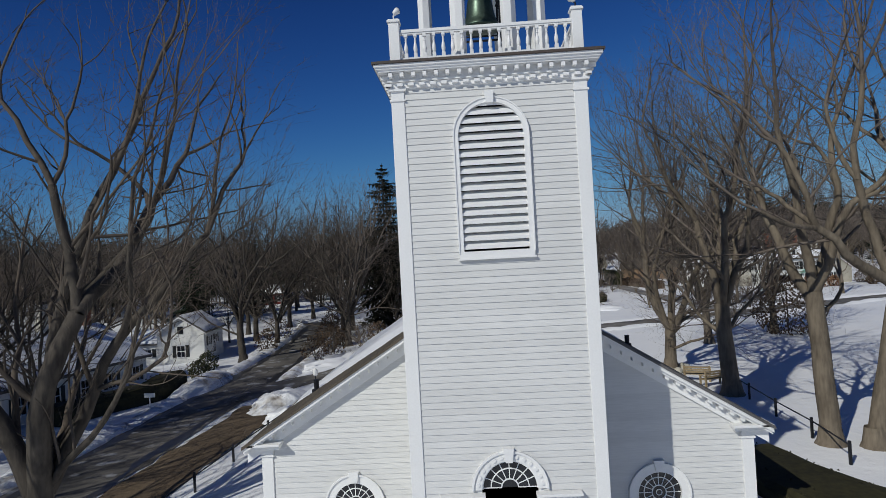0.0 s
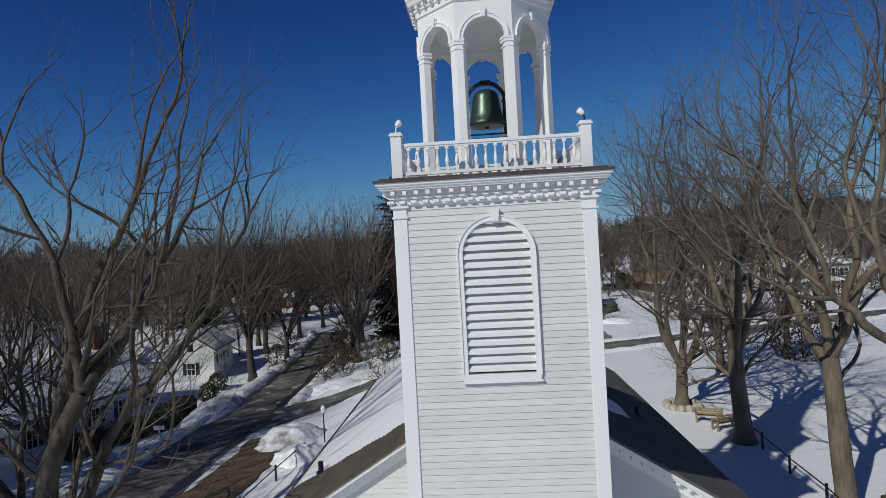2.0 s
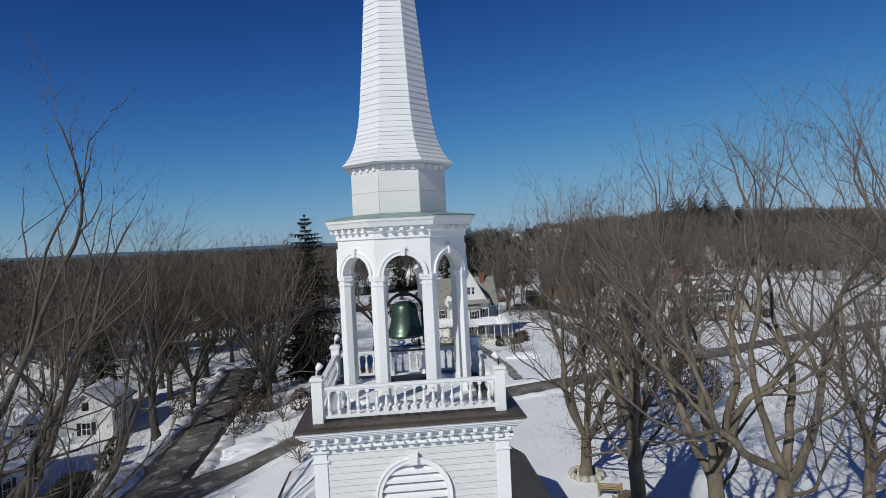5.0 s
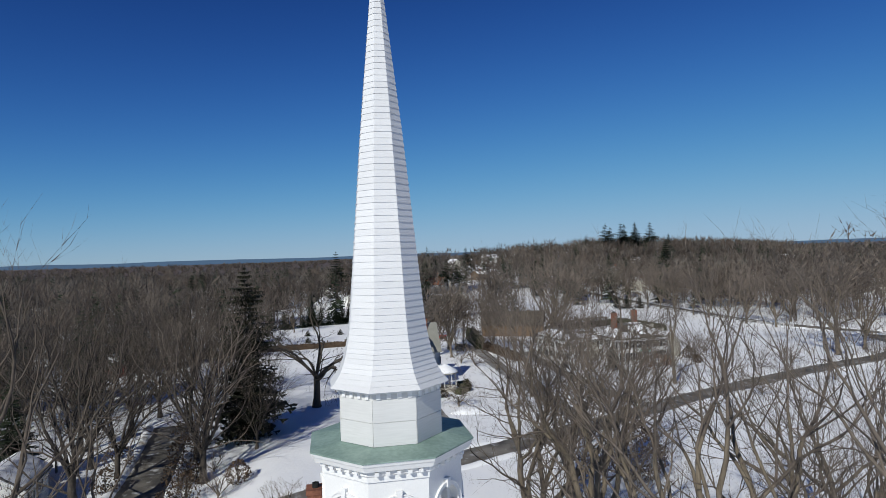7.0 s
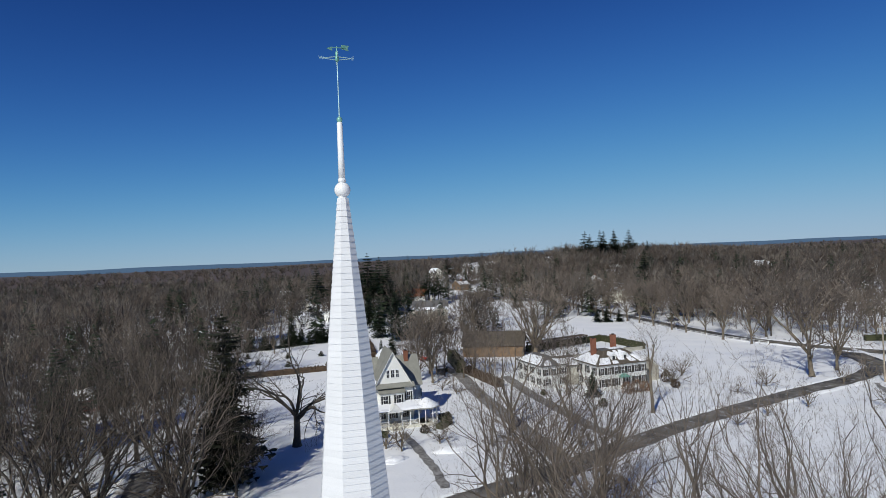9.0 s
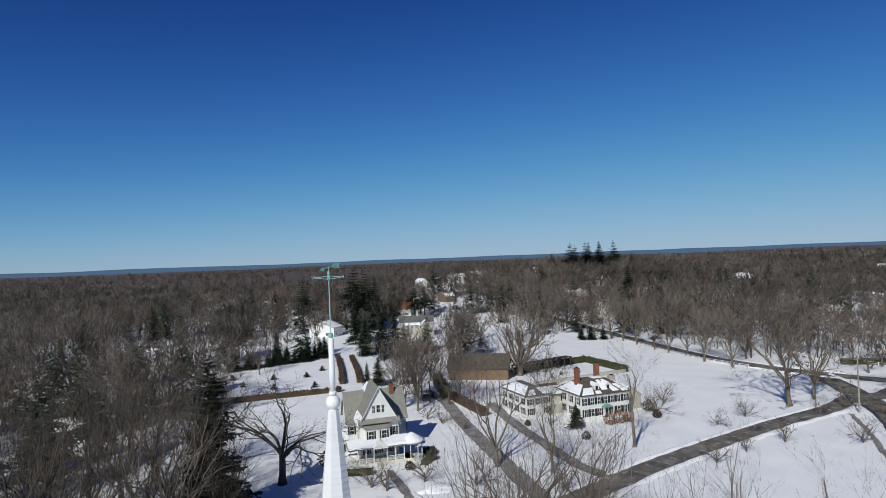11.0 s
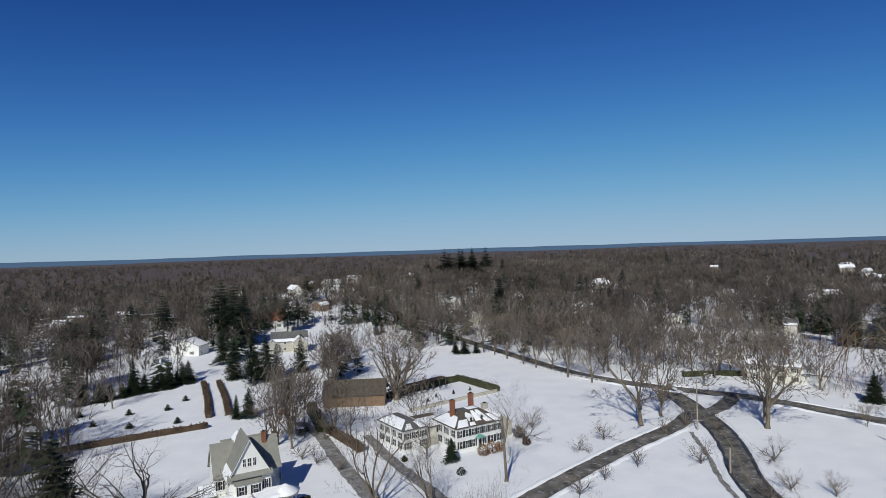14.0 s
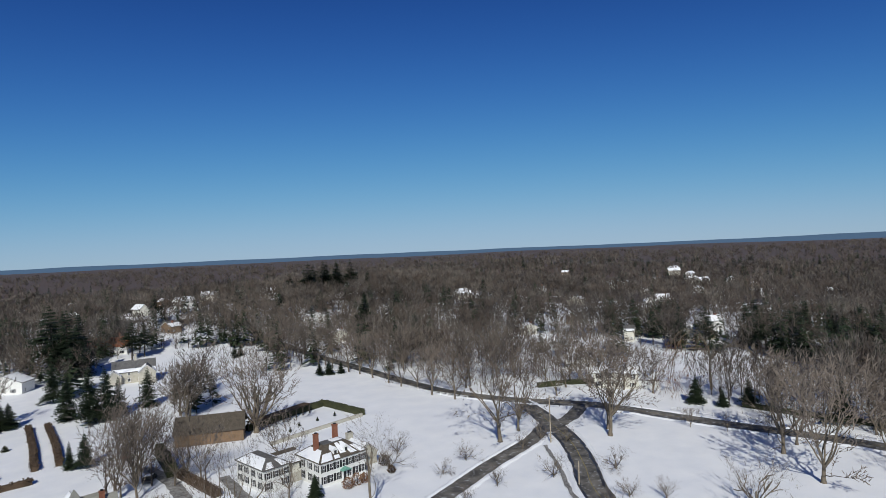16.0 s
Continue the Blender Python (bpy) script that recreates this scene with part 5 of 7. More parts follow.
place_tree(FAN_SHAPE, 59.3, 142.5, 20.5, 12, "fan-shaped bare tree behind the large house", wide=1.1)
place_tree(SLIM_SHAPE, 54.7, 77.4, 18.5, 13, "slim pale bare tree on the front lawn", wide=1.2)
place_tree(MID_SHAPES[0], 29.4, 76.5, 21.0, 14, "tall bare tree beside the driveway", wide=0.95)
place_tree(MID_SHAPES[1], 36.5, 71.0, 14.0, 16, "bare tree beside the driveway", wide=0.9)
for k, (x, y, h) in enumerate(((-12.7, 178, 12.6), (-28.2, 166, 13), (34.4, 146.5, 11.5), (27.7, 151, 12.3), (161, 97, 15), (163, 88, 14), (157, 107, 16), (152, 113, 15), (167, 93, 13), (176, 112, 15))):
    place_tree(FAR_SHAPES[(k + 1) % 5], x, y, h, 640 + k, "bare tree beside the snowy garden", "bare_tree", "garden trees")
place_tree(MID_SHAPES[4], 47.0, 95.0, 11.0, 15, "bare tree beside the driveway")
for k, (x, y, h) in enumerate(((84.6, 85.9, 4.4), (75.9, 83.1, 3.4), (98.6, 82, 4.2), (90.6, 65.9, 5.0), (103, 59.8, 5.6), (79.6, 70.9, 4.6), (93.1, 50, 3.6), (86.5, 49, 4.2), (97, 45, 4.4), (76.5, 101, 5.4), (107, 84, 5.0), (109.5, 78, 4.2), (69.7, 94, 6.0),
                              (118, 102, 4), (70, 69, 4.0), (62, 66, 4.2), (28, 52.5, 4.5), (-6, 40.5, 4.0), (-8.8, 35.0, 3.4), (-16.5, 52, 3.2), (-13, 50, 3.5), (-15, 59, 3.2), (9.0, 74.5, 5.4), (11.0, 72.5, 5.0), (17, 74, 4.6), (24, 70, 5.0), (35, 64, 4.6), (25, 108, 4.6), (27, 104, 4.0), (30, 98, 3.6))):
    place_tree(BUSH_SHAPES[k % 3], x, y, h, 300 + k, "small bare ornamental tree in the snow", "bare_bush", "small bare trees", 3.0)
place_tree(BUSH_SHAPES[0], 104.0, 32.2, 9.5, 330, "round bare crab apple tree on the snowy green", "bare_bush", "", 3.0)
place_tree(WILLOW_SHAPE, 178.5, 77.5, 10.5, 331, "weeping willow with rust-brown hanging twigs", "willow", "", 9.0)
# street trees along the avenue
for k in range(26):
    y = 128 + k * 9.5
    x = 122.6 + max(0.0, y - 230) * 0.05
    rng = random.Random(k)
    place_tree(FAR_SHAPES[k % 5], x - 5.5 + rng.uniform(-1, 1), y + rng.uniform(-2, 2), rng.uniform(13, 18), 400 + k, "bare street tree along the avenue", "bare_tree", "avenue trees")
    if k % 2:
        place_tree(FAR_SHAPES[(k + 2) % 5], x + 7.5 + rng.uniform(-1, 2), y + rng.uniform(-3, 3), rng.uniform(13, 19), 440 + k, "bare street tree along the avenue", "bare_tree", "avenue trees")
rng = random.Random(91)
for k in range(30):
    y = 108 + k * 5.5
    place_tree(FAR_SHAPES[k % 5], 133 + rng.uniform(0, 30) + (6 if y < 116 else 0), y, rng.uniform(12, 17), 900 + k, "bare tree among the houses beyond the avenue", "bare_tree", "trees beyond the avenue", wide=1.1)
for k, (x, y, h) in enumerate(((139, 63, 5), (141.5, 55, 4.5), (145, 47, 5), (142.5, 40, 17), (146, 24, 12), (146, 14, 14), (147, 5, 13), (136, 14, 12), (158, 50, 14), (160, 40, 13), (161, 30, 15))):
    place_tree(FAR_SHAPES[k % 5], x, y, h, 480 + k, "bare tree beside the avenue", "bare_tree", "avenue trees")
# evergreens near the houses
for k, (x, y, h, w) in enumerate(((22.5, 199, 15, 1.15), (27.2, 190, 17, 1.2), (31.5, 190.5, 16, 1.2), (35.5, 193, 12, 1.1), (20, 146.5, 8, 1.2), (45, 198, 13, 1.1), (54, 200, 9, 1.0), (22, 230, 14, 1.2), (-8, 196, 11, 1.0), (17, 147.5, 6.5, 1.0), (106, 197, 5.0, 1.6), (109.5, 195.5, 5.6, 1.6), (113.5, 193.5, 4.8, 1.6),
                                 (50.4, 90.7, 5.0, 1.3), (160.5, 73, 8.0, 1.3), (167, 61, 8, 1.5), (165, 38, 11, 1.6), (168, 28, 10, 1.7), (162, 66, 5, 1.6), (96, 262, 7, 1.2), (100, 265, 6, 1.2))):
    place_conifer(CONE_SHAPES[k % 3], x, y, h, 16.0, 500 + k, "dark evergreen beside the houses", "evergreen", w * (1.0 if h > 8 else 1.1), "garden evergreens")
for k, (x, y, h) in enumerate(((30, 300, 22), (-30, 150, 16), (-44, 120, 15), (-70, 130, 17), (-60, 95, 14), (-85, 110, 16), (-36, 60, 12), (-38, 88, 15), (-46, 84, 14), (-52, 92, 16), (-60, 86, 15), (-68, 92, 16), (-43, 98, 16), (-34, 97, 14), (214, 398, 27), (220, 404, 26), (226, 399, 27), (209, 405, 24), (231, 408, 25), (200, 395, 27), (240, 402, 27), (158, 247, 26), (161, 252, 25), (188, 402, 19), (252, 396, 18), (26, 273, 31), (31, 268, 29), (36, 276, 27), (2, 284, 26), (-30, 267, 18), (-25, 270, 17), (-35, 261, 16), (-9.6, 271, 13))):
    place_conifer(PINE_SHAPES[k % 2] if k % 3 else CONE_SHAPES[k % 3], x, y, h, 18.0 if k % 3 else 16.0, 560 + k, "dark pine among the bare woods", "pine_tree", 1.25, "pines in the woods")
for k, (x, y, h) in enumerate(((250, 128, 18), (258, 120, 17), (246, 112, 16), (262, 104, 19), (247, 92, 17), (256, 84, 18), (244, 76, 16), (265, 72, 19), (252, 64, 17), (268, 56, 18), (246, 52, 15), (274, 88, 18), (280, 66, 18), (240, 135, 15), (262, 40, 17), (250, 30, 16), (236, 60, 14), (285, 110, 19), (290, 90, 18),
                              (-22, 215, 18), (-48, 175, 17), (60, 330, 18), (90, 380, 19), (-12, 330, 19), (-60, 260, 18), (60, 297, 19), (66, 300, 17), (236, 253, 16), (241, 250, 17), (232, 256, 15))):
    place_conifer(PINE_SHAPES[k % 2] if k % 3 else CONE_SHAPES[k % 3], x, y, h, 18.0 if k % 3 else 16.0, 560 + k, "dark pine among the bare woods", "pine_tree", 1.25, "pines in the woods")

# ---- woods
OPEN = [  # clearings: centre, half sizes
    (14, 20, 34, 36), (30, 82, 46, 34), (95, 80, 42, 62), (95, 160, 38, 48), (60, 140, 32, 26), (0, 170, 34, 24), (42, 215, 22, 22), (120, 40, 42, 60), (205, 92, 34, 38), (150, 100, 20, 30), (-22, 35, 18, 34),
]
OPEN += [
    (-4, 64, 14, 17), (6, 134, 22, 17), (-48, 225, 20, 18), (-36, 162, 14, 10), (-55, 185, 12, 8), (24, 178, 24, 30), (60, 36, 34, 36), (-13, 100, 13, 30),
    (70, 260, 40, 46), (30, 330, 14, 12), (-3, 248, 9, 9), (170, 108, 16, 16), (215, 160, 22, 16), (300, 330, 26, 20), (225, 250, 16, 14), (330, 190, 20, 12), (410, 226, 20, 14), (500, 640, 20, 20), (-40, 50, 13, 12), (560, 380, 30, 16), (-60, 330, 18, 16), (-36, 36, 12, 12),
    (-62, 256, 26, 17), (-64, 190, 15, 9), (-31, 91, 9, 10), (-45, 117, 11, 10), (8, 228, 17, 26), (-30, 176, 14, 9), (-44, 186, 12, 8), (-20, 228, 13, 8), (-40, 222, 10, 8), (-23, 258, 12, 9), (22, 254, 12, 9), (-32, 50, 12, 10), (-38, 72, 6, 5)]


def in_open(x, y):
    hit = np.zeros(np.shape(x), bool)
    for cx, cy, rx, ry in OPEN:
        hit |= ((x - cx) / rx) ** 2 + ((y - cy) / ry) ** 2 < 1
    for pts, width in ROADS.values():
        for (ax, ay), (bx, by) in zip(pts, pts[1:]):
            t = np.clip(((x - ax) * (bx - ax) + (y - ay) * (by - ay)) / ((bx - ax) ** 2 + (by - ay) ** 2), 0, 1)
            hit |= np.hypot(x - ax - t * (bx - ax), y - ay - t * (by - ay)) < width / 2 + 2.2
    return hit


# bare trees added left of the view, mostly unseen, whose shadows lie over the street and low house
for k, (x, y, h) in enumerate(((-25.5, -4, 19), (-29, 4, 17), (-33, 12, 18), (-38, 20, 20), (-43, 27, 21), (-36, 6, 18), (-48, 36, 20), (-30, -12, 19), (-46, 14, 19), (-46, 41, 15), (-28.5, 22.5, 14), (-30.5, 18.5, 15))):
    place_tree(DARK_SHAPES[k % 3], x, y, h, 700 + k, "bare tree added to cast shade on the street and low house", "bare_tree", "old trees by the street", z=-1.45 if x < -16 else -1.0)
# unseen pines added to throw shade on the low house
for k, (x, y, h) in enumerate(((-47, 24, 17), (-52, 31, 18), (-40, 13, 16))):
    place_conifer(PINE_SHAPES[k % 2], x, y, h, 18.0, 720 + k, "dark pine added out of view to shade the low house", "pine_tree", 1.3, "old trees by the street")


# house plots far off among the woods
rng = np.random.default_rng(77)
FAR_HOUSES = []
for r, a in zip(rng.uniform(230, 1050, 200), np.radians(rng.uniform(-16, 76, 200))):
    px, py = float(r * math.sin(a)), float(r * math.cos(a))
    if len(FAR_HOUSES) < 58 and not in_open(np.array(px), np.array(py)) and all(math.hypot(px - q[0], py - q[1]) > 30 for q in FAR_HOUSES):
        FAR_HOUSES.append((px, py))
        OPEN.append((px - (7 + r * 0.012) * math.sin(a), py - (7 + r * 0.012) * math.cos(a), 11 + r * 0.02, 11 + r * 0.02))


def scatter(seed, r0, r1, count, a0=-52, a1=86):
    """Random ground places in a sector round the church, away from the clearings."""
    rng = np.random.default_rng(seed)
    r = np.sqrt(rng.uniform(r0 * r0, r1 * r1, count))
    a = np.radians(rng.uniform(a0, a1, count))
    x, y = r * np.sin(a), r * np.cos(a)
    keep = ~in_open(x, y)
    return x[keep], y[keep], rng


# single trees of the nearer woods
x, y, rng = scatter(5, 40, 190, 520)
for k in range(len(x)):
    if k > 135:
        break
    if x[k] < -8 and k % 2:
        continue
    place_tree(DARK_SHAPES[k % 3] if x[k] < -8 and y[k] < 110 and k % 4 else FAR_SHAPES[k % 5], float(x[k]), float(y[k]), float(rng.uniform(11, 17.5)) , 1000 + k, "bare tree of the brown winter woods", "bare_tree", "woodland trees", wide=0.95)


def wood_shapes(seed, count, depth, limbs, lat, height, thick, spread=0.55):
    """Simple bare trees of slivers, for the far woods."""
    out = []
    for k in range(count):
        rng = np.random.default_rng(seed * 100 + k)
        heavy, fine, sprays = grow(rng, height, 0.24, spec(MID, depth=depth, limbs=limbs, lat=lat, low=0, spread=spread * rng.uniform(0.8, 1.3), fork=rng.uniform(0.14, 0.3)))
        bole = [np.array([(0.2 * math.cos(a), 0.2 * math.sin(a), 0), (-0.2 * math.sin(a), 0.2 * math.cos(a), 0), (0, 0, height * 0.5)]) for a in (0, 2.1, 4.2)]
        limbs_v = slivers([(p, [max(r[0] * 0.7, thick)], n) for p, r, n in heavy[2:] + fine], thick, False)
        out.append(np.concatenate(bole + [limbs_v, slivers(sprays, thick, False)]))
    return out


def wood(name, label, places, shapes, sizes, material, seed):
    x, y = places
    rng = np.random.default_rng(seed)
    z = terrain(x, y)
    pick = rng.integers(0, len(shapes), len(x))
    turn, size = rng.uniform(0, 6.28, len(x)), rng.uniform(*sizes, len(x))
    blocks = []
    for k, s in enumerate(shapes):
        w = np.where(pick == k)[0]
        c, q = np.cos(turn[w])[:, None], np.sin(turn[w])[:, None]
        px, py, pz = (s[None, :, i] * size[w][:, None] for i in range(3))
        blocks.append(np.stack([px * c - py * q + x[w][:, None], px * q + py * c + y[w][:, None], pz + z[w][:, None] - 0.1], -1).reshape(-1, 3))
    v = np.concatenate(blocks)
    ob = new(name, mesh_from(name, v, np.arange(len(v)).reshape(-1, 3), 3, material))
    tagged(ob, label, "woods", kind="stuff")


x, y, _ = scatter(6, 120, 340, 2500)
near_woods = wood_shapes(69, 10, 3, 7, 1, 15.0, 0.085)
wood("winter_woods", "brown bare woods round the village", (x, y), near_woods, (0.75, 1.3), M_FOREST, 5)
x, y, _ = scatter(16, 58, 150, 85, -52, -13)
wood("winter_woods", "dense brown bare woods west of the street", (x, y), wood_shapes(68, 6, 4, 6, 1, 15.0, 0.03), (0.8, 1.15), M_FOREST, 6)
x, y, _ = scatter(7, 300, 620, 3700)
wood("winter_woods", "brown bare woods beyond the village", (x, y), wood_shapes(70, 8, 2, 7, 2, 14.0, 0.16), (0.8, 1.3), M_FOREST, 1)
x, y, _ = scatter(8, 560, 1300, 5200)
wood("winter_woods", "distant brown bare woods", (x, y), wood_shapes(71, 6, 1, 8, 2, 14.0, 0.34, 0.7), (0.8, 1.25), M_FOREST, 2)
x, y, _ = scatter(9, 1200, 2700, 3600)
wood("winter_woods", "brown bare woods towards the horizon", (x, y), wood_shapes(72, 5, 1, 6, 1, 15.0, 0.9, 1.2), (0.8, 1.3), M_FOREST, 3)


rng = np.random.default_rng(31)
x, y = rng.normal(222, 85, 1100), rng.normal(400, 80, 1100)
keep = ~in_open(x, y) & (np.hypot(x, y) > 250)
wood("winter_woods", "brown bare woods on the hill", (x[keep], y[keep]), wood_shapes(75, 6, 2, 7, 2, 14.0, 0.14), (0.7, 1.1), M_FOREST, 8)


def cone_slivers(seed, count):
    rng = np.random.default_rng(seed)
    out = []
    for _ in range(count):
        v = []
        for _k in range(120):
            u, a = rng.random() ** 1.2, rng.uniform(0, 6.28)
            r = 4.0 * (1 - u) ** 0.75 * rng.uniform(0.5, 1.1)
            z = 1.2 + 14.0 * u
            d, s = np.array([math.cos(a), math.sin(a), 0]), np.array([-math.sin(a), math.cos(a), 0])
            p = np.array([0, 0, z + 0.7])
            v += [tuple(p - s * 0.2), tuple(p + d * r - s * (0.2 + r * 0.2) - np.array([0, 0, r * 0.3])), tuple(p + d * r + s * (0.2 + r * 0.2) - np.array([0, 0, r * 0.25]))]
        out.append(np.array(v))
    return out


x, y, _ = scatter(12, 200, 1500, 1250)
wood("evergreen_woods", "scattered dark pines in the distant woods", (x, y), cone_slivers(73, 5), (0.7, 1.35), M_NEEDLE, 4)
x, y, _ = scatter(13, 130, 420, 470, -40, 45)
wood("evergreen_woods", "dark evergreens scattered through the nearer woods", (x, y), cone_slivers(74, 5), (0.6, 1.35), M_NEEDLE, 7)
x, y, _ = scatter(14, 228, 330, 190, 56, 84)
wood("evergreen_woods", "belt of dark evergreens beyond the snowy lawn", (x, y), cone_slivers(76, 5), (0.8, 1.25), M_NEEDLE, 9)

# ---------- houses ----------
def on_wall(x, y, turn):
    """A wall's frame: x along the wall, -y out of it."""
    return Matrix.Translation((x, y, 0)) @ Matrix.Rotation(radians(turn), 4, "Z")


def window(parent, m, u, z, w, h, shutters=True, trim=M_TRIM):
    """A sash window on a wall: frame, pane, glazing bars, sill and a pair of shutters."""
    f = 0.09
    fr = Build().box(u - w / 2 - f, u + w / 2 + f, -0.07, 0.02, z + h, z + h + 0.12).box(u - w / 2 - f, u - w / 2, -0.06, 0.02, z, z + h).box(u + w / 2, u + w / 2 + f, -0.06, 0.02, z, z + h)
    win = part("window", fr.moved(m), trim, parent)
    part("pane", Build().box(u - w / 2, u + w / 2, -0.025, 0.0, z, z + h).moved(m), M_GLASS, win)
    part("sill", Build().box(u - w / 2 - f, u + w / 2 + f, -0.11, 0.02, z - 0.08, z).moved(m), trim, win)
    part("glazing_cross", Build().box(u - w / 2, u + w / 2, -0.04, -0.02, z + h / 2 - 0.03, z + h / 2 + 0.03).box(u - 0.02, u + 0.02, -0.038, -0.02, z, z + h).moved(m), trim, win)
    if shutters:
        for s in (-1, 1):
            c = u + s * (w / 2 + f + 0.20)
            part("shutter", Build().box(c - 0.19, c + 0.19, -0.055, 0.0, z - 0.03, z + h + 0.06).moved(m), M_SHUTTER, win, "black louvred shutter")


def chimney(parent, x, y, z0, z1, w=0.8, d=0.6, material=M_BRICK, m=Matrix()):
    b = Build().box(x - w / 2, x + w / 2, y - d / 2, y + d / 2, z0, z1 - 0.25).box(x - w / 2 - 0.07, x + w / 2 + 0.07, y - d / 2 - 0.07, y + d / 2 + 0.07, z1 - 0.25, z1 - 0.08)
    b.box(x - w / 2 - 0.02, x + w / 2 + 0.02, y - d / 2 - 0.02, y + d / 2 + 0.02, z1 - 0.08, z1)
    ch = part("chimney", b.moved(m), material, parent, "red brick chimney" if material is M_BRICK else "pale chimney")
    part("flue", Build().box(x - w / 4, x + w / 4, y - d / 4, y + d / 4, z1 - 0.02, z1 + 0.22).moved(m), M_IRON, ch)
    return ch


def lumpy(pts, thick, seed, n=12):
    """A snow sheet over a slanting quad (corners in turn), swelling in the middle, with an uneven rim."""
    a, b, c, d = [Vector(p) for p in pts]
    out = Build()
    up = (b - a).cross(d - a).normalized()
    if up.z < 0:
        up = -up
    for i in range(n + 1):
        for j in range(n + 1):
            u, v = i / n, j / n
            wob = 0.035 * noise.noise(Vector((u * 6, seed, v * 6)))
            uu = min(max(u + wob * (1 if j in (0, n) or i in (0, n) else 0), 0), 1)
            vv = min(max(v + wob, 0), 1)
            p = a.lerp(b, uu).lerp(d.lerp(c, uu), vv)
            edge = min(1.0, min(i, n - i, j, n - j) / 1.5)
            out.v.append(tuple(p + up * (0.02 + thick * edge * (1 + 0.5 * noise.noise(Vector((u * 4, v * 4, seed)))))))
    for i in range(n):
        for j in range(n):
            q = (i * (n + 1) + j, (i + 1) * (n + 1) + j, (i + 1) * (n + 1) + j + 1, i * (n + 1) + j + 1)
            out.f.append(q)
    return out


def gabled(parent, x0, x1, y0, y1, z0, eave, ridge, along, wall, roof, snow=(1, 1), over=0.35, m=Matrix(), seed=0):
    """Walls and a pitched roof; along: the axis of the ridge. snow: how far each slope is covered, 0 to 1."""
    if along == "y":
        flip, (a0, a1, b0, b1) = Matrix(), (x0, x1, y0, y1)
    else:
        flip = Matrix(((0, 1, 0, 0), (1, 0, 0, 0), (0, 0, 1, 0), (0, 0, 0, 1)))
        a0, a1, b0, b1 = y0, y1, x0, x1
    t = m @ flip
    c, half = (a0 + a1) / 2, (a1 - a0) / 2
    sl = (ridge - eave) / half
    b = Build().slab([(a0, z0), (a1, z0), (a1, eave), (c, ridge), (a0, eave)], b1 - b0, Matrix.Translation((0, b0, 0)))
    part("wall", b.moved(t), wall, parent)
    for s in (-1, 1):
        e = half + over
        q = [(c, ridge + 0.02), (c + s * e, ridge + 0.02 - sl * e), (c + s * e, ridge + 0.18 - sl * e), (c, ridge + 0.18)]
        if s < 0:
            q = q[::-1]
        rf = part("roof", Build().slab(q, b1 - b0 + 2 * over, Matrix.Translation((0, b0 - over, 0))).moved(t), roof, parent)
        part("fascia", Build().slab([(p[0], p[1] - 0.16) for p in (q if s > 0 else q)], 0.06, Matrix.Translation((0, b0 - over - 0.05, 0))).moved(t), M_TRIM, parent)
        k = snow[0 if s < 0 else 1]
        if k > 0:
            lo, hi = e - 0.05, e * (1 - k) + 0.03
            zz = lambda d: ridge + 0.18 - sl * d  # noqa: E731
            pts = [(c + s * hi, b0 - over + 0.1, zz(hi)), (c + s * lo, b0 - over + 0.1, zz(lo)), (c + s * lo, b1 + over - 0.1, zz(lo)), (c + s * hi, b1 + over - 0.1, zz(hi))]
            part("roof_snow", lumpy([tuple(t @ Vector(p)) for p in pts], 0.16, seed + s), M_SNOW, rf, "snow on the roof", True)


# ---- the gabled house with a porch
vh = thing("gabled_house", "white gabled house with grey-green roofs and a wrapping porch", "house", Matrix.Translation((-0.9, -14, 0)) @ Matrix.Scale(0.945, 4) @ Matrix.Translation((0.9, 14, 0)))
m = pose(12.4, 92.2, 0, 0, 0, 3) @ Matrix.Diagonal((0.77, 0.8, 1.03, 1))
I = m
gabled(vh, -4.2, 5.0, 0.0, 9.0, 0.4, 6.6, 12.6, "y", M_WHITEWALL, M_ROOFGREEN, (0.25, 0), 0.5, m, 1)
gabled(vh, -6.2, 8.0, 5.0, 13.5, 0.4, 6.2, 10.6, "x", M_WHITEWALL, M_ROOFGREEN, (0, 0.4), 0.5, m, 2)
gabled(vh, -3.0, 6.5, 12.0, 19.0, 0.4, 6.0, 9.6, "x", M_WHITEWALL, M_ROOFGREEN, (0.1, 0.8), 0.4, m, 3)
gabled(vh, -1.2, 1.6, 8.5, 13.0, 8.0, 10.4, 11.6, "y", M_WHITEWALL, M_ROOFGREEN, (1, 1), 0.2, m, 4)
part("pent_roof", Build().hexa([(-4.5, -1.0, 6.5), (-4.5, 0.05, 6.5), (5.3, 0.05, 6.5), (5.3, -1.0, 6.5)], [(-4.5, -1.0, 6.62), (-4.5, 0.05, 7.25), (5.3, 0.05, 7.25), (5.3, -1.0, 6.62)]).moved(m), M_ROOFGREEN, vh, "grey-green pent roof under the gable")
part("bay", Build().box(-2.9, 2.6, -1.3, 0.0, 3.6, 5.7).moved(m), M_WHITEWALL, vh, "white upper bay")
part("bay_roof", Build().hexa([(-3.2, -1.65, 5.7), (-3.2, 0.0, 5.7), (2.9, 0.0, 5.7), (2.9, -1.65, 5.7)], [(-3.2, -1.65, 5.82), (-3.2, 0.0, 6.4), (2.9, 0.0, 6.4), (2.9, -1.65, 5.82)]).moved(m), M_ROOFGREEN, vh)
front = m @ Matrix.Translation((0, 0, 0))
for u in (-0.75, 0.35, 1.45):
    window(vh, front, u, 8.2, 0.62 if u != 0.35 else 0.8, 1.25, False)
bayf = m @ Matrix.Translation((0, -1.3, 0))
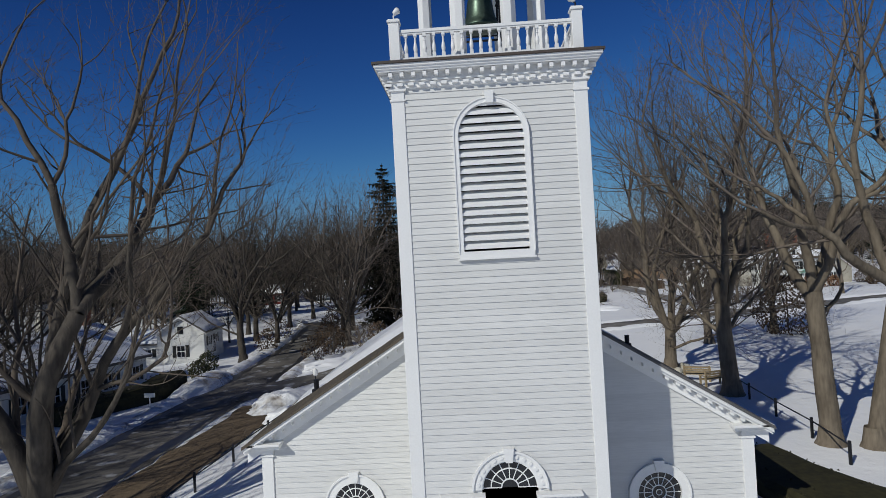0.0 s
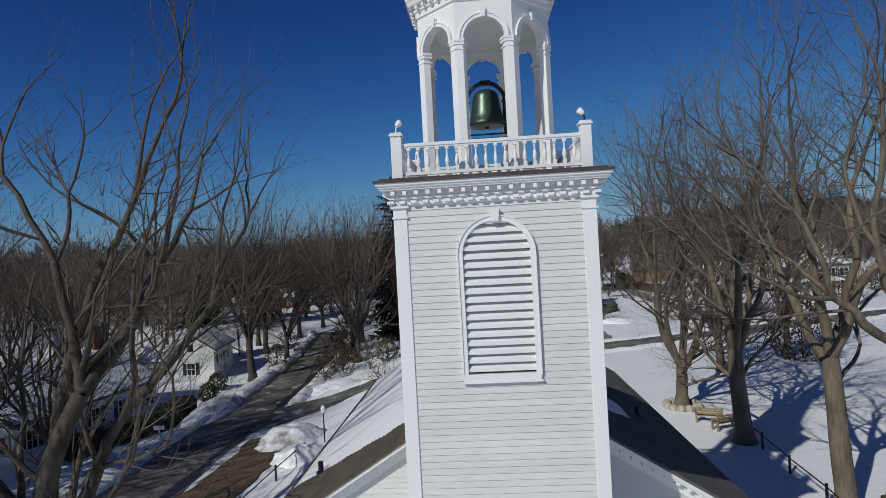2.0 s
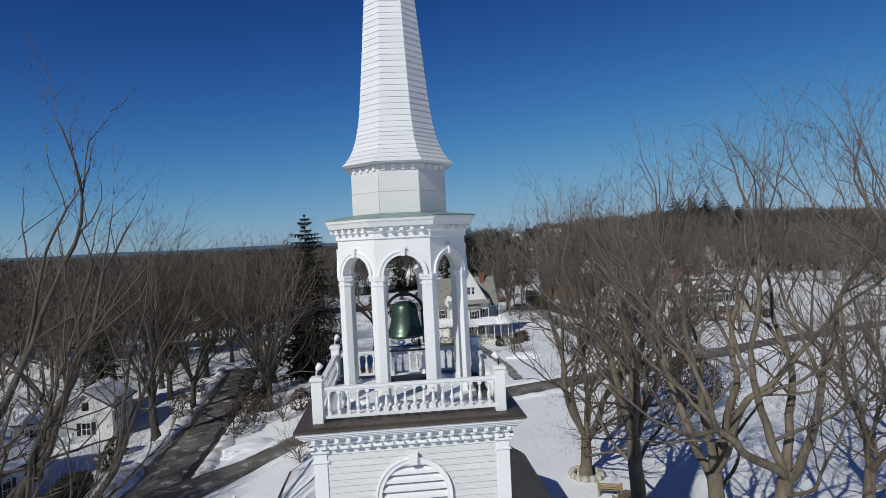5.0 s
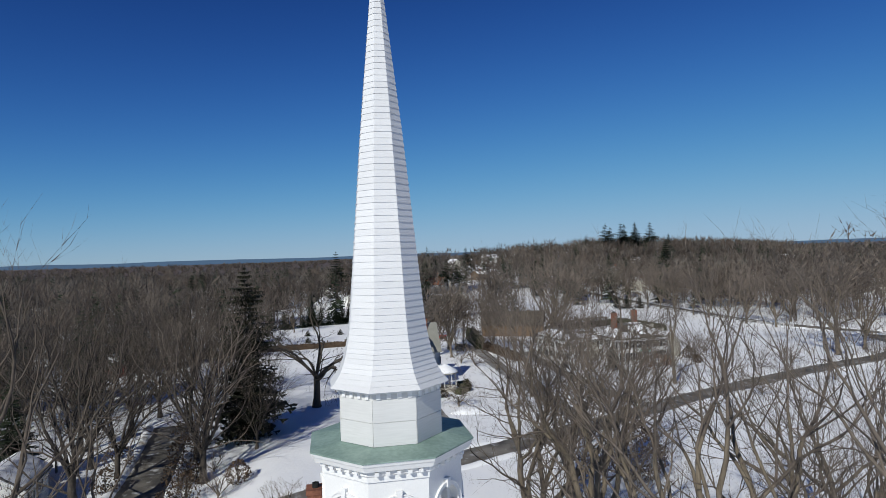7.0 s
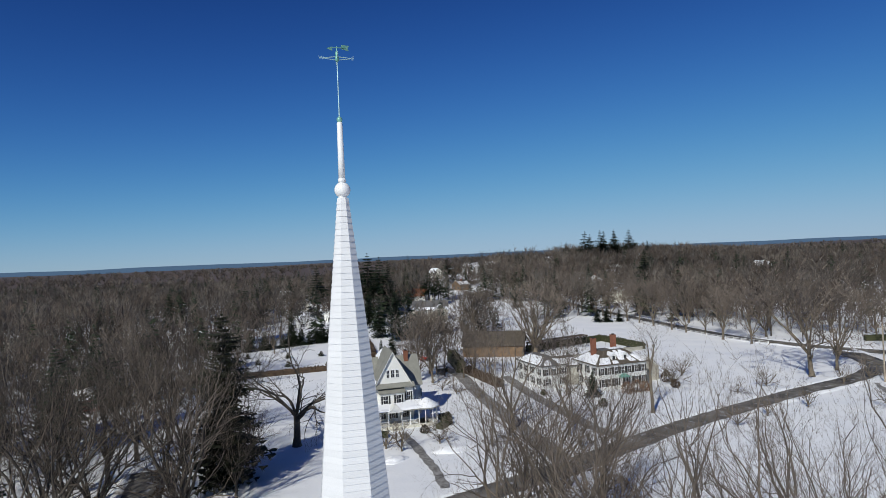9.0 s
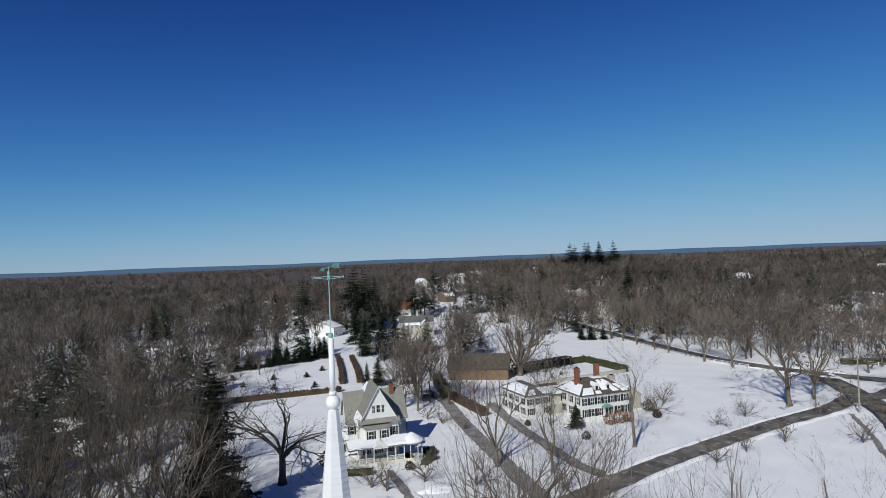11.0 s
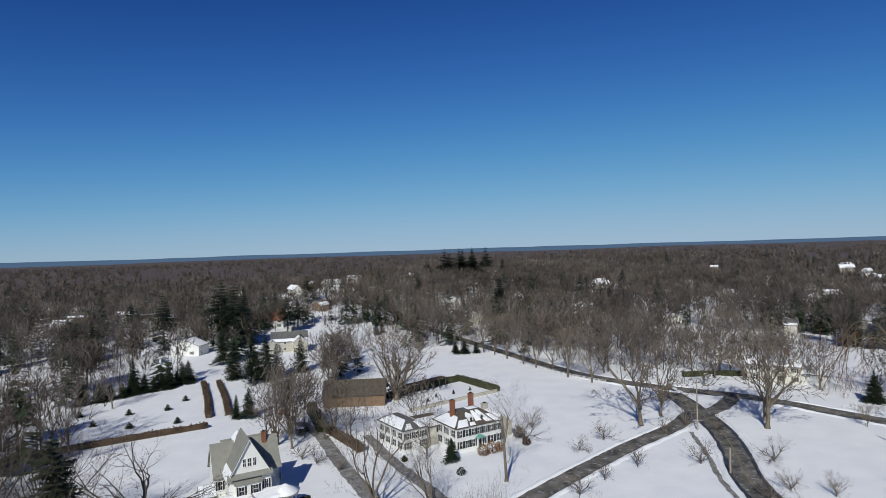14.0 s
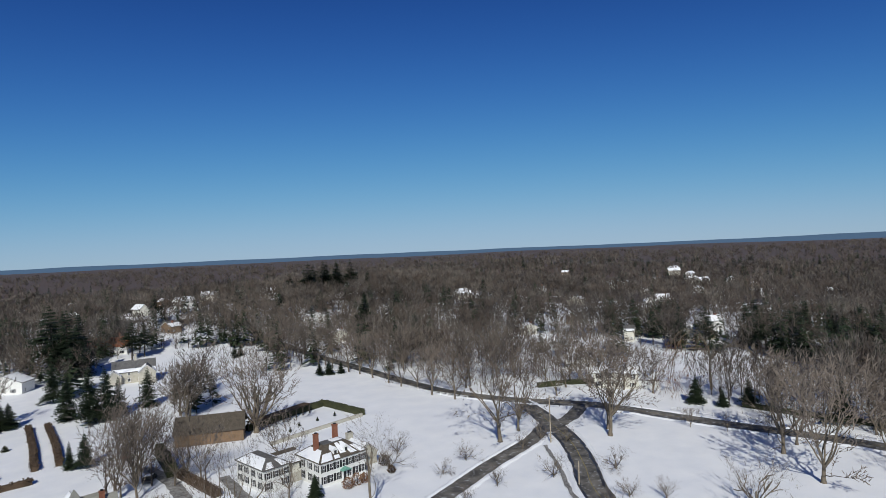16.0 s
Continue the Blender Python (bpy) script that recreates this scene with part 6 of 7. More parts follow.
for u in (-1.7, 1.3):
    window(vh, bayf, u, 4.0, 1.15, 1.3, True)
window(vh, front, 3.9, 4.1, 0.8, 1.4, True)
window(vh, m @ Matrix.Translation((0, 5.0, 0)), -5.2, 3.8, 0.9, 1.4, True)
for u in (-2.6, 0.2, 2.8):
    window(vh, front, u, 1.2, 0.9, 1.5, True)
for u in (-3.0, 0.5, 4.2, 7.0):
    window(vh, m @ Matrix.Translation((8.0, 5.0, 0)) @ Matrix.Rotation(radians(90), 4, "Z"), u - 0.2 + 3, 3.6, 0.8, 1.4, True)
part("porch_floor", Build().box(-7.0, 7.8, -3.6, 0.0, 0.0, 0.55).moved(m), M_CREAM, vh)
part("porch_roof", Build().hexa([(-7.4, -4.0, 2.95), (-7.4, 0.0, 2.95), (8.2, 0.0, 2.95), (8.2, -4.0, 2.95)], [(-7.4, -4.0, 3.12), (-7.4, 0.0, 4.0), (8.2, 0.0, 4.0), (8.2, -4.0, 3.12)]).moved(m), M_ROOFGREEN, vh)
part("porch_snow", lumpy([tuple(m @ Vector(p)) for p in ((-7.4, -4.0, 3.12), (8.2, -4.0, 3.12), (8.2, -0.1, 4.0), (-7.4, -0.1, 4.0))], 0.24, 5, 18), M_SNOW, vh, "thick snow on the porch roof", True)
part("porch_corner", Build().lathe([(2.6, 0.0), (2.6, 0.55)], 14, 7.6, -1.6).moved(m), M_CREAM, vh)
part("porch_corner_roof", Build().lathe([(3.0, 2.95), (3.0, 3.12), (0.3, 4.3)], 16, 7.6, -1.6).moved(m), M_ROOFGREEN, vh)
part("corner_snow", Build().lathe([(2.98, 3.10), (2.9, 3.32), (1.6, 3.85), (0.3, 4.45)], 18, 7.6, -1.6).moved(m), M_SNOW, vh, "snow on the rounded porch corner", True)
part("porch_gable", Build().slab([(-1.9, 2.95), (1.7, 2.95), (-0.1, 4.35)], 2.6, Matrix.Translation((0, -4.4, 0))).moved(m), M_WHITEWALL, vh, "small gable over the porch steps")
for x in (-6.8, -5.0, -3.4, -1.6, 1.4, 3.4, 5.4):
    part("porch_column", Build().lathe([(0.15, 0.55), (0.15, 0.7), (0.11, 0.75), (0.10, 2.75), (0.15, 2.8), (0.15, 2.95)], 10, x, -3.5).moved(m), M_TRIM, vh)
for k in range(5):
    a = radians(-70 + 40 * k)
    part("porch_column", Build().lathe([(0.13, 0.55), (0.10, 0.75), (0.10, 2.75), (0.14, 2.95)], 8, 7.6 + 2.5 * math.sin(a + 0.9), -1.6 - 2.5 * math.cos(a + 0.9)).moved(m), M_TRIM, vh)
for x0, x1 in ((-6.8, -1.7), (1.5, 5.4)):
    part("porch_rail", Build().box(x0, x1, -3.54, -3.46, 1.3, 1.38).box(x0, x1, -3.53, -3.47, 0.72, 0.78).moved(m), M_TRIM, vh)
    n = int((x1 - x0) / 0.22)
    pk = Build()
    for i in range(n):
        pk.box(x0 + 0.1 + i * 0.22, x0 + 0.14 + i * 0.22, -3.52, -3.48, 0.78, 1.3)
    tagged(part("rail_pickets", pk.moved(m), M_TRIM, vh), kind="stuff")
for k in range(3):
    part("step", Build().box(-1.2, 1.0, -4.2 - 0.3 * k, -3.6 - 0.3 * k, 0, 0.42 - 0.14 * k).moved(m), M_CREAM, vh)
chimney(vh, 5.4, 8.6, 6.0, 11.6, 1.0, 0.9, M_BRICK, m)
gabled(vh, -9.5, -6.2, 5.0, 9.0, 0.2, 3.0, 4.4, "x", M_WHITEWALL, M_ROOFGREEN, (1, 1), 0.3, m, 7)
window(vh, m @ Matrix.Translation((0, 5.0, 0)), -7.8, 0.9, 1.0, 1.3, True)

# ---- the large white house
NEARER = lambda k: Matrix.Translation((-0.9, -14, 0)) @ Matrix.Scale(k, 4) @ Matrix.Translation((0.9, 14, 0))  # noqa: E731
lw = thing("colonial_house", "large white two-storey house with black shutters and a snow-patched brown roof", "house", NEARER(0.95))
m = pose(56.7, 100.5, 0, 0, 0, 5.3)
EV = 5.2


def hip(parent, x0, x1, y0, y1, eave, top, inset, roof, m, over=0.35, flat=None):
    a = [(x0 - over, y0 - over), (x1 + over, y0 - over), (x1 + over, y1 + over), (x0 - over, y1 + over)]
    cx, cy = inset
    b = [(x0 + cx, y0 + cy), (x1 - cx, y0 + cy), (x1 - cx, y1 - cy), (x0 + cx, y1 - cy)]
    bd = Build()
    for i in range(4):
        j = (i + 1) % 4
        bd.face(m @ Vector((*a[i], eave + 0.1)), m @ Vector((*a[j], eave + 0.1)), m @ Vector((*b[j], top)), m @ Vector((*b[i], top)))
    bd.face(*[m @ Vector((*p, top)) for p in b])
    bd.face(*[m @ Vector((*p, eave - 0.06)) for p in a[::-1]])
    for i in range(4):
        j = (i + 1) % 4
        bd.face(m @ Vector((*a[i], eave - 0.06)), m @ Vector((*a[j], eave - 0.06)), m @ Vector((*a[j], eave + 0.1)), m @ Vector((*a[i], eave + 0.1)))
    rf = part("roof", bd, roof, parent, "brown shingled hipped roof")
    return rf, a, b


def roof_patch(rf, a, b, eave, top, i, u0, u1, v0, v1, m, seed, thick=0.12):
    """Snow on the roof plane i between fractions of its width and height."""
    j = (i + 1) % 4
    lo0, lo1, hi0, hi1 = Vector((*a[i], eave + 0.1)), Vector((*a[j], eave + 0.1)), Vector((*b[i], top)), Vector((*b[j], top))
    at = lambda u, v: tuple(m @ lo0.lerp(lo1, u).lerp(hi0.lerp(hi1, u), v))  # noqa: E731
    part("roof_snow", lumpy([at(u0, v0), at(u1, v0), at(u1, v1), at(u0, v1)], thick, seed, 14), M_SNOW, rf, "snow lying on the roof", True)


part("wall", Build().box(0, 11.8, 0, 9.8, 0, EV).moved(m), M_WHITEWALL, lw, "white clapboard walls of the main block")
rf, a, bq = hip(lw, 0, 11.8, 0, 9.8, EV, 7.6, (3.0, 3.4), M_SHINGLE, m)
for k, (i, u0, u1, v0, v1) in enumerate(((0, 0.02, 0.26, 0.03, 0.5), (0, 0.30, 0.42, 0.03, 0.25), (0, 0.46, 0.60, 0.25, 0.98), (0, 0.66, 0.80, 0.1, 0.98), (0, 0.84, 0.98, 0.03, 0.6), (3, 0.05, 0.95, 0.02, 0.72), (1, 0.05, 0.95, 0.03, 0.9), (2, 0.05, 0.5, 0.03, 0.7))):
    roof_patch(rf, a, bq, EV, 7.6, i, u0, u1, v0, v1, m, 20 + k)
part("roof_deck", Build().box(3.2, 8.6, 3.6, 6.2, 7.6, 7.72).moved(m), M_ROOFGREY, lw, "dark flat roof deck")
part("deck_snow", lumpy([tuple(m @ Vector(p)) for p in ((5.6, 3.9, 7.72), (8.4, 3.9, 7.72), (8.4, 5.9, 7.72), (5.6, 5.9, 7.72))], 0.12, 40), M_SNOW, lw, "", True)
for x in (4.4, 7.2):
    dm = part("dormer", Build().slab([(x - 0.6, 5.6), (x + 0.6, 5.6), (x + 0.6, 6.85), (x, 7.35), (x - 0.6, 6.85)], 2.2, Matrix.Translation((0, 0.9, 0))).moved(m), M_WHITEWALL, lw, "white gabled dormer")
    part("dormer_roof", Build().slab([(x - 0.75, 6.80), (x, 7.42), (x + 0.75, 6.80), (x + 0.75, 6.92), (x, 7.54), (x - 0.75, 6.92)], 2.3, Matrix.Translation((0, 0.8, 0))).moved(m), M_SNOW, dm, "snow on the dormer roof")
    part("dormer_pane", Build().box(x - 0.3, x + 0.3, 0.87, 0.9, 5.95, 6.8).moved(m), M_GLASS, dm)
for k in range(7):
    window(lw, m, 0.95 + k * 1.65, 3.2, 0.78, 1.4)
for k in (0, 1, 2, 4, 5, 6):
    window(lw, m, 0.95 + k * 1.65, 0.75, 0.78, 1.5)
lside = m @ Matrix.Rotation(radians(-90), 4, "Z")
for u in (-7.2, -4.3, -1.6):
    window(lw, lside, u, 3.2, 0.78, 1.4)
    window(lw, lside, u, 0.75, 0.78, 1.5)
part("door", Build().box(5.45, 6.35, -0.07, 0.0, 0.2, 2.3).moved(m), M_SHUTTER, lw, "dark front door")
part("door_frame", Build().box(5.2, 5.45, -0.12, 0.0, 0.1, 2.5).box(6.35, 6.6, -0.12, 0.0, 0.1, 2.5).box(5.1, 6.7, -0.16, 0.0, 2.5, 2.75).moved(m), M_TRIM, lw)
part("awning", Build().slab([(4.7, 2.55), (7.1, 2.55), (5.9, 3.25)], 1.3, Matrix.Translation((0, -1.3, 0))).moved(m), M_VERDI, lw, "pale green awning over the front door")
for x in (4.85, 6.95):
    part("porch_post", Build().rod((x, -1.2, 0), (x, -1.2, 2.55), 0.06, None, 8).moved(m), M_TRIM, lw)
chimney(lw, 1.9, 4.6, 5.5, 10.3, 1.0, 0.8, M_BRICK, m)
chimney(lw, 9.0, 7.8, 5.5, 10.2, 1.1, 0.8, M_BRICK, m)
# wing
mw = pose(46.6, 106.2, 0, 0, 0, 8)
part("wing_wall", Build().box(0, 6.0, 0, 11.4, 0, EV - 0.3).moved(mw), M_WHITEWALL, lw, "white clapboard walls of the wing")
rf, a, bq = hip(lw, 0, 6.0, 0, 11.4, EV - 0.3, 6.5, (2.2, 2.4), M_ROOFGREY, mw)
for k, (i, u0, u1, v0, v1) in enumerate(((0, 0.08, 0.38, 0.05, 0.6), (0, 0.66, 0.95, 0.04, 0.75), (3, 0.05, 0.95, 0.03, 0.95), (1, 0.1, 0.95, 0.05, 0.9))):
    roof_patch(rf, a, bq, EV - 0.3, 6.5, i, u0, u1, v0, v1, mw, 50 + k)
for u in (1.0, 3.0, 5.0):
    if u != 3.0:
        window(lw, mw, u, 0.8, 0.8, 1.35)
    window(lw, mw, u, 2.95, 0.8, 1.25)
wside = mw @ Matrix.Rotation(radians(-90), 4, "Z")
for u in (-10.0, -7.2, -4.4, -1.6):
    window(lw, wside, u, 2.95, 0.8, 1.25)
    window(lw, wside, u, 0.8, 0.8, 1.35)
# link
ml = pose(51.9, 107.2, 0, 0, 0, 6)
part("link_wall", Build().box(0, 6.4, 0.8, 7.4, 0, 4.2).moved(ml), M_CREAM, lw, "white link between wing and main block")
part("link_roof", Build().hexa([(0, 0.4, 4.2), (0, 7.6, 4.2), (6.4, 7.6, 4.2), (6.4, 0.4, 4.2)], [(0, 0.4, 4.35), (0, 7.6, 5.3), (6.4, 7.6, 5.3), (6.4, 0.4, 4.35)]).moved(ml), M_SHINGLE, lw)
part("link_snow", lumpy([tuple(ml @ Vector(p)) for p in ((0.1, 0.5, 4.36), (6.3, 0.5, 4.36), (6.3, 5.8, 5.06), (0.1, 5.8, 5.06))], 0.16, 60), M_SNOW, lw, "", True)
part("garage_door", Build().box(1.2, 4.6, 0.72, 0.82, 0.0, 2.1).moved(ml), M_STONE, lw, "grey garage door")
window(lw, ml @ Matrix.Translation((0, 0.8, 0)), 4.6, 2.7, 0.7, 1.1)
# east addition
ma = m @ Matrix.Translation((11.9, 3.4, 0))
gabled(lw, 0, 5.6, 0, 6.6, 0, 3.0, 5.2, "y", M_STONE, M_SHINGLE, (1, 0.0), 0.3, ma, 70)
chimney(lw, 2.4, 6.4, 4.0, 6.6, 1.5, 1.0, M_STONE, ma)

# ---- brown barn behind
bn = thing("barn", "brown shingled barn with white-trimmed gables", "barn", Matrix())
mb = pose(39.2, 145.2, 0, 0, 0, -24)
gabled(bn, 0, 8.6, 0, 16.5, 0, 3.2, 6.4, "y", M_BARN, M_SHINGLE, (0, 0), 0.4, mb @ Matrix.Rotation(radians(-90), 4, "Z") @ Matrix.Translation((-8.6, 0, 0)), 80)
mb2 = mb @ Matrix.Rotation(radians(-90), 4, "Z") @ Matrix.Translation((-8.6, 0, 0))
window(bn, mb2, 4.3, 3.9, 1.2, 0.8, False)
part("barn_door", Build().box(2.6, 6.0, -0.08, 0.0, 0, 2.5).moved(mb2), M_REDBARN, bn, "plank barn door")
part("snow_patch", lumpy([tuple(mb2 @ Vector(p)) for p in ((0.2, 3.0, 3.45), (0.2, 4.6, 3.45), (1.2, 4.6, 4.2), (1.2, 3.0, 4.2))], 0.1, 82), M_SNOW, bn, "", True)


def simple_house(x, y, turn, w, d, eave, ridge, wall, roof, label, snow=(1, 1), along="x", chim=None, wins=3, storeys=1, name="house", z=None, category="house"):
    h = thing(name, label, category, Matrix())
    m = pose(x, y, float(terrain(x, y)) - 0.1 if z is None else z, 0, 0, turn)
    gabled(h, -w / 2, w / 2, 0, d, 0, eave, ridge, along, wall, roof, snow, 0.35, m, int(x * 7 + y) % 97)
    for s in range(storeys):
        for k in range(wins):
            window(h, m, -w / 2 + (k + 0.5) * w / wins, 0.8 + s * 2.6, 0.8, 1.2, wall is not M_STONE)
            if k % 2 == 0:
                window(h, m @ Matrix.Translation((-w / 2, 0, 0)) @ Matrix.Rotation(radians(-90), 4, "Z"), -(k + 0.5) * d / wins, 0.8 + s * 2.6, 0.8, 1.2, False)
                window(h, m @ Matrix.Translation((w / 2, 0, 0)) @ Matrix.Rotation(radians(90), 4, "Z"), (k + 0.5) * d / wins, 0.8 + s * 2.6, 0.8, 1.2, False)
    if chim:
        chimney(h, chim[0], chim[1], eave, chim[2], 0.9, 0.7, chim[3] if len(chim) > 3 else M_BRICK, m)
    return h, m


# near houses west of the street
lowh, ml = simple_house(-31.3, 31.2, 81, 14, 10, 2.8, 5.7, M_WHITEWALL, M_ROOFGREY, "low white house in tree shade with a snowy roof", (1, 1), "x", (5.6, 5.0, 7.8), 5, z=-1.5)
chimney(lowh, 1.4, 5.0, 5.0, 8.0, 1.0, 0.8, M_CREAM, ml)
for k in range(4):
    part("porch_column", Build().lathe([(0.1, 0.0), (0.1, 2.6)], 8, 7.9, 1.0 + k * 2.4).moved(ml), M_TRIM, lowh)
part("porch_roof", Build().box(6.8, 8.2, 0.3, 9.0, 2.6, 2.75).moved(ml), M_TRIM, lowh)
barnh, mh = simple_house(-32.6, 49.3, 6, 5.0, 6.5, 3.5, 5.2, M_WHITEWALL, M_ROOFGREY, "white gabled barn-like house with snow on its roof", (1, 1), "y", None, 1, z=-1.5)
gabled(barnh, -7.8, -2.5, 0.6, 5, 0, 2.3, 3.5, "x", M_WHITEWALL, M_ROOFGREY, (1, 1), 0.25, mh, 91)
for u in (-6.4, -5.1, -3.8):
    window(barnh, mh @ Matrix.Translation((0, 0.6, 0)), u, 0.9, 0.8, 0.8)
for u in (1.6, 3.9):
    window(barnh, mh @ Matrix.Translation((2.5, 0, 0)) @ Matrix.Rotation(radians(90), 4, "Z"), u, 1.8, 0.7, 0.9)
part("gable_window", Build().box(-0.3, 0.3, -0.05, 0, 3.3, 4.1).moved(mh), M_GLASS, barnh)
simple_house(-46, 118, 20, 7, 6, 2.6, 4.4, M_REDBARN, M_ROOFGREY, "small dark red barn in the woods", (1, 1), "x", None, 2)
# houses beyond
simple_house(-3, 246, 10, 7, 7, 3.4, 6.2, M_WHITEWALL, M_ROOFGREY, "small white gabled cottage among trees", (1, 1), "y", None, 2)
g, mg = simple_house(50, 243, -12, 15, 9, 4.6, 8.2, M_STONE, M_ROOFGREY, "grey stone-coloured house with snowy gables", (0.3, 0.6), "x", (0.5, 4.5, 10.6, M_STONE), 4, 2)
gabled(g, 1.5, 7.5, -4.0, 2.0, 0, 4.4, 7.2, "y", M_STONE, M_ROOFGREY, (0.9, 0.5), 0.3, mg, 33)
gabled(g, -9.5, -4.5, -2.0, 3.0, 0, 3.4, 5.4, "y", M_STONE, M_ROOFGREY, (0.9, 0.9), 0.3, mg, 34)
simple_house(53, 318, -25, 18, 9, 4.4, 8.4, M_WHITEWALL, M_ROOFRED, "white house with a rust-red roof and brick chimneys", (0, 0.2), "x", (5, 4.5, 10.6), 4, 2)
h1, mh1 = simple_house(161, 100, -58, 14, 9, 5.0, 7.8, M_CREAM, M_ROOFGREY, "cream two-storey house beside the avenue", (1, 1), "x", (3, 4.5, 9.6), 4, 2)
gabled(h1, 7, 13, 0.5, 7, 0, 3.0, 4.8, "x", M_WHITEWALL, M_ROOFGREY, (1, 1), 0.3, mh1, 44)
simple_house(178, 128, -50, 10, 8, 4.8, 7.6, M_WHITEWALL, M_ROOFGREY, "white house behind the avenue trees", (1, 1), "x", None, 3, 2)
simple_house(205, 162, -40, 11, 8, 3.2, 5.6, M_WHITEWALL, M_ROOFGREY, "white cottage with a snowy roof", (1, 1), "x", (2, 4, 6.8), 3)
for k, (x, y, w, eave) in enumerate(((215, 250, 12, 5), (300, 332, 16, 5), (312, 345, 12, 4.6), (330, 192, 10, 4.4), (393, 216, 12, 5), (412, 232, 10, 4.6), (471, 595, 20, 6), (500, 640, 16, 6), (406, 644, 18, 6), (560, 380, 22, 6), (590, 388, 20, 6), (700, 345, 26, 7), (746, 332, 24, 7), (720, 372, 24, 7), (830, 430, 28, 8), (900, 500, 30, 8),
                                     (958, 530, 30, 8), (620, 250, 20, 6), (520, 150, 18, 6), (-60, 330, 14, 5), (-75, 345, 14, 5), (-110, 240, 12, 4.6), (-50, 205, 11, 4), (-90, 170, 11, 4), (120, 420, 13, 5), (150, 470, 13, 5), (180, 420, 12, 5), (240, 400, 13, 5), (-20, 420, 14, 5), (40, 480, 14, 5))):
    w *= 0.66 if w > 13 else 1.0
    simple_house(x, y, -60 + (k * 37) % 90, w, w * 0.6, eave, eave + w * 0.22, (M_WHITEWALL, M_CREAM, M_WHITEWALL, M_STONE)[k % 4], M_ROOFGREY, ("distant white house with a snowy roof", "distant cream house with a snowy roof", "distant white house with a snowy roof", "distant grey house with a snowy roof")[k % 4], (1, 1), "x", (w * 0.2, w * 0.3, eave + w * 0.3) if k % 2 else None, 3, 2 if eave > 4.7 else 1)


rng = random.Random(19)
for k, (x, y) in enumerate(FAR_HOUSES):
    w, eave = rng.uniform(8, 13), rng.uniform(3.6, 5.0)
    simple_house(x, y, rng.uniform(-80, 60), w, w * rng.uniform(0.5, 0.65), eave, eave + w * rng.uniform(0.2, 0.28), (M_WHITEWALL, M_WHITEWALL, M_CREAM, M_STONE, M_BARN)[k % 5], M_ROOFGREY, ("white house among the bare woods, snow on its roof", "white house among the bare woods, snow on its roof", "cream house among the bare woods, snow on its roof", "grey house among the bare woods, snow on its roof", "brown house among the bare woods, snow on its roof")[k % 5], (1, 1) if k % 3 else (0.4, 0.7), rng.choice("xy"), (w * 0.2, w * 0.25, eave + w * 0.32) if k % 2 else None, 2, 1)


# ---------- hedges, fences and garden things ----------
def leafy(b, rng, p, size, n):
    """A few small leaves about a point."""
    for _ in range(n):
        d = Vector((rng.gauss(0, 1), rng.gauss(0, 1), rng.gauss(0, 1))).normalized()
        s = d.orthogonal().normalized() * size * rng.uniform(0.5, 1.1)
        q = Vector(p) + Vector((rng.gauss(0, 0.5), rng.gauss(0, 0.5), rng.gauss(0, 0.4))) * size
        b.face(q - s, q + s * 0.6 + d.cross(s) * 0.8, q + d * size * 1.2)


def hedge(label, pts, width, height, material, seed, leaf=0.22, snow=False):
    rng = random.Random(seed)
    way = line_points(pts, 0.8)
    b, n = Build(), 8
    for i, p in enumerate(way):
        d = (way[min(i + 1, len(way) - 1)] - way[max(i - 1, 0)]).normalized()
        s = Vector((-d.y, d.x, 0))
        g = float(terrain(p.x, p.y)) - 0.05
        for k in range(n):
            a = math.pi * k / (n - 1)
            lump = 1 + 0.16 * noise.noise(Vector((p.x * 0.9, p.y * 0.9, k * 0.8 + seed)))
            q = p + s * width / 2 * lump * math.copysign(abs(math.cos(a)) ** 0.4, math.cos(a))
            b.v.append((q.x, q.y, g + height * lump * abs(math.sin(a)) ** 0.5))
    for i in range(len(way) - 1):
        for k in range(n - 1):
            b.f.append((i * n + k, (i + 1) * n + k, (i + 1) * n + k + 1, i * n + k + 1))
    b.f += [tuple(range(n)), tuple(range((len(way) - 1) * n + n - 1, (len(way) - 1) * n - 1, -1))]
    h, leaves = thing("hedge", label, "hedge", Matrix()), Build()
    for p in b.v:
        leafy(leaves, rng, p, leaf, 3)
    part("branch_core", b, material, h)
    part("foliage", leaves, material, h)
    return h


hedge("clipped evergreen hedge round the garden", [(58, 145.5), (72, 150.5), (85.2, 154)], 1.5, 1.8, M_HEDGE, 1)
hedge("clipped evergreen hedge round the garden", [(85.6, 153.4), (86.8, 144), (88.0, 135)], 1.5, 1.8, M_HEDGE, 2)
hedge("tall dark evergreen hedge beside the driveway", [(35.0, 142), (34.2, 132), (33.2, 124)], 2.2, 3.0, M_HEDGE, 3)
hedge("brown winter hedge beside the driveway", [(34.6, 124), (36.0, 114), (37.0, 106)], 1.7, 1.6, M_HEDGEBROWN, 4, 0.3)
hedge("long brown hedge round the kitchen garden", [(-32, 137), (-18, 140.5), (4, 142.6), (9.5, 143)], 1.4, 1.3, M_HEDGEBROWN, 5, 0.3)
hedge("brown hedge beside the garden path", [(10.6, 152), (11.8, 172), (12.5, 196)], 1.3, 1.4, M_HEDGEBROWN, 6, 0.3)
hedge("brown hedge beside the garden path", [(15.5, 152), (16.6, 172), (17, 194)], 1.3, 1.4, M_HEDGEBROWN, 7, 0.3)
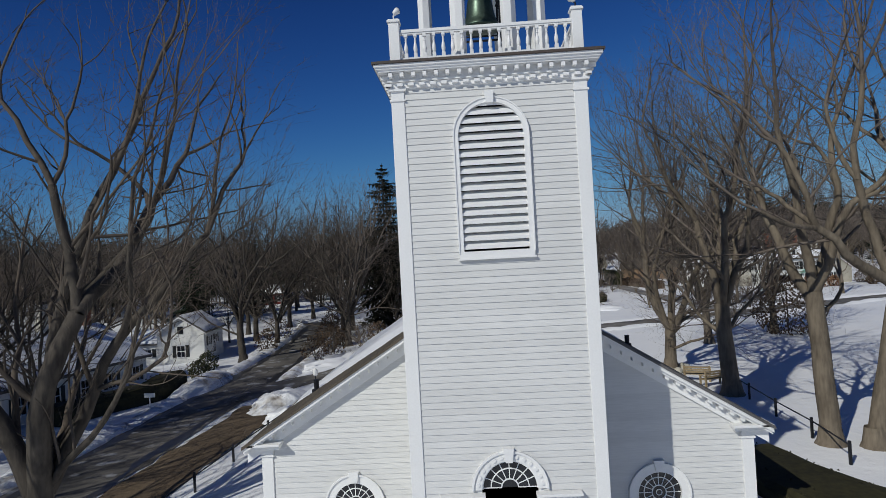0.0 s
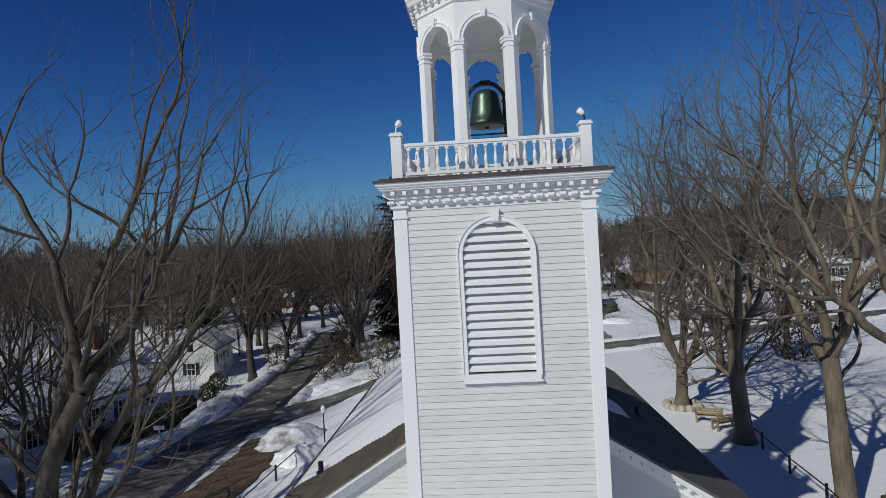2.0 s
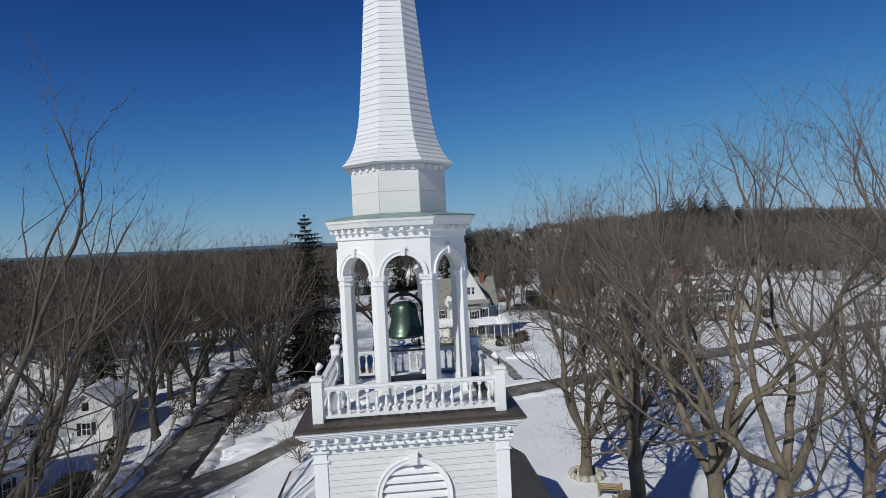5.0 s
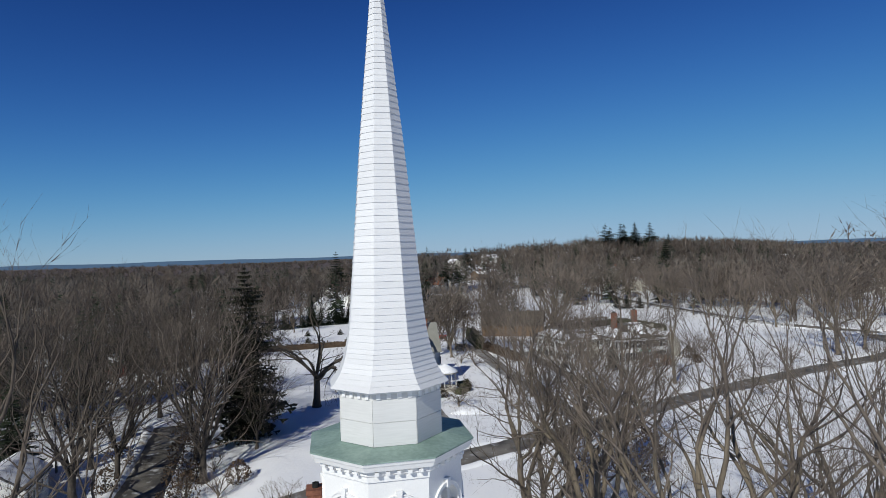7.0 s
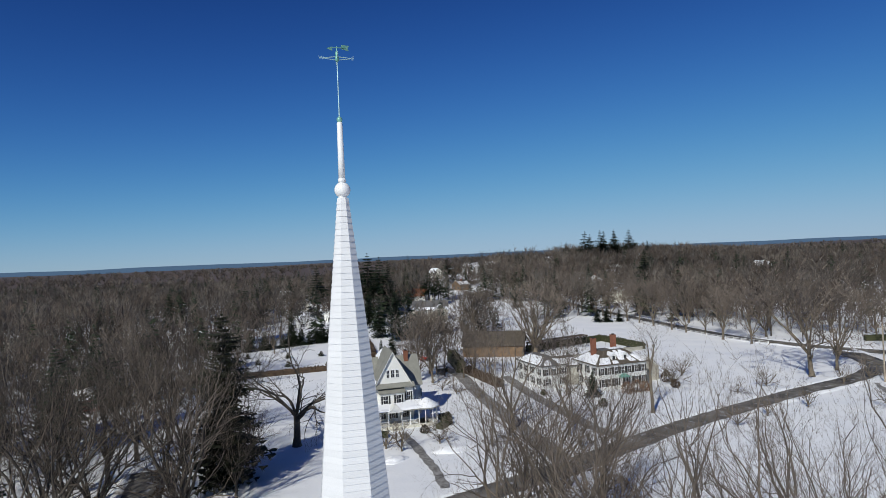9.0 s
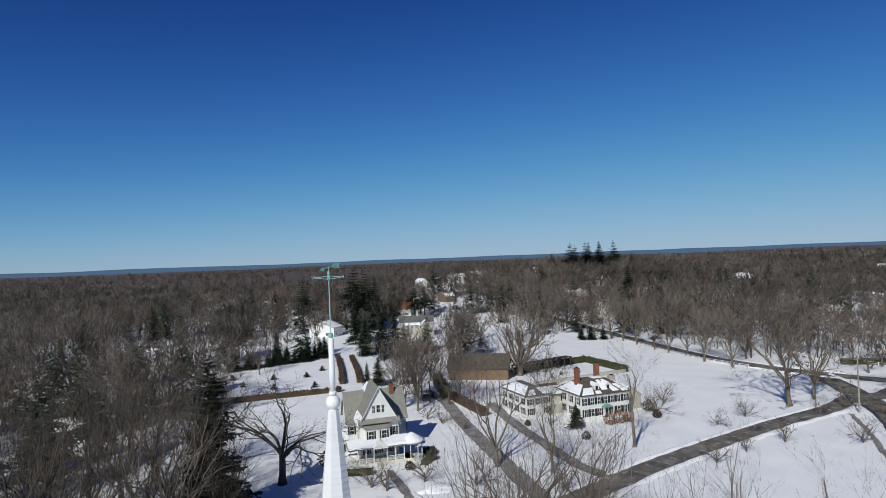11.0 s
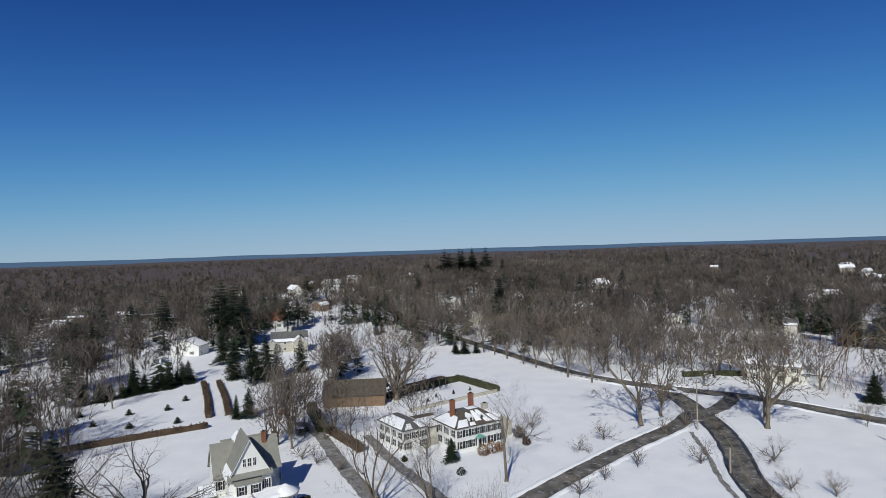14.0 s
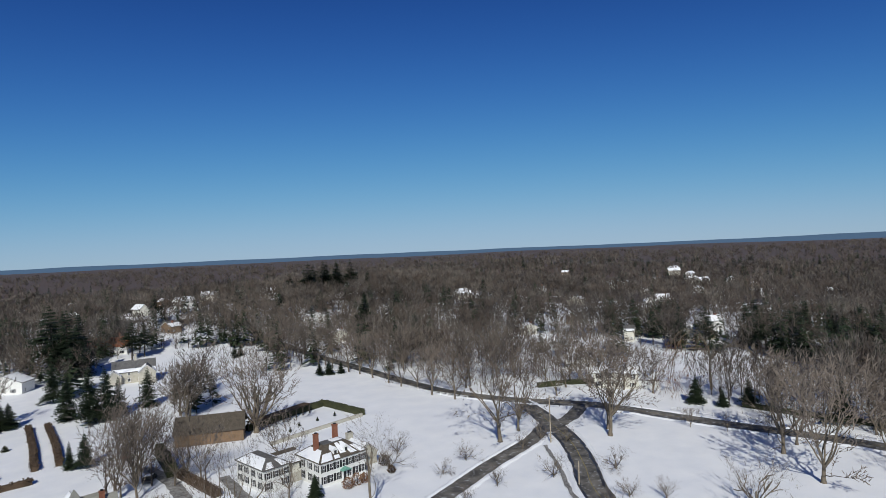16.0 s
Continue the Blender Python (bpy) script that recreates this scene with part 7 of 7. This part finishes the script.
for k in range(15):
    u = k / 14
    place_conifer(CONE_SHAPES[k % 3], -22 + 31 * u + random.Random(k).uniform(-1, 1), 186 + 15 * u + random.Random(k + 40).uniform(-1.5, 1.5), 4.5 + 3.5 * random.Random(k + 9).random(), 16.0, 800 + k, "dark evergreen at the garden's end", "evergreen", 1.5, "evergreen screen of the garden")
hedge("dark clipped yew hedge beside the church", [(9.3, 9.4), (10.0, 7.4), (10.6, 5.4), (11.2, 3.2), (11.4, 0.5)], 3.2, 0.72, M_YEW, 9, 0.07)
hedge("dark evergreen foundation shrubs before the low house", [(-29.6, 25.0), (-28.0, 29.0), (-26.4, 32.5), (-27.0, 36.5)], 2.4, 1.4, M_YEW, 14, 0.12)
hedge("evergreen foundation shrubs beside the porch", [(18.4, 81.2), (20.3, 83.7), (20.2, 87.4)], 1.3, 0.9, M_HEDGE, 10, 0.14)
hedge("evergreen foundation shrubs before the porch", [(4.5, 82.2), (6.1, 80.8), (10.0, 80.2)], 1.2, 0.9, M_HEDGE, 11, 0.14)
hedge("dark brown hedge across the avenue", [(146, 120), (160, 112), (164, 104)], 1.6, 1.6, M_HEDGE, 12)
hedge("dark hedge beside the avenue", [(165.5, 62), (167, 44), (170, 22)], 1.6, 1.3, M_HEDGE, 13)
for k, (x, y, h, mat, lab) in enumerate(((57.8, 91.1, 2.2, M_SHRUBRED, "rust-brown shrub beside the front door"), (60.1, 91.4, 2.4, M_SHRUBRED, "rust-brown shrub beside the front door"), (62.0, 91.6, 1.9, M_SHRUBRED, "rust-brown shrub beside the front door"), (42.7, 96.1, 1.0, M_HEDGE, "dark shrub at the wing's corner"), (49.1, 84.2, 1.4, M_HEDGE, "dark evergreen shrub on the lawn"),
                                         (68.8, 91.9, 1.6, M_HEDGEBROWN, "brown shrub beside the large house"), (70.2, 97.0, 2.2, M_HEDGEBROWN, "brown shrub beside the large house"), (3.1, 86.4, 2.6, M_YEW, "dark evergreen shrub beside the porch"), (4.0, 83.7, 2.1, M_YEW, "dark evergreen shrub beside the porch"), (20.4, 83.2, 1.3, M_YEW, "dark evergreen shrub beside the porch"), (21.0, 86.0, 1.3, M_YEW, "dark evergreen shrub beside the porch"), (15.9, 80.1, 1.3, M_YEW, "dark evergreen shrub before the porch"), (-17.4, 47.5, 2.6, M_HEDGEBROWN, "brown shrub in the fork of the roads"), (-16.2, 51.0, 3.0, M_HEDGEBROWN, "brown shrub in the fork of the roads"), (-18.0, 55.5, 3.0, M_HEDGEBROWN, "brown shrub beside the street"), (-25.4, 56.0, 2.6, M_HEDGEBROWN, "brown shrub beside the street"), (-26.4, 63.0, 3.2, M_HEDGEBROWN, "brown shrub beside the street"), (-19.2, 63.0, 3.2, M_HEDGEBROWN, "brown shrub beside the street"), (-20.0, 70.0, 3.6, M_HEDGEBROWN, "brown shrub beside the street"), (28.0, 41.5, 5.2, M_HEDGEBROWN, "dense brown shrub behind the churchyard"), (-16.5, 57.0, 2.0, M_HEDGEBROWN, "low brown shrub beside the fork"), (-11.5, 53.0, 2.4, M_HEDGEBROWN, "low brown shrub beside the lane"), (-27.5, 44.5, 1.8, M_HEDGE, "dark shrub before the white barn-like house"), (-26.6, 40.5, 1.6, M_HEDGE, "dark shrub before the low house"))):
    t = thing("shrub", lab, "shrub", pose(x, y, float(terrain(x, y)) - 0.03, 0, 0, k * 50), group="garden shrubs")
    rng = random.Random(k)
    b = Build()
    for _ in range(420 if h < 4 else 2600):
        a, u = rng.uniform(0, 6.28), rng.random()
        r = h * 0.55 * math.sin(math.pi * (0.18 + 0.74 * u)) * rng.uniform(0.7, 1.05)
        leafy(b, rng, (r * math.cos(a), r * math.sin(a), h * u), 0.16, 1)
    part("leaves", b, mat, t)
    part("stem", Build().rod((0, 0, -0.02), (0, 0, h * 0.8), 0.06).rod((0, 0, 0.1), (h * 0.3, 0, h * 0.7), 0.03).rod((0, 0, 0.1), (-h * 0.25, h * 0.2, h * 0.7), 0.03), M_BARKDARK, t)

# low garden wall and pergola behind the large house
solo("garden_wall", Build().hexa([(57.5, 128.5, 0), (57.5, 129.1, 0), (87.4, 134.9, 0), (87.4, 134.3, 0)], [(57.5, 128.5, 0.9), (57.5, 129.1, 0.9), (87.4, 134.9, 0.9), (87.4, 134.3, 0.9)]), M_STONE, "low pale garden wall behind the large house", "wall")
pg = thing("pergola", "long grey timber pergola along the garden hedge", "pergola", pose(58.6, 142.6, 0, 0, 0, 19.5))
for i in range(9):
    for y in (0, 2.2):
        part("post", Build().box(i * 2.6 - 0.12, i * 2.6 + 0.12, y - 0.12, y + 0.12, 0, 2.4), M_BARKDARK, pg)
    part("rafter", Build().box(i * 2.6 - 0.06, i * 2.6 + 0.06, -0.5, 2.7, 2.6, 2.75), M_BARKDARK, pg)
for y in (0, 2.2):
    part("beam", Build().box(-0.5, 21.3, y - 0.08, y + 0.08, 2.4, 2.6), M_BARKDARK, pg)
part("vines", Build().box(-0.4, 21.2, -0.3, 2.5, 2.76, 2.86), M_HEDGEBROWN, pg, "dead vines on the rafters")
for x, y in ((70, 139), (76, 140), (66, 136), (82, 141)):
    place_conifer(SHRUB_SHAPES[0], x, y, 1.2, 3.0, int(x), "small round clipped evergreen in the snowy garden", "topiary", 1.0, "garden topiary")
for k, (x, y) in enumerate(((-8.2, 167.5), (-7.7, 153), (1.3, 167), (3.2, 151.5), (6.2, 176), (-16, 160), (-20, 172))):
    place_conifer(SHRUB_SHAPES[k % 2], x, y, 1.6, 3.0, k, "low dark shrub in the snowy kitchen garden", "garden_shrub", 1.6, "kitchen garden shrubs")


def rail_fence(label, pts, post_h, gap, material, rails=(0.45, 0.85), thick=0.05):
    f = thing("fence", label, "fence", Matrix())
    way = [Vector((*p, 0)) for p in pts]
    for a, b in zip(way, way[1:]):
        n = max(1, round((b - a).length / gap))
        for i in range(n):
            p, q = a.lerp(b, i / n), a.lerp(b, (i + 1) / n)
            p.z, q.z = float(terrain(p.x, p.y)), float(terrain(q.x, q.y))
            part("post", Build().box(p.x - thick, p.x + thick, p.y - thick, p.y + thick, p.z - 0.05, p.z + post_h), material, f)
            for h in rails:
                part("rail", Build().rod((p.x, p.y, p.z + h), (q.x, q.y, q.z + h), thick * 0.7, None, 4), material, f)
    return f


rail_fence("low white post-and-rail fence along the snowy field", [(120.5, 126), (117.0, 142), (117.0, 160), (118.4, 193), (119.4, 236), (120.2, 270)], 1.0, 2.6, M_TRIM, (0.5, 0.85), 0.08)
rail_fence("white rail fence at the corner garden", [(150.5, 119), (153.8, 106.5)], 1.1, 2.4, M_TRIM, (0.5, 0.95), 0.08)
rail_fence("white rail fence across the avenue", [(149.5, 74), (152.5, 58), (156, 40), (159.5, 18)], 1.0, 2.8, M_TRIM, (0.5, 0.85), 0.07)
rail_fence("rope fence on dark posts beside the church lawn", [(-13.6, 8), (-13.2, 11.5), (-12.9, 15), (-12.5, 19), (-12.0, 23)], 0.9, 3.6, M_IRON, (0.72,), 0.045)
rail_fence("rope fence on dark posts behind the church", [(13.2, 9.0), (13.6, 12.2), (13.8, 15.6), (14.1, 19.0), (14.4, 22.5)], 0.9, 3.4, M_IRON, (0.75,), 0.045)


def bench(x, y, turn):
    b = thing("bench", "weathered wooden park bench in the snow", "bench", pose(x, y, 0, 0, 0, turn), group="churchyard benches")
    for k in range(3):
        part("seat_slat", Build().box(-0.8, 0.8, -0.25 + k * 0.17, -0.11 + k * 0.17, 0.42, 0.46), M_WOOD, b)
    for k in range(3):
        part("back_slat", Build().box(-0.8, 0.8, 0.26 + k * 0.03, 0.30 + k * 0.03, 0.55 + k * 0.15, 0.66 + k * 0.15), M_WOOD, b)
    for s in (-0.72, 0.72):
        part("leg", Build().box(s - 0.05, s + 0.05, -0.25, -0.17, 0, 0.62), M_WOOD, b)
        part("leg", Build().box(s - 0.05, s + 0.05, 0.2, 0.3, 0, 0.98), M_WOOD, b)
        part("armrest", Build().box(s - 0.06, s + 0.06, -0.28, 0.3, 0.62, 0.66), M_WOOD, b)


bench(13.2, 24.0, 160)
bench(13.6, 22.6, 200)
ring = thing("stone_ring", "low ring of grey stones round the tree's foot", "stone ring", pose(12.7, 27.4, 0))
for k in range(13):
    a = 2 * math.pi * k / 13
    part("stone", Build().lathe([(0.20, -0.05), (0.27, 0.12), (0.24, 0.34), (0.1, 0.42)], 7, 1.05 * math.cos(a), 1.05 * math.sin(a), k), M_STONE, ring)

for x, y, h, lab in ((106.6, 80.4, 11.2, "tall grey wooden utility pole beside the crossroads"), (91.2, 60.0, 4.6, "short grey wooden pole beside the crossroad")):
    p = thing("utility_pole", lab, "utility pole", pose(x, y, 0))
    part("shaft", Build().rod((0, 0, -0.1), (0.08, 0, h), 0.17, 0.12, 10), M_POLE, p)
    if h > 6:
        part("crossarm", Build().box(-0.9, 0.9, -0.05, 0.05, h - 0.7, h - 0.58), M_POLE, p)
        for s in (-0.8, -0.3, 0.3, 0.8):
            part("insulator", Build().lathe([(0.05, h - 0.58), (0.06, h - 0.5), (0.03, h - 0.42)], 8, s), M_IRON, p)
lp = thing("lamp_post", "small black garden lamp post among snow heaps", "lamp post", pose(-11.2, 24.6, -0.6))
part("post", Build().rod((0, 0, -0.5), (0, 0, 1.9), 0.045, 0.04, 8), M_IRON, lp)
part("lantern", Build().lathe([(0.08, 1.9), (0.15, 1.95), (0.17, 2.2), (0.10, 2.32), (0.02, 2.4)], 8), M_TRIM, lp, "white lantern")
sg = thing("street_sign", "small white sign on a post in the snow bank", "sign", pose(-24.0, 27.4, -1.3))
part("post", Build().rod((0, 0, -0.1), (0, 0, 1.25), 0.04), M_TRIM, sg)
part("board", Build().box(-0.38, 0.38, -0.03, 0.03, 1.05, 1.35), M_TRIM, sg)

car = thing("parked_car", "dark parked car beside the gabled house", "car", pose(29.0, 125.5, 0, 0, 0, 60))
part("body", Build().slab([(-2.2, 0.35), (2.2, 0.35), (2.25, 0.75), (1.3, 0.92), (0.75, 1.42), (-1.2, 1.45), (-1.9, 0.95), (-2.25, 0.85)], 1.75, Matrix.Translation((0, -0.875, 0))), M_CAR, car)
part("windscreen", Build().slab([(0.72, 1.0), (1.18, 0.97), (0.72, 1.36)], 1.78, Matrix.Translation((0, -0.89, 0))), M_GLASS, car)
part("side_window", Build().slab([(-1.6, 0.98), (0.66, 0.98), (0.62, 1.36), (-1.15, 1.38)], 1.79, Matrix.Translation((0, -0.895, 0))), M_GLASS, car)
for x in (-1.4, 1.4):
    for y in (-0.85, 0.85):
        w = part("wheel", Build().rod((x, y - 0.1, 0.33), (x, y + 0.1, 0.33), 0.33, None, 16), M_IRON, car)
part("snow_cap", lumpy([tuple(p) for p in ((-1.1, -0.75, 1.44), (0.6, -0.75, 1.42), (0.6, 0.75, 1.42), (-1.1, 0.75, 1.44))], 0.1, 3), M_SNOW, car, "", True)
tr = thing("garden_tractor", "small red garden tractor in the snow", "tractor", pose(28.1, 144.5, 0, 0, 0, 20))
part("body", Build().box(-0.9, 0.9, -0.45, 0.45, 0.45, 1.0).box(-0.9, -0.2, -0.4, 0.4, 1.0, 1.25), M_RED, tr)
for x in (-0.6, 0.6):
    for y in (-0.5, 0.5):
        part("wheel", Build().rod((x, y - 0.12, 0.38), (x, y + 0.12, 0.38), 0.38, None, 14), M_IRON, tr)
